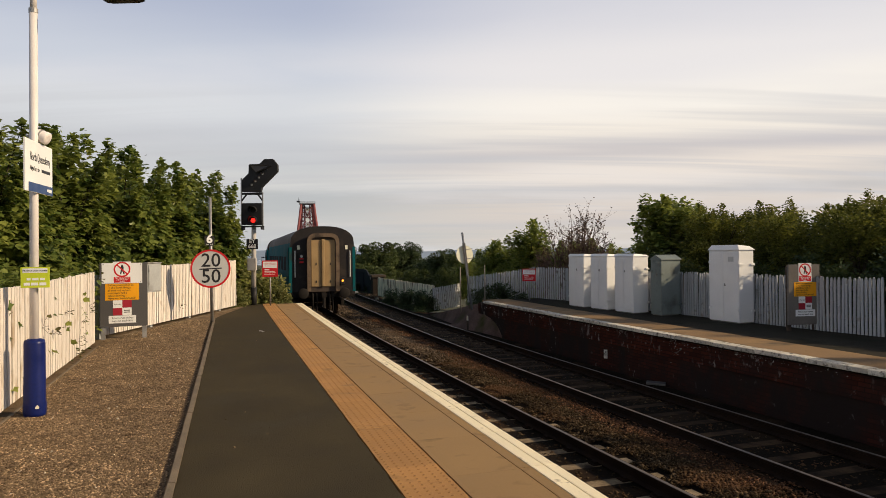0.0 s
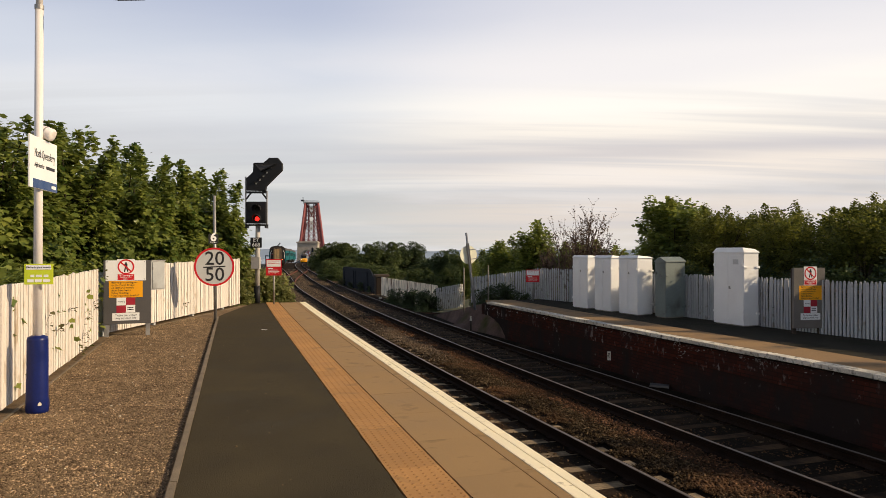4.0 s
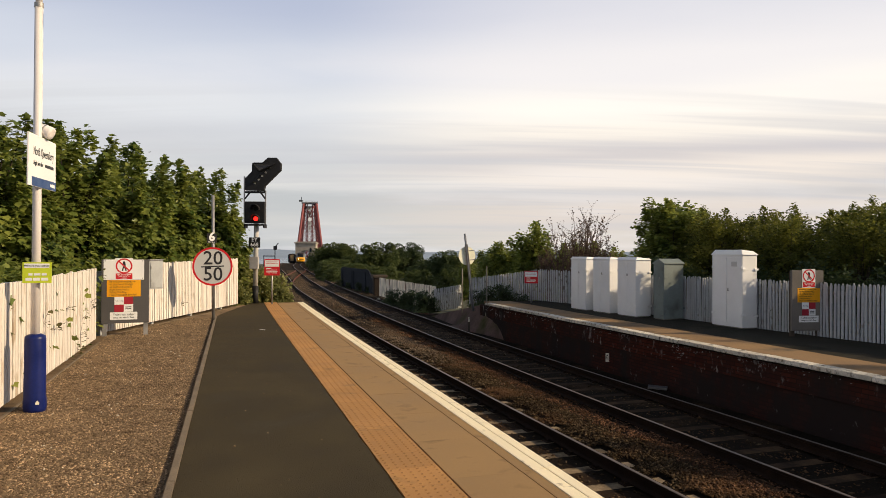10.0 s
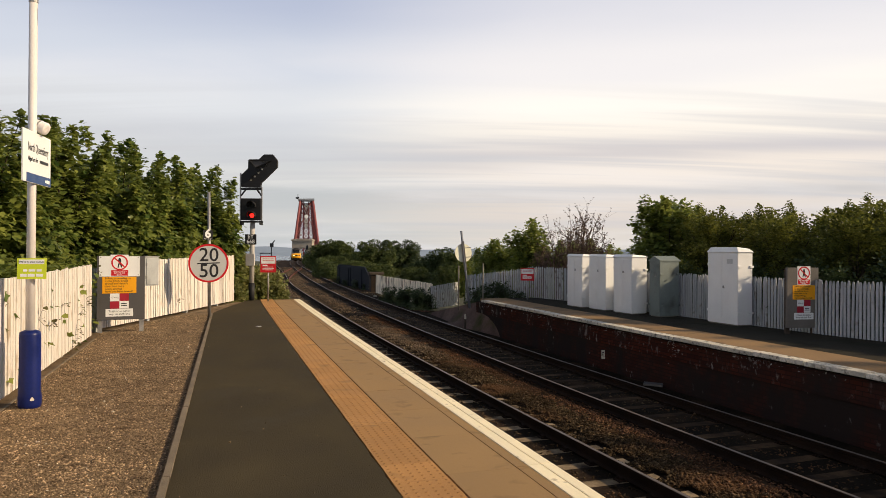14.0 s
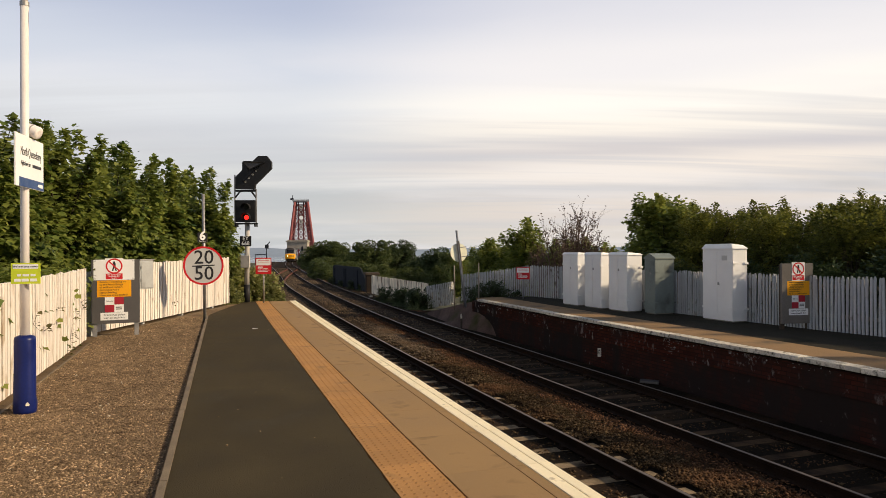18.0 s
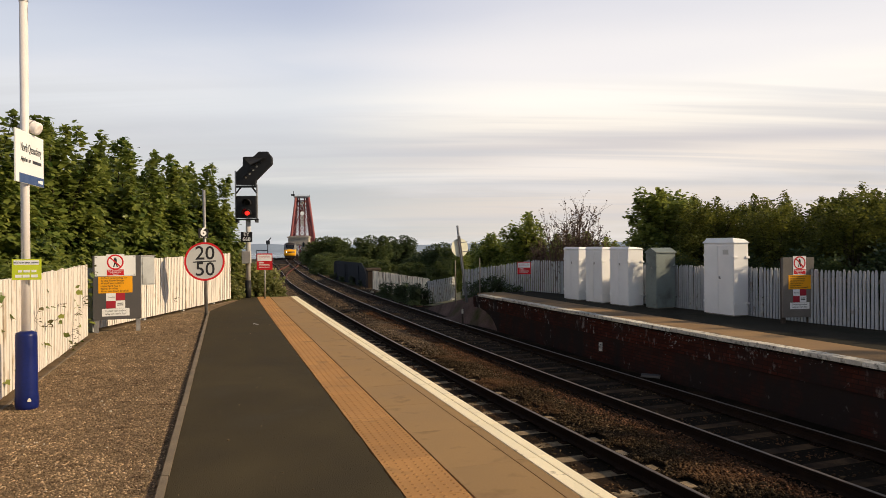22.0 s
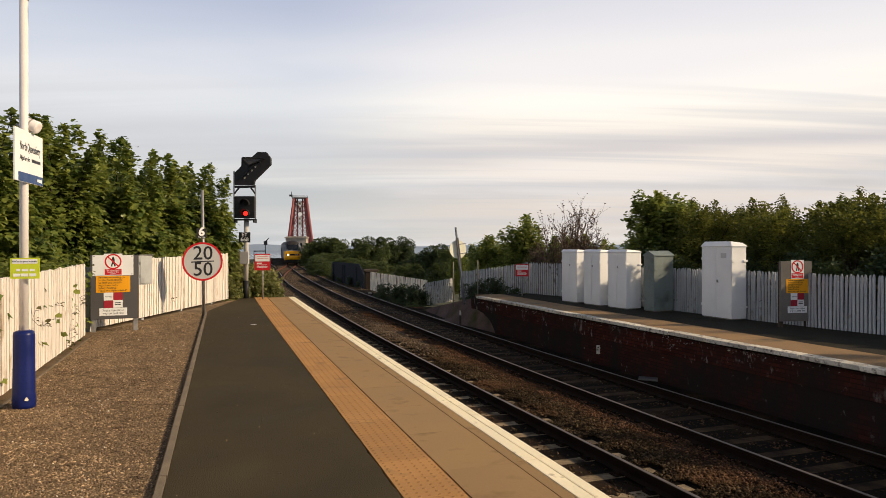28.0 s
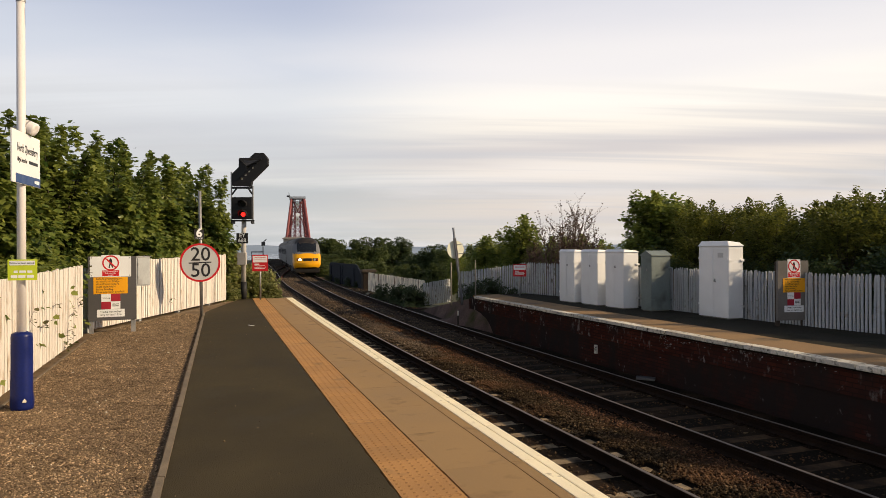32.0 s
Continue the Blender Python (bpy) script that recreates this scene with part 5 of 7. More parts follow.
    prism(bm, [corner, tip, low], -0.075, -0.051)
    part("visor_plate", bm, M_BOARD, ind, "dull grey triangular visor")
    for (xa, za), (xb, zb), r in ((corner, tip, 0.018), (corner, low, 0.024), (low, tip, 0.024)):
        bm = bm_new()
        tube(bm, (xa, -0.10, za), (xb, -0.10, zb), r, seg=8)
        part("visor_rim", bm, M_BLACK, ind)


def warning_sign(m, w, h, z0, label):
    s = thing("warning_sign", m, label, "warning sign", "red no-trespass signs")
    bm = bm_new()
    tube(bm, (0, 0.03, -0.05), (0, 0.03, z0 + h * 0.8), 0.028, seg=10)
    part("post", bm, M_GALV, s, smooth=True)
    bm = bm_new()
    box(bm, -w / 2, w / 2, -0.008, 0.0, z0, z0 + h, 0.002)
    part("panel", bm, M_RED, s)
    bm = bm_new()
    box(bm, -w / 2 + 0.025, w / 2 - 0.025, -0.011, -0.0085, z0 + h * 0.54, z0 + h * 0.93)
    part("white_panel", bm, M_WHITE, s)
    bars("text_bar", [(-w * 0.36, w * 0.36, z0 + h * (0.83 - 0.1 * k), h * 0.022) for k in range(2)], -0.0112, M_RED, s)
    bars("text_bar", [(-w * 0.36, -w * 0.05, z0 + h * 0.43, h * 0.06)] + [(-w * 0.36, w * (0.3 + 0.05 * (k % 2)), z0 + h * (0.33 - 0.085 * k), h * 0.028) for k in range(3)], -0.0087, M_WHITE, s)
    return s


# ------------------------------------------------------------------ cabinets
def cabinet(m, w, d, h, lid, material, label, doors=2, peaked=False, group="line-side cabinets on the far platform"):
    """Steel equipment case: x along its front, y to the back."""
    c = thing("equipment_cabinet", m, label, "cabinet", group)
    bm = bm_new()
    box(bm, 0, w, 0, d, 0.016, h, 0.006)
    body = part("body", bm, material, c)
    bm = bm_new()
    box(bm, 0.03, w - 0.03, 0.03, d - 0.03, -0.02, 0.015)
    part("plinth", bm, M_CONCRETE, c)
    bm = bm_new()
    o = 0.025
    if peaked:
        prism(bm, [(-o, h), (w + o, h), (w + o, h + 0.03), (w / 2, h + lid), (-o, h + 0.03)], -o, d + o)
    else:
        box(bm, -o, w + o, -o, d + o, h, h + lid, 0.012)
        for v in bm.verts:
            if v.co.z > h + lid - 0.02:
                v.co.z -= 0.035 * (v.co.y - 0) / d
                v.co.x += (w / 2 - v.co.x) * (0.16 if h > 1.7 else 0.06)
                v.co.y += (d / 2 - v.co.y) * 0.20
    part("lid", bm, material, c)
    dw = w / doors
    for k in range(doors):
        bm = bm_new()
        box(bm, k * dw + 0.02, (k + 1) * dw - 0.012, -0.014, -0.0005, 0.12, h - 0.06, 0.004)
        dr = part("door", bm, material, c)
        for z in (0.32, h - 0.30):
            bm = bm_new()
            x = k * dw + 0.055 if k == 0 else (k + 1) * dw - 0.05
            box(bm, x - 0.045, x + 0.045, -0.032, -0.0145, z - 0.03, z + 0.03, 0.004)
            part("hinge", bm, material, dr)
    bm = bm_new()
    hz = h * (0.50 if h > 1.7 else 0.72)
    box(bm, w / 2 + 0.05, w / 2 + 0.07, -0.045, -0.0145, hz, hz + 0.065, 0.003)
    box(bm, w / 2 + 0.05, w / 2 + 0.11, -0.045, -0.033, hz, hz + 0.02, 0.003)
    part("handle", bm, M_GALV, c)
    for z in (0.3, h - 0.35):
        for y0, y1 in ((-0.02, 0.09), (d - 0.09, d + 0.02)):
            bm = bm_new()
            box(bm, w + 0.0005, w + 0.03, y0, y1, z - 0.025, z + 0.025, 0.004)
            part("strap_hinge", bm, material, c)
    if h > 1.7:
        bm = bm_new()
        box(bm, w * 0.66, w * 0.84, -0.0175, -0.0145, h - 0.28, h - 0.16)
        part("data_plate", bm, M_REFLECTIVE, c, "small grey data plate")
    return c


def build_cabinets():
    a = math.atan2(-3.22, 1.32)
    u = Vector((math.cos(a), math.sin(a), 0))
    p0 = Vector((4.16, 22.95, 0))
    for k in range(3):
        p = p0 + u * (1.25 * k)
        cabinet(Matrix.Translation((p.x, p.y, 0)) @ Matrix.Rotation(a, 4, "Z"), 0.86, 0.52, 1.62, 0.085, M_CABINET, "white painted steel equipment cabinet dappled by low sun")
    cabinet(Matrix.Translation((5.84, 19.52, 0)) @ Matrix.Rotation(a, 4, "Z"), 0.44, 0.66, 1.52, 0.15, M_GREENGREY, "grey-green steel cabinet with a pitched lid", 1, True)
    cabinet(Matrix.Translation((6.84, 17.85, 0)) @ Matrix.Rotation(a - 0.05, 4, "Z"), 1.05, 0.44, 1.78, 0.13, M_CABINET, "tall white equipment cabinet with two doors")


build_left_fence()
build_right_fence()
build_lamp_post()
build_boards()
build_speed_sign()
build_signal()
warning_sign(pose(-6.02, 24.2, 0, 0, 0, 8), 0.53, 0.57, 1.0, "red and white warning sign on a thin post by bushes")
warning_sign(pose(3.18, 25.7, 0, 0, 0, -18), 0.50, 0.46, 0.70, "red and white warning sign by the picket fence")
build_cabinets()


def build_leaning_sign():
    s = thing("leaning_speed_sign", pose(1.05, 26.0, -0.25, 0, -6.5, 0), "leaning grey post with the cream back of a round sign", "speed sign")
    bm = bm_new()
    tube(bm, (0, 0, -0.1), (0, 0, 2.80), 0.05, 0.04, 12)
    part("post", bm, M_GREYBOX, s, smooth=True)
    bm = bm_new()
    disc(bm, 0.345, 0.06, 0.075, 0.02, 1.97, 36)
    part("disc", bm, M_CREAM, s).matrix_basis = Matrix.Rotation(radians(24), 4, "Z")
    bm = bm_new()
    for z in (1.80, 2.15):
        box(bm, -0.26, 0.30, 0.035, 0.059, z - 0.015, z + 0.015)
    part("clamp_rail", bm, M_GALV, s)
    bm = bm_new()
    box(bm, -0.05, 0.06, -0.04, 0.05, 1.3, 2.4, 0.004)
    part("post_plate", bm, M_BOARD_PALE, s)
    for x, y, h, ma in ((0.62, 24.9, 1.25, M_CONCRETE), (1.55, 25.9, 1.32, M_CONCRETE)):
        p = thing("marker_post", pose(x, y, -0.3), "thin pale post beside the platform end", "post", "thin posts")
        bm = bm_new()
        tube(bm, (0, 0, -0.05), (0.0, 0, h + 0.3), 0.024, 0.021, 10)
        part("shaft", bm, ma, p, smooth=True)


def build_loose_panel():
    """A short run of pickets that leans at the platform's end, and the old fence beyond."""
    rng = random.Random(3)
    f = tagged(new("leaning_fence_panel"), "short leaning panel of white pickets at the platform end", "fence")
    me = paling_mesh(0.085, 1.0, 0.02, M_FENCE_PALE, False)
    a, b = Vector((-0.42, 34.6, -1.08)), Vector((0.88, 35.6, -0.98))
    n = 15
    ang = math.atan2(b.y - a.y, b.x - a.x)
    for k in range(n):
        p = a + (b - a) * (k / (n - 1))
        piece("picket", me, f, Matrix.Translation(p) @ Matrix.Rotation(ang, 4, "Z") @ Matrix.Rotation(radians(-5) + rng.gauss(0, 0.01), 4, "Y") @ Matrix.Diagonal((1, 1, 1.10 + 0.10 * k / n + rng.gauss(0, 0.01), 1)))
    for z in (0.3, 0.85):
        bm = bm_new()
        box(bm, 0, (b - a).length, 0.022, 0.06, z - 0.16, z - 0.09)
        part("fence_rail", bm, M_FENCE_SHADE, f).matrix_basis = Matrix.Translation(a + Vector((0, 0, 0.12))) @ Matrix.Rotation(ang, 4, "Z") @ Matrix.Rotation(radians(-2.5), 4, "Y")
    g = tagged(new("lineside_fence"), "old white boarded fence beside the line", "fence", kind="structure")
    me = paling_mesh(0.196, 1.0, 0.03, M_FENCE_STAINED_LIT, False)
    a, b = Vector((-4.45, 47.5, -1.12)), Vector((-0.50, 35.3, -1.12))
    n = 66
    ang = math.atan2(b.y - a.y, b.x - a.x)
    for k in range(n):
        p = a + (b - a) * (k / (n - 1))
        piece("board", me, g, Matrix.Translation(p) @ Matrix.Rotation(ang, 4, "Z") @ Matrix.Rotation(rng.gauss(0, 0.006), 4, "Y") @ Matrix.Diagonal((1, 1, 1.24 + rng.gauss(0, 0.012), 1)))
    bm = bm_new()
    box(bm, 0, (b - a).length, 0.03, 0.08, 0.8, 0.9)
    part("fence_rail", bm, M_FENCE_SHADE, g).matrix_basis = Matrix.Translation(a) @ Matrix.Rotation(ang, 4, "Z")
    # plate-girder parapet of the road bridge
    pg = tagged(new("girder_parapet"), "dark riveted plate girder parapet with a curved top", "bridge parapet")
    a, b = Vector((-9.2, 61.5, -1.2)), Vector((-5.15, 49.9, -1.2))
    L = (b - a).length
    ang = math.atan2(b.y - a.y, b.x - a.x)
    m = Matrix.Translation(a) @ Matrix.Rotation(ang, 4, "Z")
    bm = bm_new()
    prism(bm, [(0, 0)] + [(L * t, 0.85 + 0.92 * min(1, 7 * min(t + 0.1, 1 - t)) ** 0.7) for t in np.linspace(0, 1, 31)] + [(L, 0)], 0, 0.08)
    part("web_plate", bm, M_GIRDER, pg).matrix_basis = m
    for t in (0.08, 0.40, 0.46, 0.80):
        bm = bm_new()
        box(bm, L * t - 0.06, L * t + 0.06, -0.06, -0.001, 0, 1.55)
        part("stiffener", bm, M_GIRDER, pg).matrix_basis = m
    st = thing("stone_pillar", pose(-4.62, 49.0, -1.25, 0, 0, 15), "brown stone pillar at the end of the parapet", "pillar")
    bm = bm_new()
    box(bm, -0.42, 0.42, -0.4, 0.4, 0, 1.32, 0.05)
    part("shaft", bm, M_PILLAR, st)
    bm = bm_new()
    box(bm, -0.52, 0.52, -0.48, 0.48, 1.32, 1.52, 0.06)
    part("cap", bm, M_TRUNK, st)
    # small trackside things
    q = thing("wall_marker", pose(3.93, 16.86, -0.70, 0, 0, -18), "small white marker plate on the platform wall", "marker")
    bm = bm_new()
    box(bm, -0.042, 0.042, -0.03, -0.01, -0.11, 0.10, 0.003)
    part("plate", bm, M_WHITE_LINE_OLD, q)
    bm = bm_new()
    box(bm, -0.02, 0.02, -0.034, -0.0305, 0.03, 0.06)
    part("mark", bm, M_INK, q)
    t = thing("marker_peg", pose(0.85, 24.6, -0.62), "short white peg by the track", "marker")
    bm = bm_new()
    tube(bm, (0, 0, 0.0), (0, 0, 0.16), 0.035, 0.03, 8)
    part("white_tip", bm, M_WHITE_LINE_OLD, t)
    bm = bm_new()
    tube(bm, (0, 0, -0.68), (0, 0, 0.0), 0.035, 0.035, 8)
    part("stake", bm, M_TRUNK, t)
    for x, y, rz in ((-5.18, 44.95, 10), (-4.16, 43.75, 40), (-6.90, 45.70, 70)):
        k = thing("marker_block", pose(x, y, -1.13, 0, 0, rz), "small white block on the ballast beside the rails", "marker", "white blocks on the ballast")
        bm = bm_new()
        box(bm, -0.10, 0.10, -0.06, 0.06, 0.0, 0.11, 0.02)
        part("block", bm, M_WHITE_LINE_OLD, k)
    d = thing("cable_cover", pose(4.60, 15.08, -1.085, 3, 2, -20), "grey cable cover with a pale edge lying by the track", "cover")
    bm = bm_new()
    box(bm, -0.20, 0.20, -0.10, 0.10, -0.020, 0.020, 0.006)
    part("slab", bm, M_BOARD, d)
    bm = bm_new()
    box(bm, -0.20, 0.20, -0.112, -0.101, -0.022, 0.022, 0.002)
    part("edge", bm, M_BOARD_PALE, d, "pale broken edge")


build_leaning_sign()
build_loose_panel()


# ------------------------------------------------------------------ trees and bushes
LEAF_V = np.array([(0, 0, 0), (0.50, 0.35, 0.10), (0.30, 0.74, 0.05), (0, 1.0, -0.10), (-0.30, 0.74, 0.05), (-0.50, 0.35, 0.10)])
LEAF_F = np.array([(0, 1, 2, 3), (0, 3, 4, 5)])
# a five-lobed leaf
LOBED_V = np.array([(0, 0, 0), (0.46, 0.12, 0.08), (0.34, 0.34, 0.04), (0.54, 0.60, 0.07), (0.30, 0.72, 0.02), (0, 1.02, -0.12),
                    (-0.30, 0.72, 0.02), (-0.54, 0.60, 0.07), (-0.34, 0.34, 0.04), (-0.46, 0.12, 0.08), (0, 0.40, -0.05)])
LOBED_F = np.array([(0, 1, 2, 10), (10, 2, 3, 4), (10, 4, 5, 6), (10, 6, 7, 8), (0, 10, 8, 9)])


def leaf_mesh(name, pts, out, sizes, material, rng, droop=0.35, lobed=False, tumble=0.34):
    """One folded or lobed blade at each point; out: the way in which each one grows."""
    n = len(pts)
    shape, quads = (LOBED_V, LOBED_F) if lobed else (LEAF_V, LEAF_F)
    t = out * 1.15 + rng.normal(0, 0.42, (n, 3))
    t[:, 2] = t[:, 2] * 0.7 - droop
    t /= np.linalg.norm(t, axis=1, keepdims=True)
    up = rng.normal(0, tumble, (n, 3)) + np.array([0, 0, 1.1])
    x = np.cross(t, up)
    x /= np.linalg.norm(x, axis=1, keepdims=True) + 1e-9
    z = np.cross(x, t)
    B = np.stack([x, t, z], 1)
    V = np.einsum("ki,nij->nkj", shape, B) * sizes[:, None, None] + pts[:, None, :]
    F = quads[None] + (np.arange(n) * len(shape))[:, None, None]
    return mesh_from_arrays(name, V.reshape(-1, 3), F.reshape(-1, 4), material)


def crown_tips(rng, n, h0, h1, r, lump, belly=0.38):
    """Ends of the branches: a lumpy, uneven crown from h0 to h1."""
    tips = []
    while len(tips) < n:
        a, q = rng.uniform(0, 2 * np.pi), rng.random() ** 0.5
        z = rng.uniform(0, 1)
        wide = (1 - abs(z - belly) ** 1.8 * 1.5) * (1 + lump * math.sin(3 * a + 5 * z) + lump * 0.7 * math.sin(5 * a - 7 * z))
        if wide <= 0.12:
            wide = 0.12
        q = 1 - (1 - q) * 0.75 if rng.random() < 0.7 else q
        tips.append((r * wide * q * math.cos(a), r * wide * q * math.sin(a), h0 + (h1 - h0) * z * rng.uniform(0.93, 1.05)))
    return np.array(tips)


def tree(name, m, label, seed, h, r, tips, per_tip, leaf, leaf_material, category="tree", group="", low=0.08, spread=0.17, lump=0.18, spires=0, trunk=0.10, droop=0.35, bark=None, belly=0.38, clump=0.0, lobed=False, crown_top=0.95, tumble=0.34):
    """Tapered trunk, limbs and a crown of many separate leaves."""
    rng = np.random.default_rng(seed)
    ob = thing(name, m, label, category, group)
    tp = crown_tips(rng, tips, h * low, h * crown_top, r, lump, belly)
    if spires:
        a = rng.uniform(0, 2 * np.pi, spires)
        q = r * 0.75 * np.sqrt(rng.random(spires))
        tp = np.concatenate([tp, np.stack([q * np.cos(a), q * np.sin(a), h * rng.uniform(0.93 if crown_top > 0.9 else 0.84, 1.10 if crown_top > 0.9 else 1.14, spires) * (1 - 0.16 * (q / r) ** 2)], 1)])
    bm = bm_new()
    lean = Vector((rng.normal(0, 0.03), rng.normal(0, 0.03), 1))
    top = lean * h * 0.8
    tube(bm, (0, 0, -0.15), top * 0.45, trunk, trunk * 0.65, 10)
    tube(bm, top * 0.45, top, trunk * 0.65, trunk * 0.15, 8)
    for p in tp[:: max(1, len(tp) // 45)]:
        p = Vector(p)
        st = top * min(max(p.z / h * 0.55, 0.08), 0.9)
        mid = st.lerp(p, 0.5) + Vector((0, 0, 0.08 * h * rng.uniform(-0.3, 1)))
        tube(bm, st, mid, trunk * 0.28, trunk * 0.18, 6, False)
        tube(bm, mid, p, trunk * 0.18, trunk * 0.05, 5, False)
    part("trunk", bm, bark or M_TRUNK, ob, smooth=True)
    pts, outs = [], []
    for i, p in enumerate(tp):
        st = np.array([p[0] * 0.25, p[1] * 0.25, max(p[2] * 0.62, 0.1)])
        k = per_tip if i < tips else int(per_tip * 0.8)
        t = rng.uniform(0.40, 1.06, k) ** 0.8
        q = st + (p - st) * t[:, None]
        w = spread * (1.15 - 0.55 * t)
        if i >= tips:
            st = np.array([p[0] * 0.88, p[1] * 0.88, p[2] - 0.24 * h])
            q = st + (p - st) * t[:, None]
            w = spread * (1.30 - t)
        if clump:
            ball = rng.normal(0, 1, (k, 3))
            ball /= np.linalg.norm(ball, axis=1, keepdims=True)
            q = p + ball * clump * rng.uniform(0.65, 1.35) * rng.uniform(0.72, 1.06, (k, 1)) * np.array([1.0, 1.0, 0.78])
            o = ball.copy()
        else:
            q = q + rng.normal(0, 1, (k, 3)) * np.maximum(w, 0.03)[:, None]
            o = q - np.array([0, 0, h * 0.45])
            o[:, 2] *= 0.4
        pts.append(q)
        outs.append(o / (np.linalg.norm(o, axis=1, keepdims=True) + 1e-6))
    pts, outs = np.concatenate(pts), np.concatenate(outs)
    pts[:, 2] = np.maximum(pts[:, 2], 0.06)
    sizes = leaf * rng.uniform(0.55, 1.2, len(pts))
    cr = new("crown", leaf_mesh("crown", pts, outs, sizes, leaf_material, rng, droop, lobed, tumble))
    cr.parent = ob
    return ob


def build_left_trees():
    lab = "leafy green sycamore sapling behind the white fence, sunlit"
    base = [tree("sycamore_tree", pose(-9.3, 14.2, -0.2, 0, 0, 20), lab, 21, 4.45, 1.7, 150, 112, 0.150, M_LEAF, group="sycamores behind the fence", spires=26, droop=0.6, lobed=True, crown_top=0.84),
            tree("sycamore_tree", pose(-9.4, 17.1, -0.2, 0, 0, 80), lab, 22, 4.6, 1.7, 150, 112, 0.148, M_LEAF, group="sycamores behind the fence", spires=26, droop=0.6, lobed=True, crown_top=0.84),
            tree("sycamore_tree", pose(-9.2, 19.9, -0.2, 0, 0, 10), lab, 23, 4.5, 1.65, 140, 112, 0.150, M_LEAF, group="sycamores behind the fence", spires=26, droop=0.6, lobed=True, crown_top=0.84)]
    for x, y, rz, i, s in ((-8.7, 11.6, 140, 1, 0.84), (-9.3, 22.6, 200, 0, 1.0), (-8.8, 25.4, 300, 1, 0.97), (-9.15, 27.6, 20, 2, 0.86), (-10.6, 29.4, 60, 2, 0.90), (-12.6, 32.5, 250, 0, 1.1),
                           (-11.6, 16.0, 33, 2, 0.97), (-11.5, 20.5, 110, 0, 0.97), (-11.5, 24.6, 170, 2, 1.0), (-11.4, 12.5, 240, 0, 0.84), (-8.0, 9.3, 320, 2, 0.68)):
        c = copy_thing(base[i], pose(x, y, -0.2, 0, 0, rz) @ Matrix.Scale(s, 4))
    # undergrowth against the fence and by the signal
    lab = "dense ivy-like bush with pale green leaves by the signal"
    u = tree("bush", pose(-7.55, 25.6, -0.3), lab, 31, 1.75, 0.78, 60, 48, 0.135, M_LEAF_IVY, "bush", "bushes at the platform end", spread=0.15, trunk=0.03, low=0.02, lobed=True, lump=0.3, spires=5, tumble=1.0)
    for x, y, rz, s in ((-7.45, 25.05, 160, 0.74), (-7.32, 24.15, 30, 0.62), (-6.95, 26.0, 90, 0.84), (-6.55, 26.5, 200, 0.78), (-7.75, 28.0, 280, 1.0), (-8.5, 30.5, 75, 1.1), (-8.4, 27.0, 75, 1.15), (-6.15, 25.9, 130, 0.5), (-9.8, 34.0, 15, 1.1), (-11.2, 38.0, 100, 1.1), (-12.3, 42.0, 200, 1.1)):
        copy_thing(u, pose(x, y, -0.35 if y < 27 else -0.9, 0, 0, rz) @ Matrix.Scale(s, 4))
    v = tree("bush", pose(-5.95, 8.2, -0.1), "low green shrub growing behind and over the fence", 32, 1.85, 0.80, 55, 60, 0.12, M_LEAF, "bush", "shrubs behind the fence", spread=0.16, trunk=0.03, low=0.1, lobed=True)
    for x, y, rz, s in ((-6.45, 9.8, 60, 0.96), (-7.0, 11.4, 150, 0.98), (-7.55, 12.9, 220, 0.96), (-8.1, 14.5, 10, 1.0), (-8.5, 16.8, 90, 1.05), (-8.4, 18.8, 200, 1.08), (-8.3, 20.9, 300, 1.05), (-8.2, 23.1, 45, 1.08), (-8.1, 25.0, 160, 1.05)):
        copy_thing(v, pose(x, y, -0.1, 0, 0, rz) @ Matrix.Scale(s, 4))


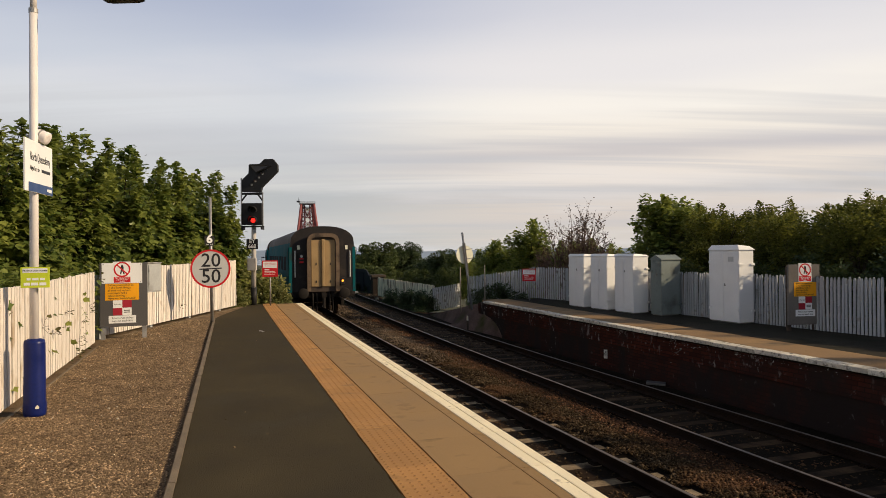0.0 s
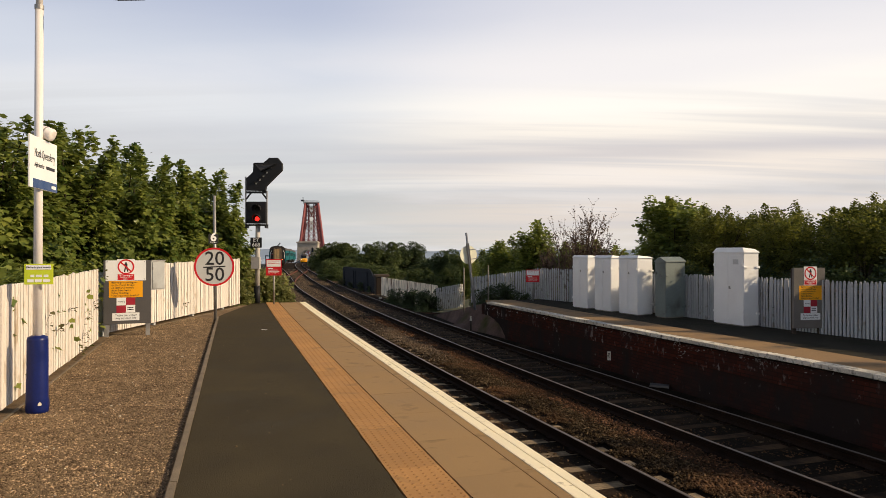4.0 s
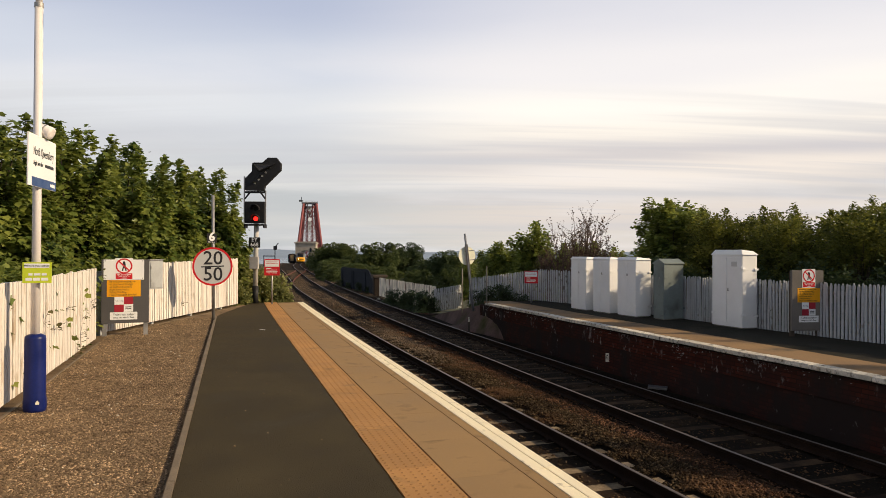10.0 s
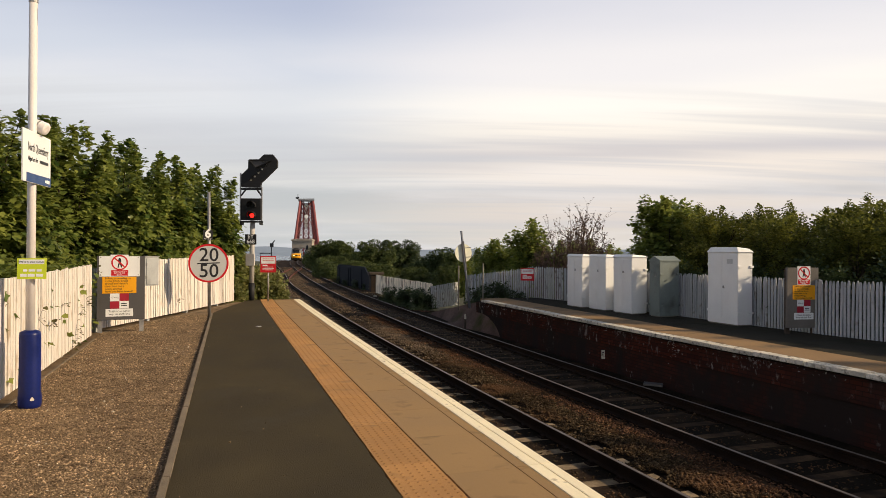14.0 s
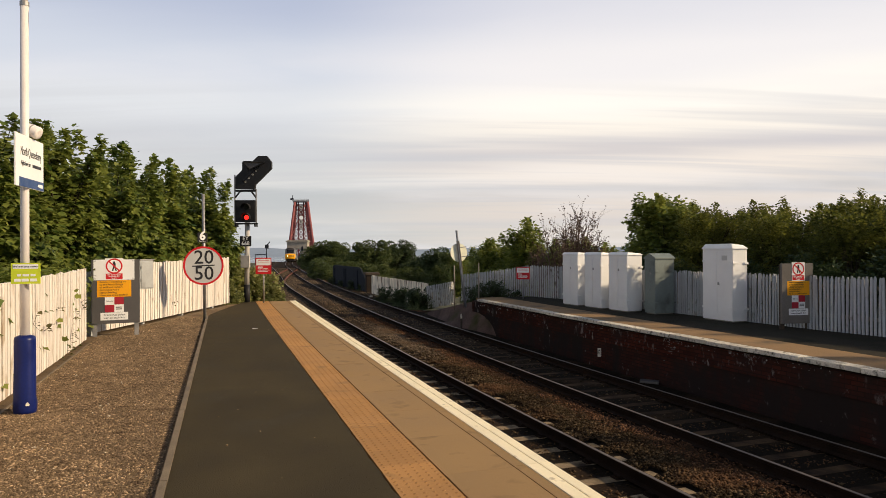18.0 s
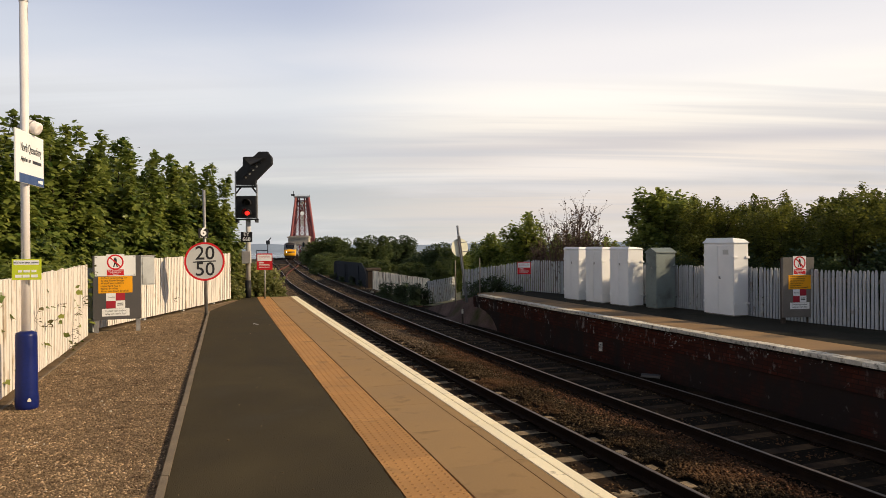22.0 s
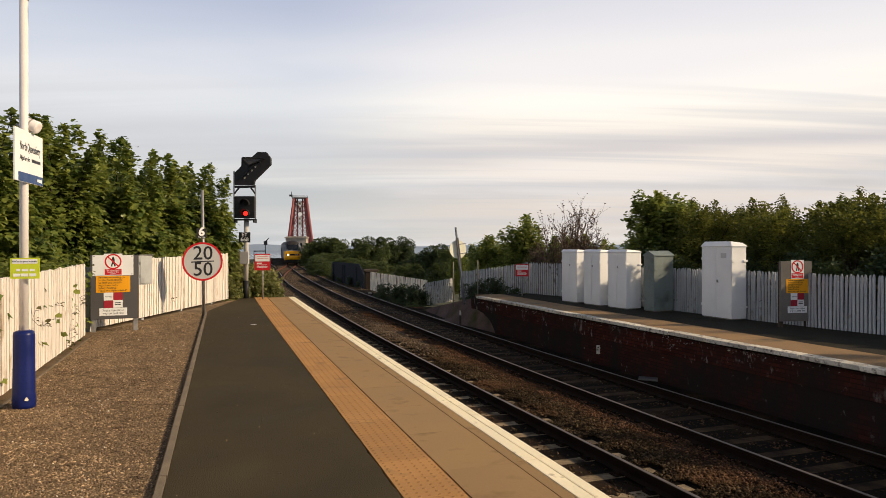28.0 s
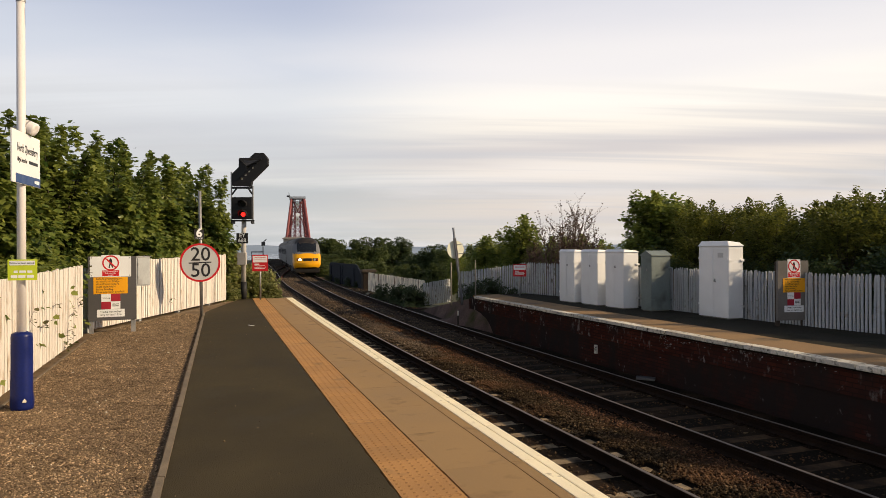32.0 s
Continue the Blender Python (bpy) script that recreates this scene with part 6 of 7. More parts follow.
def build_right_trees():
    g = "hedge trees behind the picket fence"
    lab = "dense shaded hedge tree with yellow-green tips behind pickets"
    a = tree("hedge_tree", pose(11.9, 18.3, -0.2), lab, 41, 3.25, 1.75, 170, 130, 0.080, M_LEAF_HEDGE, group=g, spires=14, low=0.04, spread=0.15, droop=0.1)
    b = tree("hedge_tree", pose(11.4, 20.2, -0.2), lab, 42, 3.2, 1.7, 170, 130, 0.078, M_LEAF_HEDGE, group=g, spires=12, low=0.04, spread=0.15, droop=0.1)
    # the copies scaled 1.5 and 1.6 are out of view, enlarged to shade the track
    for x, y, rz, s, k in ((13.2, 14.4, 70, 0.76, b), (14.2, 11.4, 190, 0.85, a), (15.4, 8.2, 20, 1.5, b), (16.8, 4.8, 260, 1.6, a), (18.4, 1.0, 120, 1.0, b), (20.0, -3.2, 310, 1.0, a), (10.6, 22.6, 140, 1.02, a), (9.75, 23.9, 250, 0.98, b), (8.9, 22.4, 15, 1.0, a),
                           (10.3, 17.2, 210, 0.88, b), (11.4, 14.9, 330, 0.80, a), (9.7, 19.6, 30, 0.90, a), (12.7, 12.2, 95, 0.76, b), (13.6, 19.4, 180, 1.0, b), (11.8, 24.5, 10, 0.98, b), (14.2, 23.5, 80, 1.04, a), (13.2, 21.4, 300, 1.03, a), (15.8, 21.0, 200, 1.02, b), (17.0, 24.0, 45, 1.05, a)):
        copy_thing(k, pose(x, y, -0.2, 0, 0, rz) @ Matrix.Scale(s, 4))
    # three unseen trees added further right to keep low sun off the hedge
    for x, y, rz, s in ((16.6, 16.6, 40, 1.5), (17.6, 13.2, 200, 1.6), (16.2, 19.6, 120, 1.25)):
        copy_thing(a, pose(x, y, -0.2, 0, 0, rz) @ Matrix.Scale(s, 4))
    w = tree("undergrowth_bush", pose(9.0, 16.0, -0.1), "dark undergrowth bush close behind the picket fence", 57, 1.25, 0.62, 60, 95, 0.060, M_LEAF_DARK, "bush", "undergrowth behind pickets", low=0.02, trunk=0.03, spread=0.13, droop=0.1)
    rr = random.Random(12)
    u = 7.4
    while u < 31:
        p, ang = fence_right(u)
        copy_thing(w, pose(p.x + 1.18 * -math.sin(ang) + rr.gauss(0, 0.08), p.y + 1.18 * math.cos(ang), -0.1, 0, 0, rr.uniform(0, 360)) @ Matrix.Scale(rr.uniform(1.0, 1.45), 4))
        u += 0.78
    tree("maple_tree", pose(8.15, 25.0, -0.3), "round broad-leaved maple with bright lit leaves", 51, 3.95, 1.5, 130, 150, 0.145, M_LEAF_MAPLE, lump=0.22, spires=9, low=0.05, belly=0.58, lobed=True)
    tree("maple_tree", pose(9.6, 26.6, -0.3), "smaller maple beside the round one", 52, 3.6, 1.1, 70, 110, 0.13, M_LEAF_MAPLE, lump=0.25, spires=6, low=0.05, lobed=True)
    g = "bushes behind the platform end"
    lab = "open green bush with broad leaves behind pickets"
    c = tree("bush", pose(3.85, 30.4, -0.7), lab, 53, 3.55, 1.3, 64, 125, 0.135, M_LEAF_MAPLE, "bush", g, lump=0.3, spires=7, low=0.05, spread=0.22, lobed=True)
    for x, y, rz, s in ((2.65, 32.2, 100, 0.80), (1.35, 36.5, 220, 0.6), (4.3, 29.4, 300, 0.62), (5.6, 28.6, 150, 0.6), (2.4, 34.5, 250, 0.75), (3.9, 31.8, 40, 0.80), (2.5, 32.6, 190, 0.80), (3.5, 29.6, 270, 0.62), (4.9, 31.2, 120, 0.68), (2.75, 30.9, 330, 0.55), (5.0, 29.2, 75, 0.78), (6.3, 29.2, 215, 0.80), (7.1, 29.5, 20, 0.74), (5.7, 30.6, 290, 0.78)):
        copy_thing(c, pose(x, y, -0.8, 0, 0, rz) @ Matrix.Scale(s, 4))
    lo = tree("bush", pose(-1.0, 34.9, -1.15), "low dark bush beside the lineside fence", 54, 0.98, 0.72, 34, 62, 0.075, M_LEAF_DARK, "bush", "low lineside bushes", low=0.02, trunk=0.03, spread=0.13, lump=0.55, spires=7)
    for x, y, rz, s in ((1.95, 28.1, 10, 0.84), (1.40, 29.3, 200, 0.62), (2.45, 27.9, 110, 0.90), (2.95, 27.2, 210, 0.62)):
        copy_thing(lo, pose(x, y, -0.42, 0, 0, rz) @ Matrix.Scale(s, 4))
    for x, y, rz, s in ((-1.75, 37.0, 80, 0.92), (-2.45, 39.4, 200, 0.66), (-1.25, 35.8, 160, 0.90), (-3.1, 41.2, 20, 0.75), (1.9, 28.4, 75, 1.0), (2.3, 26.5, 10, 0.75), (1.5, 27.6, 200, 0.8), (1.6, 33.4, 120, 0.9), (1.3, 30.5, 300, 0.6), (-4.7, 50.2, 120, 0.8), (-9.1, 60.2, 40, 0.6), (-7.9, 57.2, 130, 0.5), (-6.6, 53.6, 250, 0.65), (-5.6, 51.3, 10, 0.5), (-2.05, 36.9, 310, 0.72), (-2.9, 39.2, 70, 0.6), (-0.75, 34.6, 220, 0.75)):
        copy_thing(lo, pose(x, y, -1.15, 0, 0, rz) @ Matrix.Scale(s, 4))


def build_bare_shrub():
    """Leggy, nearly leafless shrubs: upright stems with short side twigs."""
    rng = random.Random(6)
    for bx, by, h, n in ((4.1, 28.2, 1.6, 7), (4.75, 27.3, 2.1, 10), (5.55, 27.5, 2.5, 12), (6.15, 27.9, 1.75, 8), (6.7, 28.2, 1.4, 5)):
        ob = thing("bare_shrub", pose(bx, by, -0.3), "nearly bare brown shrub with thin upright twigs", "shrub", "bare shrubs")
        bm = bm_new()
        ends = []

        def grow(p, d, ln, r, depth):
            steps = 7 if depth == 1 else 3
            for k in range(steps):
                d2 = (d + Vector((rng.gauss(0, 0.10), rng.gauss(0, 0.10), rng.gauss(0.05, 0.05)))).normalized()
                q = p + d2 * ln / steps
                tube(bm, p, q, r, r * 0.84, 5, False)
                p, d, r = q, d2, r * 0.84
                if depth < 3 and (depth > 1 or k > 0):
                    for _ in range(2 if rng.random() < 0.75 else 1):
                        e = (d + Vector((rng.gauss(0, 0.55), rng.gauss(0, 0.55), rng.gauss(0.15, 0.2)))).normalized()
                        grow(p, e, ln * rng.uniform(0.14, 0.28) if depth == 1 else ln * rng.uniform(0.4, 0.6), r * 0.66, depth + 1)
                elif depth == 3:
                    ends.append(p)

        for k in range(n):
            a, q = rng.uniform(0, 6.28), 0.32 * rng.random() ** 0.5
            grow(Vector((q * math.cos(a), q * math.sin(a), 0)), Vector((0.30 * q * math.cos(a), 0.30 * q * math.sin(a), 1)).normalized(), h * rng.uniform(0.9, 1.3), 0.042, 1)
        part("branchwork", bm, M_TWIG, ob)
        r2 = np.random.default_rng(int(bx * 10))
        pts = np.array([tuple(p) for p in ends])
        pts = pts[r2.random(len(pts)) < 0.85]
        o = r2.normal(0, 1, pts.shape)
        cr = new("leaves", leaf_mesh("leaves", pts, o / np.linalg.norm(o, axis=1, keepdims=True), 0.068 * r2.uniform(0.6, 1.3, len(pts)), M_LEAF_DRY, r2))
        cr.parent = ob


def build_far_trees():
    g = "dark trees beyond the road bridge"
    lab = "round dark green tree in the middle distance"
    a = tree("tree", pose(-8.0, 85, -3.3), lab, 61, 6.4, 2.5, 75, 300, 0.21, M_LEAF_FAR, group=g, clump=0.72, lump=0.14, low=0.05, trunk=0.25, belly=0.5)
    b = tree("tree", pose(-17.3, 112, -3.2), lab, 62, 6.5, 3.8, 100, 300, 0.23, M_LEAF_FAR, group=g, clump=0.85, lump=0.16, low=0.05, trunk=0.25, belly=0.5)
    d = tree("tree", pose(-5.3, 95, -3.4, 0, 0, 50), "dark rounded tree beyond the road bridge", 64, 6.5, 2.4, 75, 300, 0.21, M_LEAF_DARK, group=g, clump=0.72, lump=0.12, low=0.05, trunk=0.25, belly=0.55)
    for x, y, z, rz, s, k in ((-12.6, 101, -3.2, 120, 0.72, b), (-22.8, 134, -3.0, 10, 0.72, b), (-0.1, 76, -3.6, 80, 0.86, d), (1.9, 62, -3.2, 190, 0.74, a),
                              (4.6, 66, -3.6, 100, 0.80, a), (-6.4, 68, -2.9, 310, 0.52, b), (-2.4, 63, -3.2, 30, 0.55, a), (0.6, 54, -2.9, 210, 0.55, a), (7.5, 62, -3.6, 20, 0.8, a), (-9.4, 74, -2.6, 200, 0.5, b), (-14.5, 95, -2.6, 300, 0.55, b), (-2.6, 82, -3.4, 140, 0.66, d)):
        copy_thing(k, pose(x, y, z, 0, 0, rz) @ Matrix.Scale(s, 4))
    sc = tree("scrub_bush", pose(-13.0, 78, -1.3), "low green scrub beside the railway", 63, 2.0, 1.3, 45, 130, 0.15, M_LEAF_FAR, "bush", "scrub beside the line", clump=0.34, low=0.03, trunk=0.05)
    for x, y, rz, s in ((-14.5, 86, 40, 1.0), (-17.0, 99, 140, 1.05), (-19.3, 110, 240, 1.0), (-11.4, 71.5, 70, 0.8), (-22.5, 124, 10, 1.1), (-26.0, 140, 90, 1.1), (-29.5, 156, 200, 1.15), (-33.5, 176, 10, 1.15), (-15.5, 92, 310, 1.1), (-20.5, 117, 20, 1.15), (-12.6, 75, 110, 0.7), (-9.2, 66, 0, 0.6), (-6.0, 53.5, 60, 0.35)):
        copy_thing(sc, pose(x, y, -1.45, 0, 0, rz) @ Matrix.Scale(s, 4))
    # left bank beyond the platform
    for x, y, rz, s in ((-12.8, 47, 10, 0.7), (-14.6, 53, 100, 0.75), (-17.0, 61, 200, 0.8), (-20.0, 72, 50, 0.85), (-24.0, 86, 120, 0.9), (-28.5, 102, 300, 0.9)):
        copy_thing(sc, pose(x, y, -1.4, 0, 0, rz) @ Matrix.Scale(s, 4))


def build_fence_weeds():
    """Sprigs that push through the boards of the near fence."""
    rng = np.random.default_rng(77)
    for y, z, n, s in ((9.65, 0.82, 6, 0.10), (10.25, 0.66, 7, 0.10), (11.1, 0.90, 4, 0.09), (12.3, 0.34, 15, 0.080), (12.0, 0.12, 16, 0.09), (12.5, 0.62, 8, 0.080), (13.3, 0.86, 8, 0.09), (13.4, 0.72, 7, 0.08), (8.7, 0.55, 4, 0.09), (19.0, 0.42, 5, 0.12), (14.3, 1.30, 5, 0.10)):
        ob = thing("weed_sprig", Matrix.Translation((fence_left_x(y) + 0.03, y, z)), "green weed sprig growing through the white fence", "weed", "weeds on the fence")
        pts = rng.normal(0, 1, (n, 3)) * np.array([0.022, 0.035, 0.035 + 0.004 * n]) + np.array([0.04, 0, 0])
        bm = bm_new()
        for p in pts[:4]:
            tube(bm, (-0.03, 0, -0.02), p, 0.0022, 0.0016, 5, False)
        part("stem", bm, M_TRUNK, ob)
        out = np.tile(np.array([0.8, 0.0, 0.2]), (n, 1))
        cr = new("leaves", leaf_mesh("leaves", pts, out, 0.62 * s * rng.uniform(0.6, 1.2, n), M_LEAF_WEED, rng))
        cr.parent = ob


build_left_trees()
build_right_trees()
build_bare_shrub()
build_far_trees()
build_fence_weeds()


# ------------------------------------------------------------------ the great bridge
def build_bridge():
    t = thing("bridge_tower", pose(-162.0, 830, 0, 0, 0, 11), "tall red lattice tower of a cantilever railway bridge", "bridge tower")
    base, top = -30.0, 61.0

    def leg(x0, x1, y, r):
        bm = bm_new()
        k = (base - 14) / (62 - 14)
        tube(bm, (x0 + (x1 - x0) * k, y, base), (x1, y, top), r, r * 0.85, 12)
        part("leg", bm, M_BRIDGE_RED, t, smooth=True)

    LEGS = ((-12.6, -6.6, -7, 1.5), (-8.9, -4.8, 9, 1.2), (13.9, 8.0, -7, 1.8), (9.8, 5.8, 9, 1.4))
    for x0, x1, y, r in LEGS + ((-11.0, -5.8, 1, 1.0), (11.9, 7.0, 1, 1.2)):
        leg(x0, x1, y, r)
    bm = bm_new()
    box(bm, -9.0, 9.8, -8.5, 10.5, 60.6, 62.2)
    part("top_beam", bm, M_GREYBOX, t, "grey maintenance platform along the top")
    bm = bm_new()
    box(bm, -9.0, -8.7, -8.4, 10.4, 62.2, 63.4)
    box(bm, 9.4, 9.7, -8.4, 10.4, 62.2, 63.4)
    box(bm, -8.7, 9.4, -8.5, -8.2, 63.0, 63.4)
    part("handrail", bm, M_GREYBOX, t)
    bm = bm_new()
    tube(bm, (-9.4, 0, 62.2), (-9.4, 0, 68.6), 0.45, 0.3, 8)
    box(bm, -12.0, -8.0, -2, 2, 63.0, 64.8)
    part("mast", bm, M_GIRDER, t)

    def across(leg_row, z):
        x0, x1, y, r = leg_row
        return Vector((x0 + (x1 - x0) * (z - 14) / 48.0, y, z))

    # the ladder of light lattice between two inner columns
    for x in (-2.6, 3.4):
        bm = bm_new()
        box(bm, x - 0.7, x + 0.7, 8, 9.6, base, 61)
        part("inner_column", bm, M_BRIDGE_RED, t)
    z = -26.0
    while z < 58:
        bm = bm_new()
        tube(bm, (-2.6, 8.6, z), (3.4, 8.6, z + 6.0), 0.42, seg=6)
        tube(bm, (3.4, 8.6, z), (-2.6, 8.6, z + 6.0), 0.42, seg=6)
        tube(bm, (-2.6, 8.6, z + 6.0), (3.4, 8.6, z + 6.0), 0.42, seg=6)
        panel = part("lattice_panel", bm, M_BRIDGE_RED, t)
        if z > 26:
            bm = bm_new()
            ring(bm, 1.0, 2.3, 7.3, 7.7, 0.4, z + 3.0, 20)
            part("hoop", bm, M_WHITE_LINE_OLD, panel, "pale hoop of the ladder guard")
        z += 6.0
    # close lattice in the two side faces and in the front and back
    for la, lb, step_z, r in ((LEGS[0], LEGS[1], 4.4, 0.5), (LEGS[2], LEGS[3], 4.4, 0.5), (LEGS[1], (-2.6, -2.6, 9, 0), 5.2, 0.42), (LEGS[3], (3.4, 3.4, 9, 0), 5.2, 0.42)):
        z = -24.0
        while z < 56:
            bm = bm_new()
            tube(bm, across(la, z), across(lb, z + step_z), r, seg=6)
            tube(bm, across(lb, z), across(la, z + step_z), r, seg=6)
            tube(bm, across(la, z), across(lb, z), r * 0.8, seg=6)
            part("side_lattice", bm, M_BRIDGE_RED, t)
            z += step_z
    bm = bm_new()
    disc(bm, 2.4, -8.0, -7.6, 0.6, 41.5, 24)
    part("white_disc", bm, M_WHITE, t, "round white board on the lattice")
    for la, lb in ((LEGS[0], LEGS[3]), (LEGS[2], LEGS[1])):
        bm = bm_new()
        tube(bm, across(la, 16), across(lb, 60), 0.6, seg=8)
        part("cross_brace", bm, M_BRIDGE_RED, t)
    # masonry portal at the end of the viaduct
    p = tagged(new("masonry_portal"), "pale granite portal tower with a cornice at the bridge end", "portal")
    X0, X1, ARCH, HALF = -128.4, -110.9, -119.6, 4.1
    for name, x0, x1, z0, z1, y0, y1 in (("jamb", X0, ARCH - HALF, -30, -0.4, 597, 606), ("jamb", ARCH + HALF, X1, -30, -0.4, 597, 606), ("upper_wall", X0, X1, 3.75, 9.9, 597, 606),
                                         ("cornice", X0 - 0.9, X1 + 0.7, 9.9, 10.9, 596.0, 606.8), ("string_course", X0 - 0.25, X1 + 0.25, 8.6, 8.95, 596.7, 606.3), ("parapet", X0 + 0.4, X1 - 0.4, 10.9, 11.5, 597, 606)):
        bm = bm_new()
        box(bm, x0, x1, y0, y1, z0, z1, 0.12)
        part(name, bm, M_MASONRY, p)
    for s in (-1, 1):
        curve = [(ARCH + s * HALF * math.cos(a), -0.4 + HALF * math.sin(a)) for a in np.linspace(0, math.pi / 2, 13)]
        bm = bm_new()
        prism(bm, curve + [(ARCH, 3.745), (X1 if s > 0 else X0, 3.745), (X1 if s > 0 else X0, -0.395)], 597, 606)
        part("spandrel", bm, M_MASONRY, p)
        bm = bm_new()
        outer = [(ARCH + s * (HALF + 0.8) * math.cos(a), -0.4 + (HALF + 0.8) * math.sin(a)) for a in np.linspace(math.pi / 2, 0, 13)]
        prism(bm, curve + outer, 596.6, 596.995)
        part("arch_ring", bm, M_CONCRETE, p)
    bm = bm_new()
    prism(bm, [(-116.1, 2.2), (-114.3, 2.2), (-114.3, 5.2), (-114.6, 5.9), (-115.2, 6.2), (-115.8, 5.9), (-116.1, 5.2)], 596.5, 596.99)
    part("window_opening", bm, M_GIRDER, p)


build_bridge()


def build_far_signal():
    s = thing("railway_signal", pose(-38.6, 158, -1.15, 0, 0, 8), "distant dark signal post with a short arm", "signal")
    bm = bm_new()
    tube(bm, (0, 0, -0.1), (0, 0, 4.3), 0.12, 0.10, 10)
    part("post", bm, M_GIRDER, s, smooth=True)
    bm = bm_new()
    box(bm, -0.35, 0.45, -0.15, 0.15, 3.6, 4.5, 0.03)
    part("head", bm, M_GIRDER, s)
    bm = bm_new()
    tube(bm, (0.1, 0, 4.4), (0.75, 0, 5.15), 0.12, 0.10, 8)
    part("arm", bm, M_GIRDER, s)
    bm = bm_new()
    box(bm, -2.6, 0.0, -0.06, 0.06, 2.1, 2.32)
    tube(bm, (-2.5, 0, -0.1), (-2.5, 0, 2.3), 0.07, seg=8)
    part("bracket_beam", bm, M_GIRDER, s)
    d = thing("speed_sign", pose(-37.4, 196, -1.35), "distant round white sign with a dark centre", "speed sign")
    bm = bm_new()
    tube(bm, (0, 0, -0.1), (0, 0, 1.6), 0.06, seg=8)
    part("post", bm, M_GALV, d)
    bm = bm_new()
    ring(bm, 0.36, 0.62, -0.08, -0.05, 0, 1.5, 24)
    part("rim", bm, M_WHITE, d)
    bm = bm_new()
    disc(bm, 0.35, -0.075, -0.055, 0, 1.5, 24)
    part("disc", bm, M_GREYBOX, d)


build_far_signal()


# ------------------------------------------------------------------ trains
def bogie(parent, y, wheelbase=2.6):
    bm = bm_new()
    for s in (-1, 1):
        box(bm, s * 1.0 - 0.07, s * 1.0 + 0.07, -wheelbase / 2 - 0.6, wheelbase / 2 + 0.6, 0.42, 0.72, 0.02)
        box(bm, s * 1.0 - 0.12, s * 1.0 + 0.12, -0.3, 0.3, 0.5, 0.95, 0.02)
    box(bm, -1.0, 1.0, -0.25, 0.25, 0.5, 0.85)
    fr = part("bogie", bm, M_UNDER, parent)
    fr.location = (0, y, 0)
    for w in (-wheelbase / 2, wheelbase / 2):
        bm = bm_new()
        for s in (-1, 1):
            tube(bm, (s * 0.70, w, 0.457), (s * 0.82, w, 0.457), 0.457, 0.457, 24)
            tube(bm, (s * 0.68, w, 0.457), (s * 0.70, w, 0.457), 0.485, 0.485, 24)
        tube(bm, (-0.7, w, 0.457), (0.7, w, 0.457), 0.08, seg=10)
        part("wheelset", bm, M_RAIL, fr)


def body_section(hw, zb, zt, round_roof=0.62):
    """Half-outline of a coach, from the sole bar over the roof."""
    pts = [(hw - 0.03, zb), (hw, zb + 0.35), (hw, zb + 1.2), (hw - 0.06, zt - 0.72)]
    for k in range(1, 9):
        a = math.pi / 2 * k / 8
        pts.append(((hw - 0.07) * math.cos(a) ** 0.8 if k < 8 else 0.0, zt - round_roof + round_roof * math.sin(a)))
    return pts


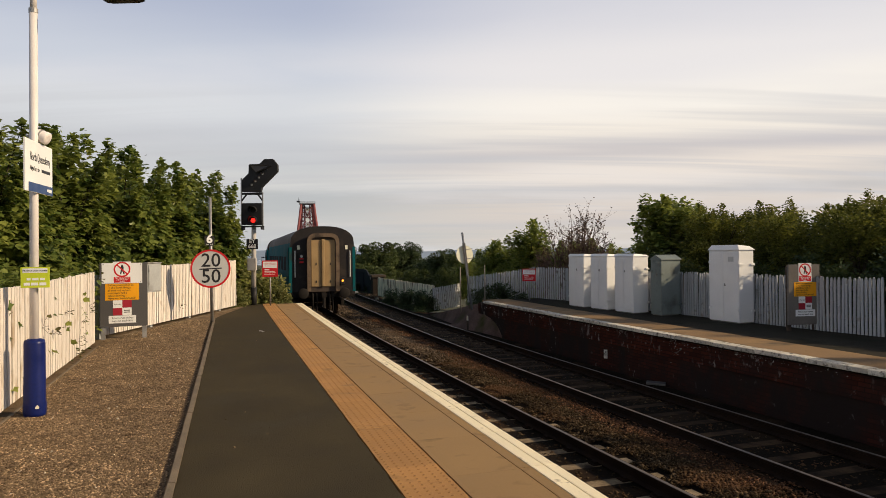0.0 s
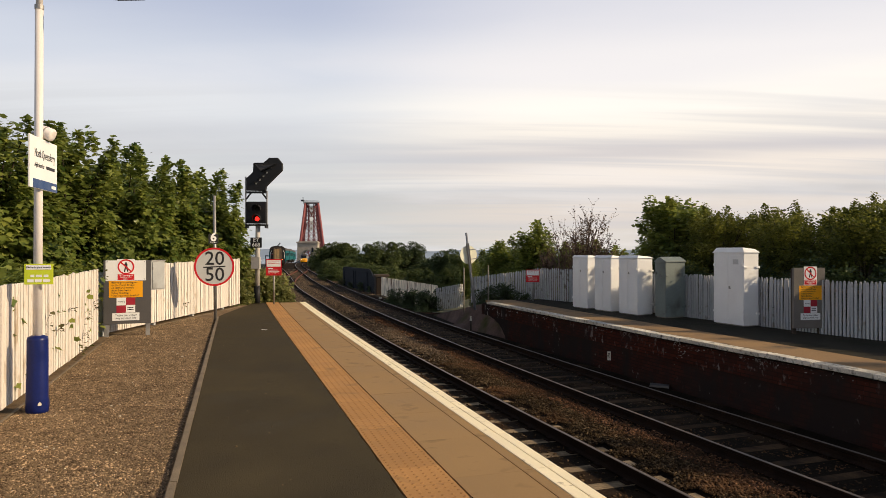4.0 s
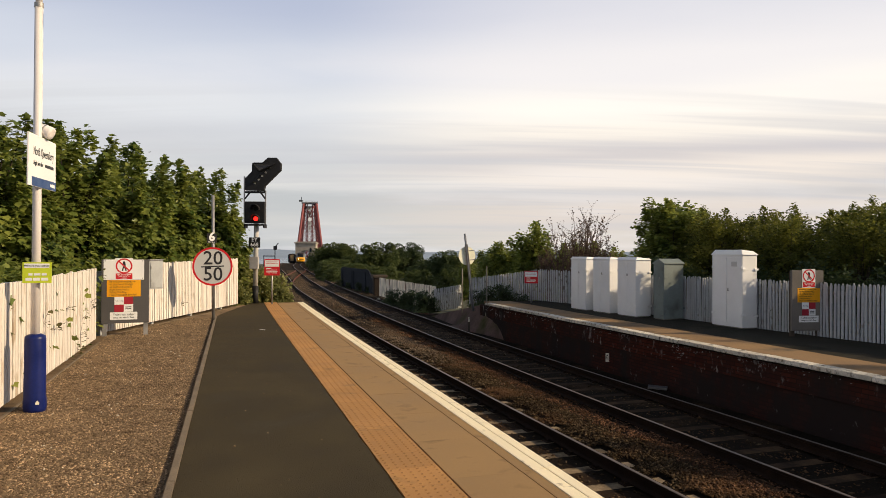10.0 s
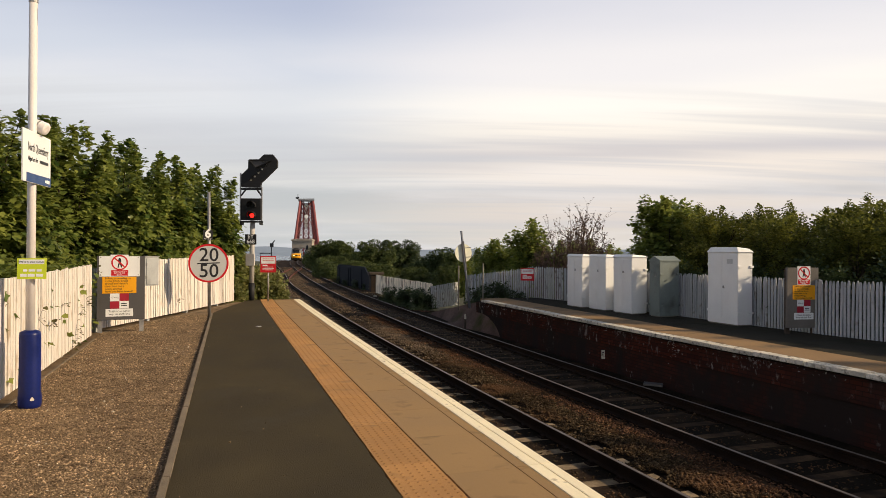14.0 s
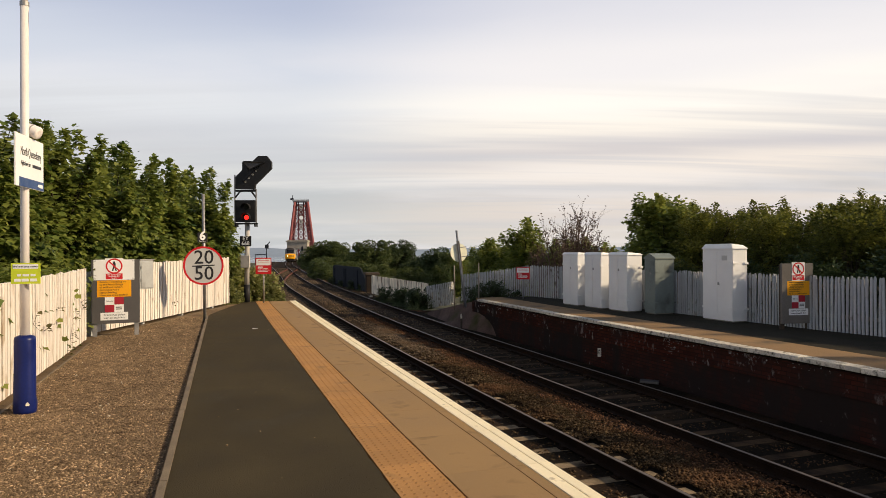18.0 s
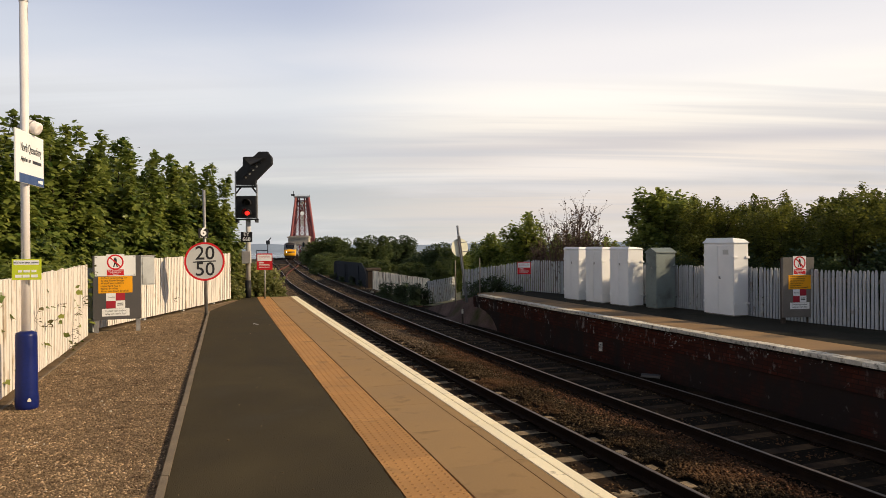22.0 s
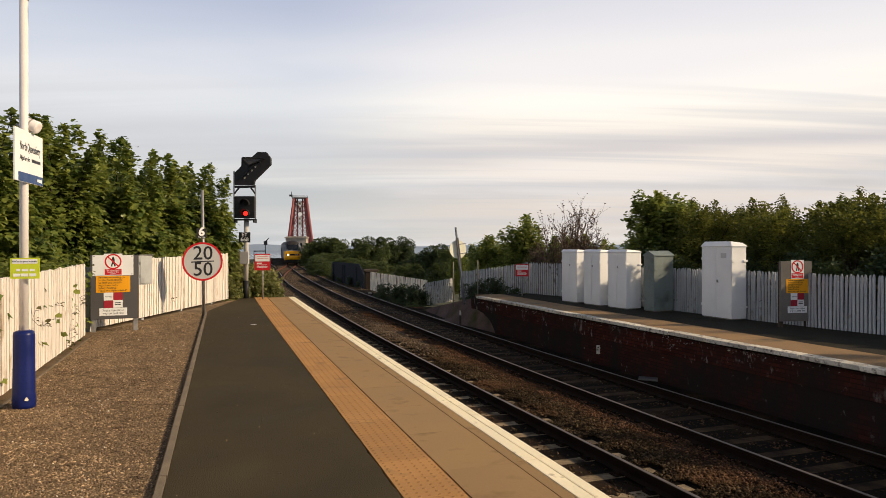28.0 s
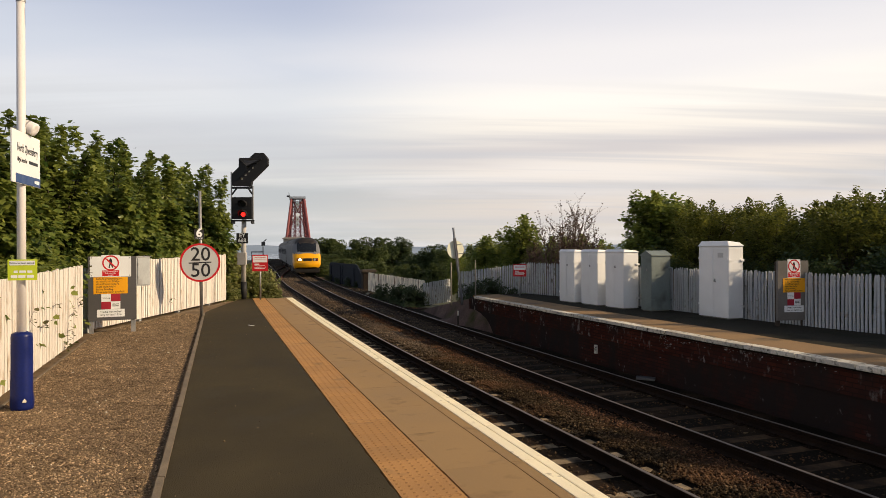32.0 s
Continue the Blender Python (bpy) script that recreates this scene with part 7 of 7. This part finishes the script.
def coach(name, label, side, end, roof, length=20.1, gangway=True, group=""):
    c = thing(name, Matrix(), label, "railway coach", group)
    h = length / 2
    half = body_section(1.41, 0.98, 3.92)
    full = half + [(-x, z) for x, z in half[-2::-1]]
    cut = 4
    tops = bm_new()
    sides = [bm_new(), bm_new()]
    n = len(full)
    for bm, idx in ((sides[0], list(range(0, cut))), (sides[1], list(range(n - cut, n))), (tops, list(range(cut - 1, n - cut + 1)))):
        a = [bm.verts.new((full[i][0], -h, full[i][1])) for i in idx]
        b = [bm.verts.new((full[i][0], h, full[i][1])) for i in idx]
        for k in range(len(idx) - 1):
            bm.faces.new((a[k], a[k + 1], b[k + 1], b[k]))
        bmesh.ops.recalc_face_normals(bm, faces=bm.faces[:])
    for bm in sides:
        part("side_wall", bm, side, c)
    part("roof", tops, roof, c, smooth=True)
    bm = bm_new()
    box(bm, -1.38, 1.38, -h + 0.02, h - 0.02, 0.90, 1.02)
    part("floor", bm, M_UNDER, c)
    for s, nm in ((-1, "rear"), (1, "front")):
        bm = bm_new()
        prism(bm, full, s * h - 0.03, s * h + 0.03)
        bmesh.ops.inset_region(bm, faces=[f for f in bm.faces if abs(f.normal.y) > 0.9 and f.calc_center_median().y * s > h], thickness=0.05, depth=0.0)
        part("end_panel", bm, end, c)
    # windows and door lines along both sides
    for s in (-1, 1):
        for k in range(8):
            y = -h + 2.7 + k * (length - 5.4) / 7
            bm = bm_new()
            box(bm, s * 1.398 - 0.014, s * 1.398 + 0.014, y - 0.68, y + 0.68, 1.98, 2.62, 0.002)
            part("window", bm, M_WINDOW_DIRTY, c)
        for y in (-h + 0.75, h - 0.75):
            bm = bm_new()
            box(bm, s * 1.401 - 0.012, s * 1.401 + 0.012, y - 0.38, y + 0.38, 1.05, 3.0, 0.006)
            part("door", bm, side, c)
    for y in (-h + 3.0, h - 3.0):
        bogie(c, y)
    bm = bm_new()
    box(bm, -1.1, 1.1, -3.2, -0.6, 0.35, 0.92, 0.03)
    box(bm, -1.0, 1.0, 0.6, 3.0, 0.42, 0.92, 0.03)
    part("equipment_box", bm, M_UNDER, c)
    if gangway:
        y = -h - 0.03
        arch = [(-0.64, 1.12), (0.64, 1.12), (0.64, 3.28), (0.55, 3.50), (0.35, 3.59), (-0.35, 3.59), (-0.55, 3.50), (-0.64, 3.28)]
        bm = bm_new()
        prism(bm, arch, y - 0.16, y + 0.02)
        part("gangway_frame", bm, M_ROOF, c, "grimy brown gangway surround")
        for s in (-1, 1):
            bm = bm_new()
            box(bm, 0.075 if s > 0 else -0.50, 0.50 if s > 0 else -0.075, y - 0.20, y - 0.161, 1.34, 3.33, 0.012)
            dr = part("gangway_door", bm, M_TAN, c, "tan gangway door")
            bm = bm_new()
            for z in (1.55, 2.3):
                box(bm, s * 0.30 - 0.018, s * 0.30 + 0.018, y - 0.222, y - 0.2005, z - 0.05, z + 0.05)
            part("latch", bm, M_COACH_END, dr)
        def hoop(hw, zt, r):
            return [(-hw, 1.14)] + [(-hw + r - r * math.cos(a), zt - r + r * math.sin(a)) for a in np.linspace(0, math.pi / 2, 8)] + [(hw - r + r * math.sin(a), zt - r + r * math.cos(a)) for a in np.linspace(0, math.pi / 2, 8)] + [(hw, 1.14)]

        bm = bm_new()
        prism(bm, hoop(0.68, 3.60, 0.34) + hoop(0.525, 3.44, 0.22)[::-1], y - 0.30, y - 0.161)
        part("gangway_rim", bm, M_RIM, c, "worn brown rubber gangway hoop")
        bm = bm_new()
        box(bm, -0.07, 0.07, y - 0.27, y - 0.161, 1.34, 3.355, 0.03)
        part("centre_pillar", bm, M_TAN, c)
        for s in (-1, 1):
            bm = bm_new()
            tube(bm, (s * 0.87, y + 0.02, 1.06), (s * 0.87, y - 0.42, 1.06), 0.13, 0.12, 16)
            bf = part("buffer", bm, M_UNDER, c, smooth=True)
            bm = bm_new()
            lathe(bm, [(0.225, 0.0), (0.23, 0.03), (0.19, 0.055), (0.02, 0.065)], 24, pose(s * 0.87, y - 0.42, 1.06, 90, 0, 0))
            part("buffer_head", bm, M_UNDER, bf, smooth=True)
            bm = bm_new()
            tube(bm, (s * 1.17, y - 0.05, 1.75), (s * 1.17, y - 0.05, 2.85), 0.02, seg=8)
            for z in (1.75, 2.85):
                tube(bm, (s * 1.17, y - 0.05, z), (s * 1.17, y + 0.02, z), 0.02, seg=8)
            part("grab_rail", bm, M_WHITE, c)
            bm = bm_new()
            box(bm, s * 1.345 - 0.06, s * 1.345 + 0.06, y - 0.012, y - 0.002, 1.10, 3.02, 0.003)
            part("corner_panel", bm, side, c)
            bm = bm_new()
            box(bm, s * 1.02 - 0.055, s * 1.02 + 0.055, y - 0.014, y - 0.003, 2.92, 3.10)
            part("label_plate", bm, M_CREAM, c)
            bm = bm_new()
            box(bm, s * 1.43 - 0.12, s * 1.43 + 0.12, y + 0.1, y + 0.5, 1.02, 1.06)
            part("step", bm, M_GALV, c)
        bm = bm_new()
        box(bm, -1.03, -0.80, y - 0.09, y - 0.002, 2.32, 2.72, 0.01)
        lp = part("lamp_bracket", bm, M_BLACK, c)
        bm = bm_new()
        box(bm, -0.98, -0.82, y - 0.10, y - 0.0905, 2.34, 2.42)
        box(bm, -0.98, -0.82, y - 0.10, y - 0.0905, 2.50, 2.56)
        part("red_plate", bm, M_RED, lp)
        bm = bm_new()
        disc(bm, 0.06, y - 0.105, y - 0.0915, -0.90, 2.63, 16)
        part("white_lens", bm, M_LENS_PALE, lp)
        bm = bm_new()
        box(bm, 0.73, 0.93, y - 0.16, y - 0.002, 1.40, 1.70, 0.02)
        tl = part("tail_lamp", bm, M_BLACK, c)
        bm = bm_new()
        disc(bm, 0.045, y - 0.18, y - 0.161, 0.83, 1.57, 18)
        part("tail_light", bm, M_TAILLIGHT, tl)
        for x, r in ((-0.45, 0.04), (-0.28, 0.03), (0.40, 0.04), (0.26, 0.03)):
            bm = bm_new()
            prev = None
            for k in range(9):
                u = k / 8
                q = Vector((x, y - 0.06 - 0.22 * math.sin(math.pi * u), 1.05 - 0.75 * u + 0.1 * math.sin(math.pi * u)))
                if prev:
                    tube(bm, prev, q, r, seg=8, caps=False)
                prev = q
            part("brake_hose", bm, M_UNDER, c)
        bm = bm_new()
        box(bm, -0.10, 0.10, y - 0.45, y, 0.88, 1.08, 0.02)
        tube(bm, (0, y - 0.36, 1.0), (0, y - 0.36, 0.45), 0.07, 0.06, 10)
        part("coupling", bm, M_UNDER, c)
        bm = bm_new()
        box(bm, -1.25, 1.25, y - 0.02, y + 0.1, 0.88, 1.12, 0.01)
        part("headstock", bm, M_UNDER, c)
    return c


def power_car(name, label):
    """Streamlined diesel power car; +y is its nose."""
    c = thing(name, Matrix(), label, "locomotive")
    ys = list(np.linspace(-8.9, 5.6, 12)) + list(np.linspace(5.9, 8.85, 26))

    def section(y):
        u = min(max((y - 5.6) / 3.3, 0), 1)
        zt = 3.88 - 0.55 * u ** 2.2 - 2.05 * max(0, (u - 0.30) / 0.70) ** 1.35 * 0.86
        hw = 1.40 - 0.07 * u ** 2 - 0.20 * max(0, (u - 0.75) / 0.25) ** 2
        zb = 0.95 - 0.22 * min(u * 3, 1) + 0.16 * max(0, (u - 0.8) / 0.2) ** 2
        return hw, zb, max(zt, 1.60)

    rows = []
    for y in ys:
        hw, zb, zt = section(y)
        hgt = zt - zb
        near = min(max((y - 4.5) / 2.0, 0), 1)
        side = 0.70 - 0.12 * near
        half = []
        for k in range(15):
            a = k / 14
            if a < 0.5:
                half.append((hw * (1 - (0.03 + 0.17 * min(max((y - 6.5) / 1.5, 0), 1)) * (1 - min(a / 0.22, 1)) ** 2), zb + hgt * side * a / 0.5))
            else:
                b = (a - 0.5) / 0.5 * math.pi / 2
                half.append((hw * math.cos(b) ** (0.62 + 0.16 * near) if k < 14 else 0.0, zb + hgt * (side + (1 - side) * math.sin(b))))
        rows.append([(x, y, z) for x, z in half] + [(-x, y, z) for x, z in half[-2::-1]])
    V = np.array(rows)
    n, m = V.shape[:2]
    groups = {"body": [], "nose": [], "roof": [], "windscreen": []}
    for i in range(n - 1):
        for k in range(m - 1):
            q = [V[i, k], V[i, k + 1], V[i + 1, k + 1], V[i + 1, k]]
            ctr = np.mean(q, 0)
            if ctr[1] > 6.5 and 2.36 < ctr[2] < 3.25 and abs(ctr[0]) < 0.90:
                groups["windscreen"].append(q)
            elif ctr[1] > 7.35 and ctr[2] < 2.22:
                groups["nose"].append(q)
            elif ctr[2] > 3.22 and ctr[1] < 7.4:
                groups["roof"].append(q)
            else:
                groups["body"].append(q)
    end = V[-1]
    for nm, ma, lab in (("body", M_SILVER, ""), ("nose", M_YELLOW, "bright yellow nose panel"), ("roof", M_COACH_END, "dark grey roof"), ("windscreen", M_GLASS, "dark windscreen")):
        bm = bm_new()
        for q in groups[nm]:
            bm.faces.new([bm.verts.new(tuple(p)) for p in q])
        if nm == "nose":
            bm.faces.new([bm.verts.new(tuple(p)) for p in end])
        if nm == "body":
            bm.faces.new([bm.verts.new(tuple(p)) for p in V[0][::-1]])
        bmesh.ops.remove_doubles(bm, verts=bm.verts[:], dist=0.002)
        bmesh.ops.recalc_face_normals(bm, faces=bm.faces[:])
        part(nm, bm, ma, c, lab, True)
    y = 8.86
    bm = bm_new()
    box(bm, -0.42, 0.42, y - 0.30, y + 0.02, 1.50, 1.76, 0.02)
    part("centre_grille", bm, M_BLACK, c)
    for s in (-1, 1):
        bm = bm_new()
        box(bm, s * 0.78 - 0.26, s * 0.78 + 0.26, y - 0.45, y + 0.02, 1.50, 1.76, 0.03)
        lp = part("lamp_cluster", bm, M_BLACK, c)
        bm = bm_new()
        tube(bm, (s * 0.72, y + 0.021, 1.63), (s * 0.72, y + 0.035, 1.63), 0.115, seg=18)
        part("headlight", bm, M_HEADLIGHT if s > 0 else M_LENS_PALE, lp)
        bm = bm_new()
        tube(bm, (s * 0.95, y + 0.021, 1.63), (s * 0.95, y + 0.032, 1.63), 0.07, seg=14)
        part("tail_lens", bm, M_DARKRED, lp)
    bm = bm_new()
    box(bm, -1.2, 1.2, 7.6, 8.7, 0.32, 0.80, 0.10)
    part("valance", bm, M_UNDER, c)
    for s in (-1, 1):
        for yy in (-6.5, -3.2, 0.2, 3.0):
            bm = bm_new()
            box(bm, s * 1.368 - 0.012, s * 1.368 + 0.012, yy - 0.9, yy + 0.9, 2.25, 3.0, 0.005)
            part("side_grille", bm, M_COACH_END, c)
        bm = bm_new()
        box(bm, s * 1.37 - 0.012, s * 1.37 + 0.012, 4.3, 4.95, 1.05, 2.95, 0.005)
        part("cab_door", bm, M_GREYBOX, c)
    for yy in (-5.15, 5.15):
        bogie(c, yy)
    bm = bm_new()
    box(bm, -1.15, 1.15, -2.6, 2.6, 0.30, 0.95, 0.05)
    part("fuel_tank", bm, M_UNDER, c)
    return c


tail_coach = coach("railway_coach", "teal coach with grimy roof and tan gangway doors", M_TEAL, M_COACH_END, M_ROOF, group="coaches of the leaving train")
leaving = [tail_coach] + [copy_thing(tail_coach, Matrix()) for _ in range(4)]
hst = power_car("diesel_power_car", "silver streamlined diesel power car with a yellow nose")
train_coach = coach("intercity_coach", "silver intercity coach with dark windows", M_SILVER, M_COACH_END, M_COACH_END, 22.5, False, "coaches of the arriving train")
arriving = [train_coach] + [copy_thing(train_coach, Matrix()) for _ in range(4)]


def rail_pose(s, off, half_base, flip):
    ya, yb = y_at(s - half_base), y_at(s + half_base)
    a, b = at_line(ya, off(ya), RAIL_Z), at_line(yb, off(yb), RAIL_Z)
    d = b - a
    turn = math.atan2(d.y, d.x) - math.pi / 2 + (math.pi if flip else 0)
    return Matrix.Translation((a + b) / 2) @ Matrix.Rotation(turn, 4, "Z")


def glide(keys):
    """A smooth curve through (seconds, metres), with shape-keeping slopes."""
    t, d = np.array([k[0] for k in keys]), np.array([k[1] for k in keys])
    sl = np.diff(d) / np.diff(t)
    g = np.concatenate([[sl[0]], [2 * a * b / (a + b) if a * b > 0 else 0 for a, b in zip(sl, sl[1:])], [sl[-1]]])

    def at_time(x):
        i = int(np.clip(np.searchsorted(t, x) - 1, 0, len(t) - 2))
        h = t[i + 1] - t[i]
        u = (x - t[i]) / h
        return float((1 + 2 * u) * (1 - u) ** 2 * d[i] + u * (1 - u) ** 2 * h * g[i] + u * u * (3 - 2 * u) * d[i + 1] - u * u * (1 - u) * h * g[i + 1])

    return at_time


LEAVE = glide([(0, 30.5), (0.5, 39.8), (1, 50), (1.5, 61.5), (2, 74), (3, 98.5), (3.5, 110), (5.5, 152), (7, 184), (8, 206), (9, 230), (10, 254), (14, 350), (20, 500), (32, 820)])
ARRIVE = glide([(0, 292), (3, 276), (6, 259), (8, 246), (10, 232), (13, 212), (16.5, 194), (18, 185), (20, 175), (22, 159), (24, 141), (25.5, 130), (28, 111), (29, 101), (30, 91), (31, 80.5), (32, 69)])


def motions():
    times = [0.5 * k for k in range(65)]
    for k, ob in enumerate(leaving):
        walk(ob, [(t, rail_pose(s_at(LEAVE(t)) + 10.3 + 20.9 * k, near_off, 7.0, False)) for t in times])
    walk(hst, [(t, rail_pose(s_at(ARRIVE(t)) + 8.9, lambda y: 0.0, 5.15, True)) for t in times])
    for k, ob in enumerate(arriving):
        walk(ob, [(t, rail_pose(s_at(ARRIVE(t)) + 18.3 + 11.4 + 23.1 * k, lambda y: 0.0, 8.0, True)) for t in times])


build_near_paving()


# ------------------------------------------------------------------ loose grit on the gravel
def build_grit():
    rng = np.random.default_rng(19)
    n = 95000
    y = 4.2 + 15 * rng.random(n) ** 1.5
    u = rng.random(n)
    x = np.array([fence_left_x(a) + 0.05 + (kerb_x(a) - 0.06 - fence_left_x(a) - 0.05) * b for a, b in zip(y, u)])
    p = np.stack([x, y, np.full(n, -0.018)], 1)
    scatter_stones("gravel_stones", p, 0.0050 + 0.0115 * rng.random(n) ** 2.2, M_PEBBLE, 5, "small pale stones of the brown gravel", "gravel")
    n = 110
    y = 4.4 + 13 * rng.random(n) ** 1.3
    x = np.array([fence_left_x(a) + 0.15 + (kerb_x(a) - 0.10 - fence_left_x(a) - 0.2) * b for a, b in zip(y, rng.random(n))])
    scatter_stones("white_pebbles", np.stack([x, y, np.full(n, -0.010)], 1), 0.007 + 0.013 * rng.random(n) ** 3, M_PEBBLE_WHITE, 12, "scattered white pebbles in the gravel", "gravel")


build_grit()


def build_debris():
    rng = np.random.default_rng(29)
    n = 90
    y = 4.6 + 18 * rng.random(n)
    x = np.array([kerb_x(a) + 0.1 + (TACT_LEFT(a) - kerb_x(a) - 0.2) * b for a, b in zip(y, rng.random(n))])
    scatter_stones("asphalt_grit", np.stack([x, y, np.full(n, 0.003)], 1), 0.004 + 0.009 * rng.random(n) ** 3, M_PEBBLE, 6, "scattered pale grit on the dark asphalt", "grit")
    n = 4000
    y = 4.3 + 11 * rng.random(n) ** 1.8
    x = np.array([kerb_x(a) + 0.05 + (TACT_LEFT(a) - kerb_x(a) - 0.1) * b for a, b in zip(y, rng.random(n))])
    scatter_stones("asphalt_chippings", np.stack([x, y, np.full(n, -0.0005)], 1), 0.002 + 0.0035 * rng.random(n) ** 2, M_GRIT, 9, "fine dark chippings showing in the asphalt surface", "asphalt")
    p = thing("paper_scrap", pose(-4.23, 16.15, 0.004, 3, 2, 70), "small white scrap of paper lying on the asphalt", "litter")
    bm = bm_new()
    box(bm, -0.03, 0.03, -0.065, 0.065, 0.0, 0.004)
    part("sheet", bm, M_WHITE, p)


build_debris()
motions()
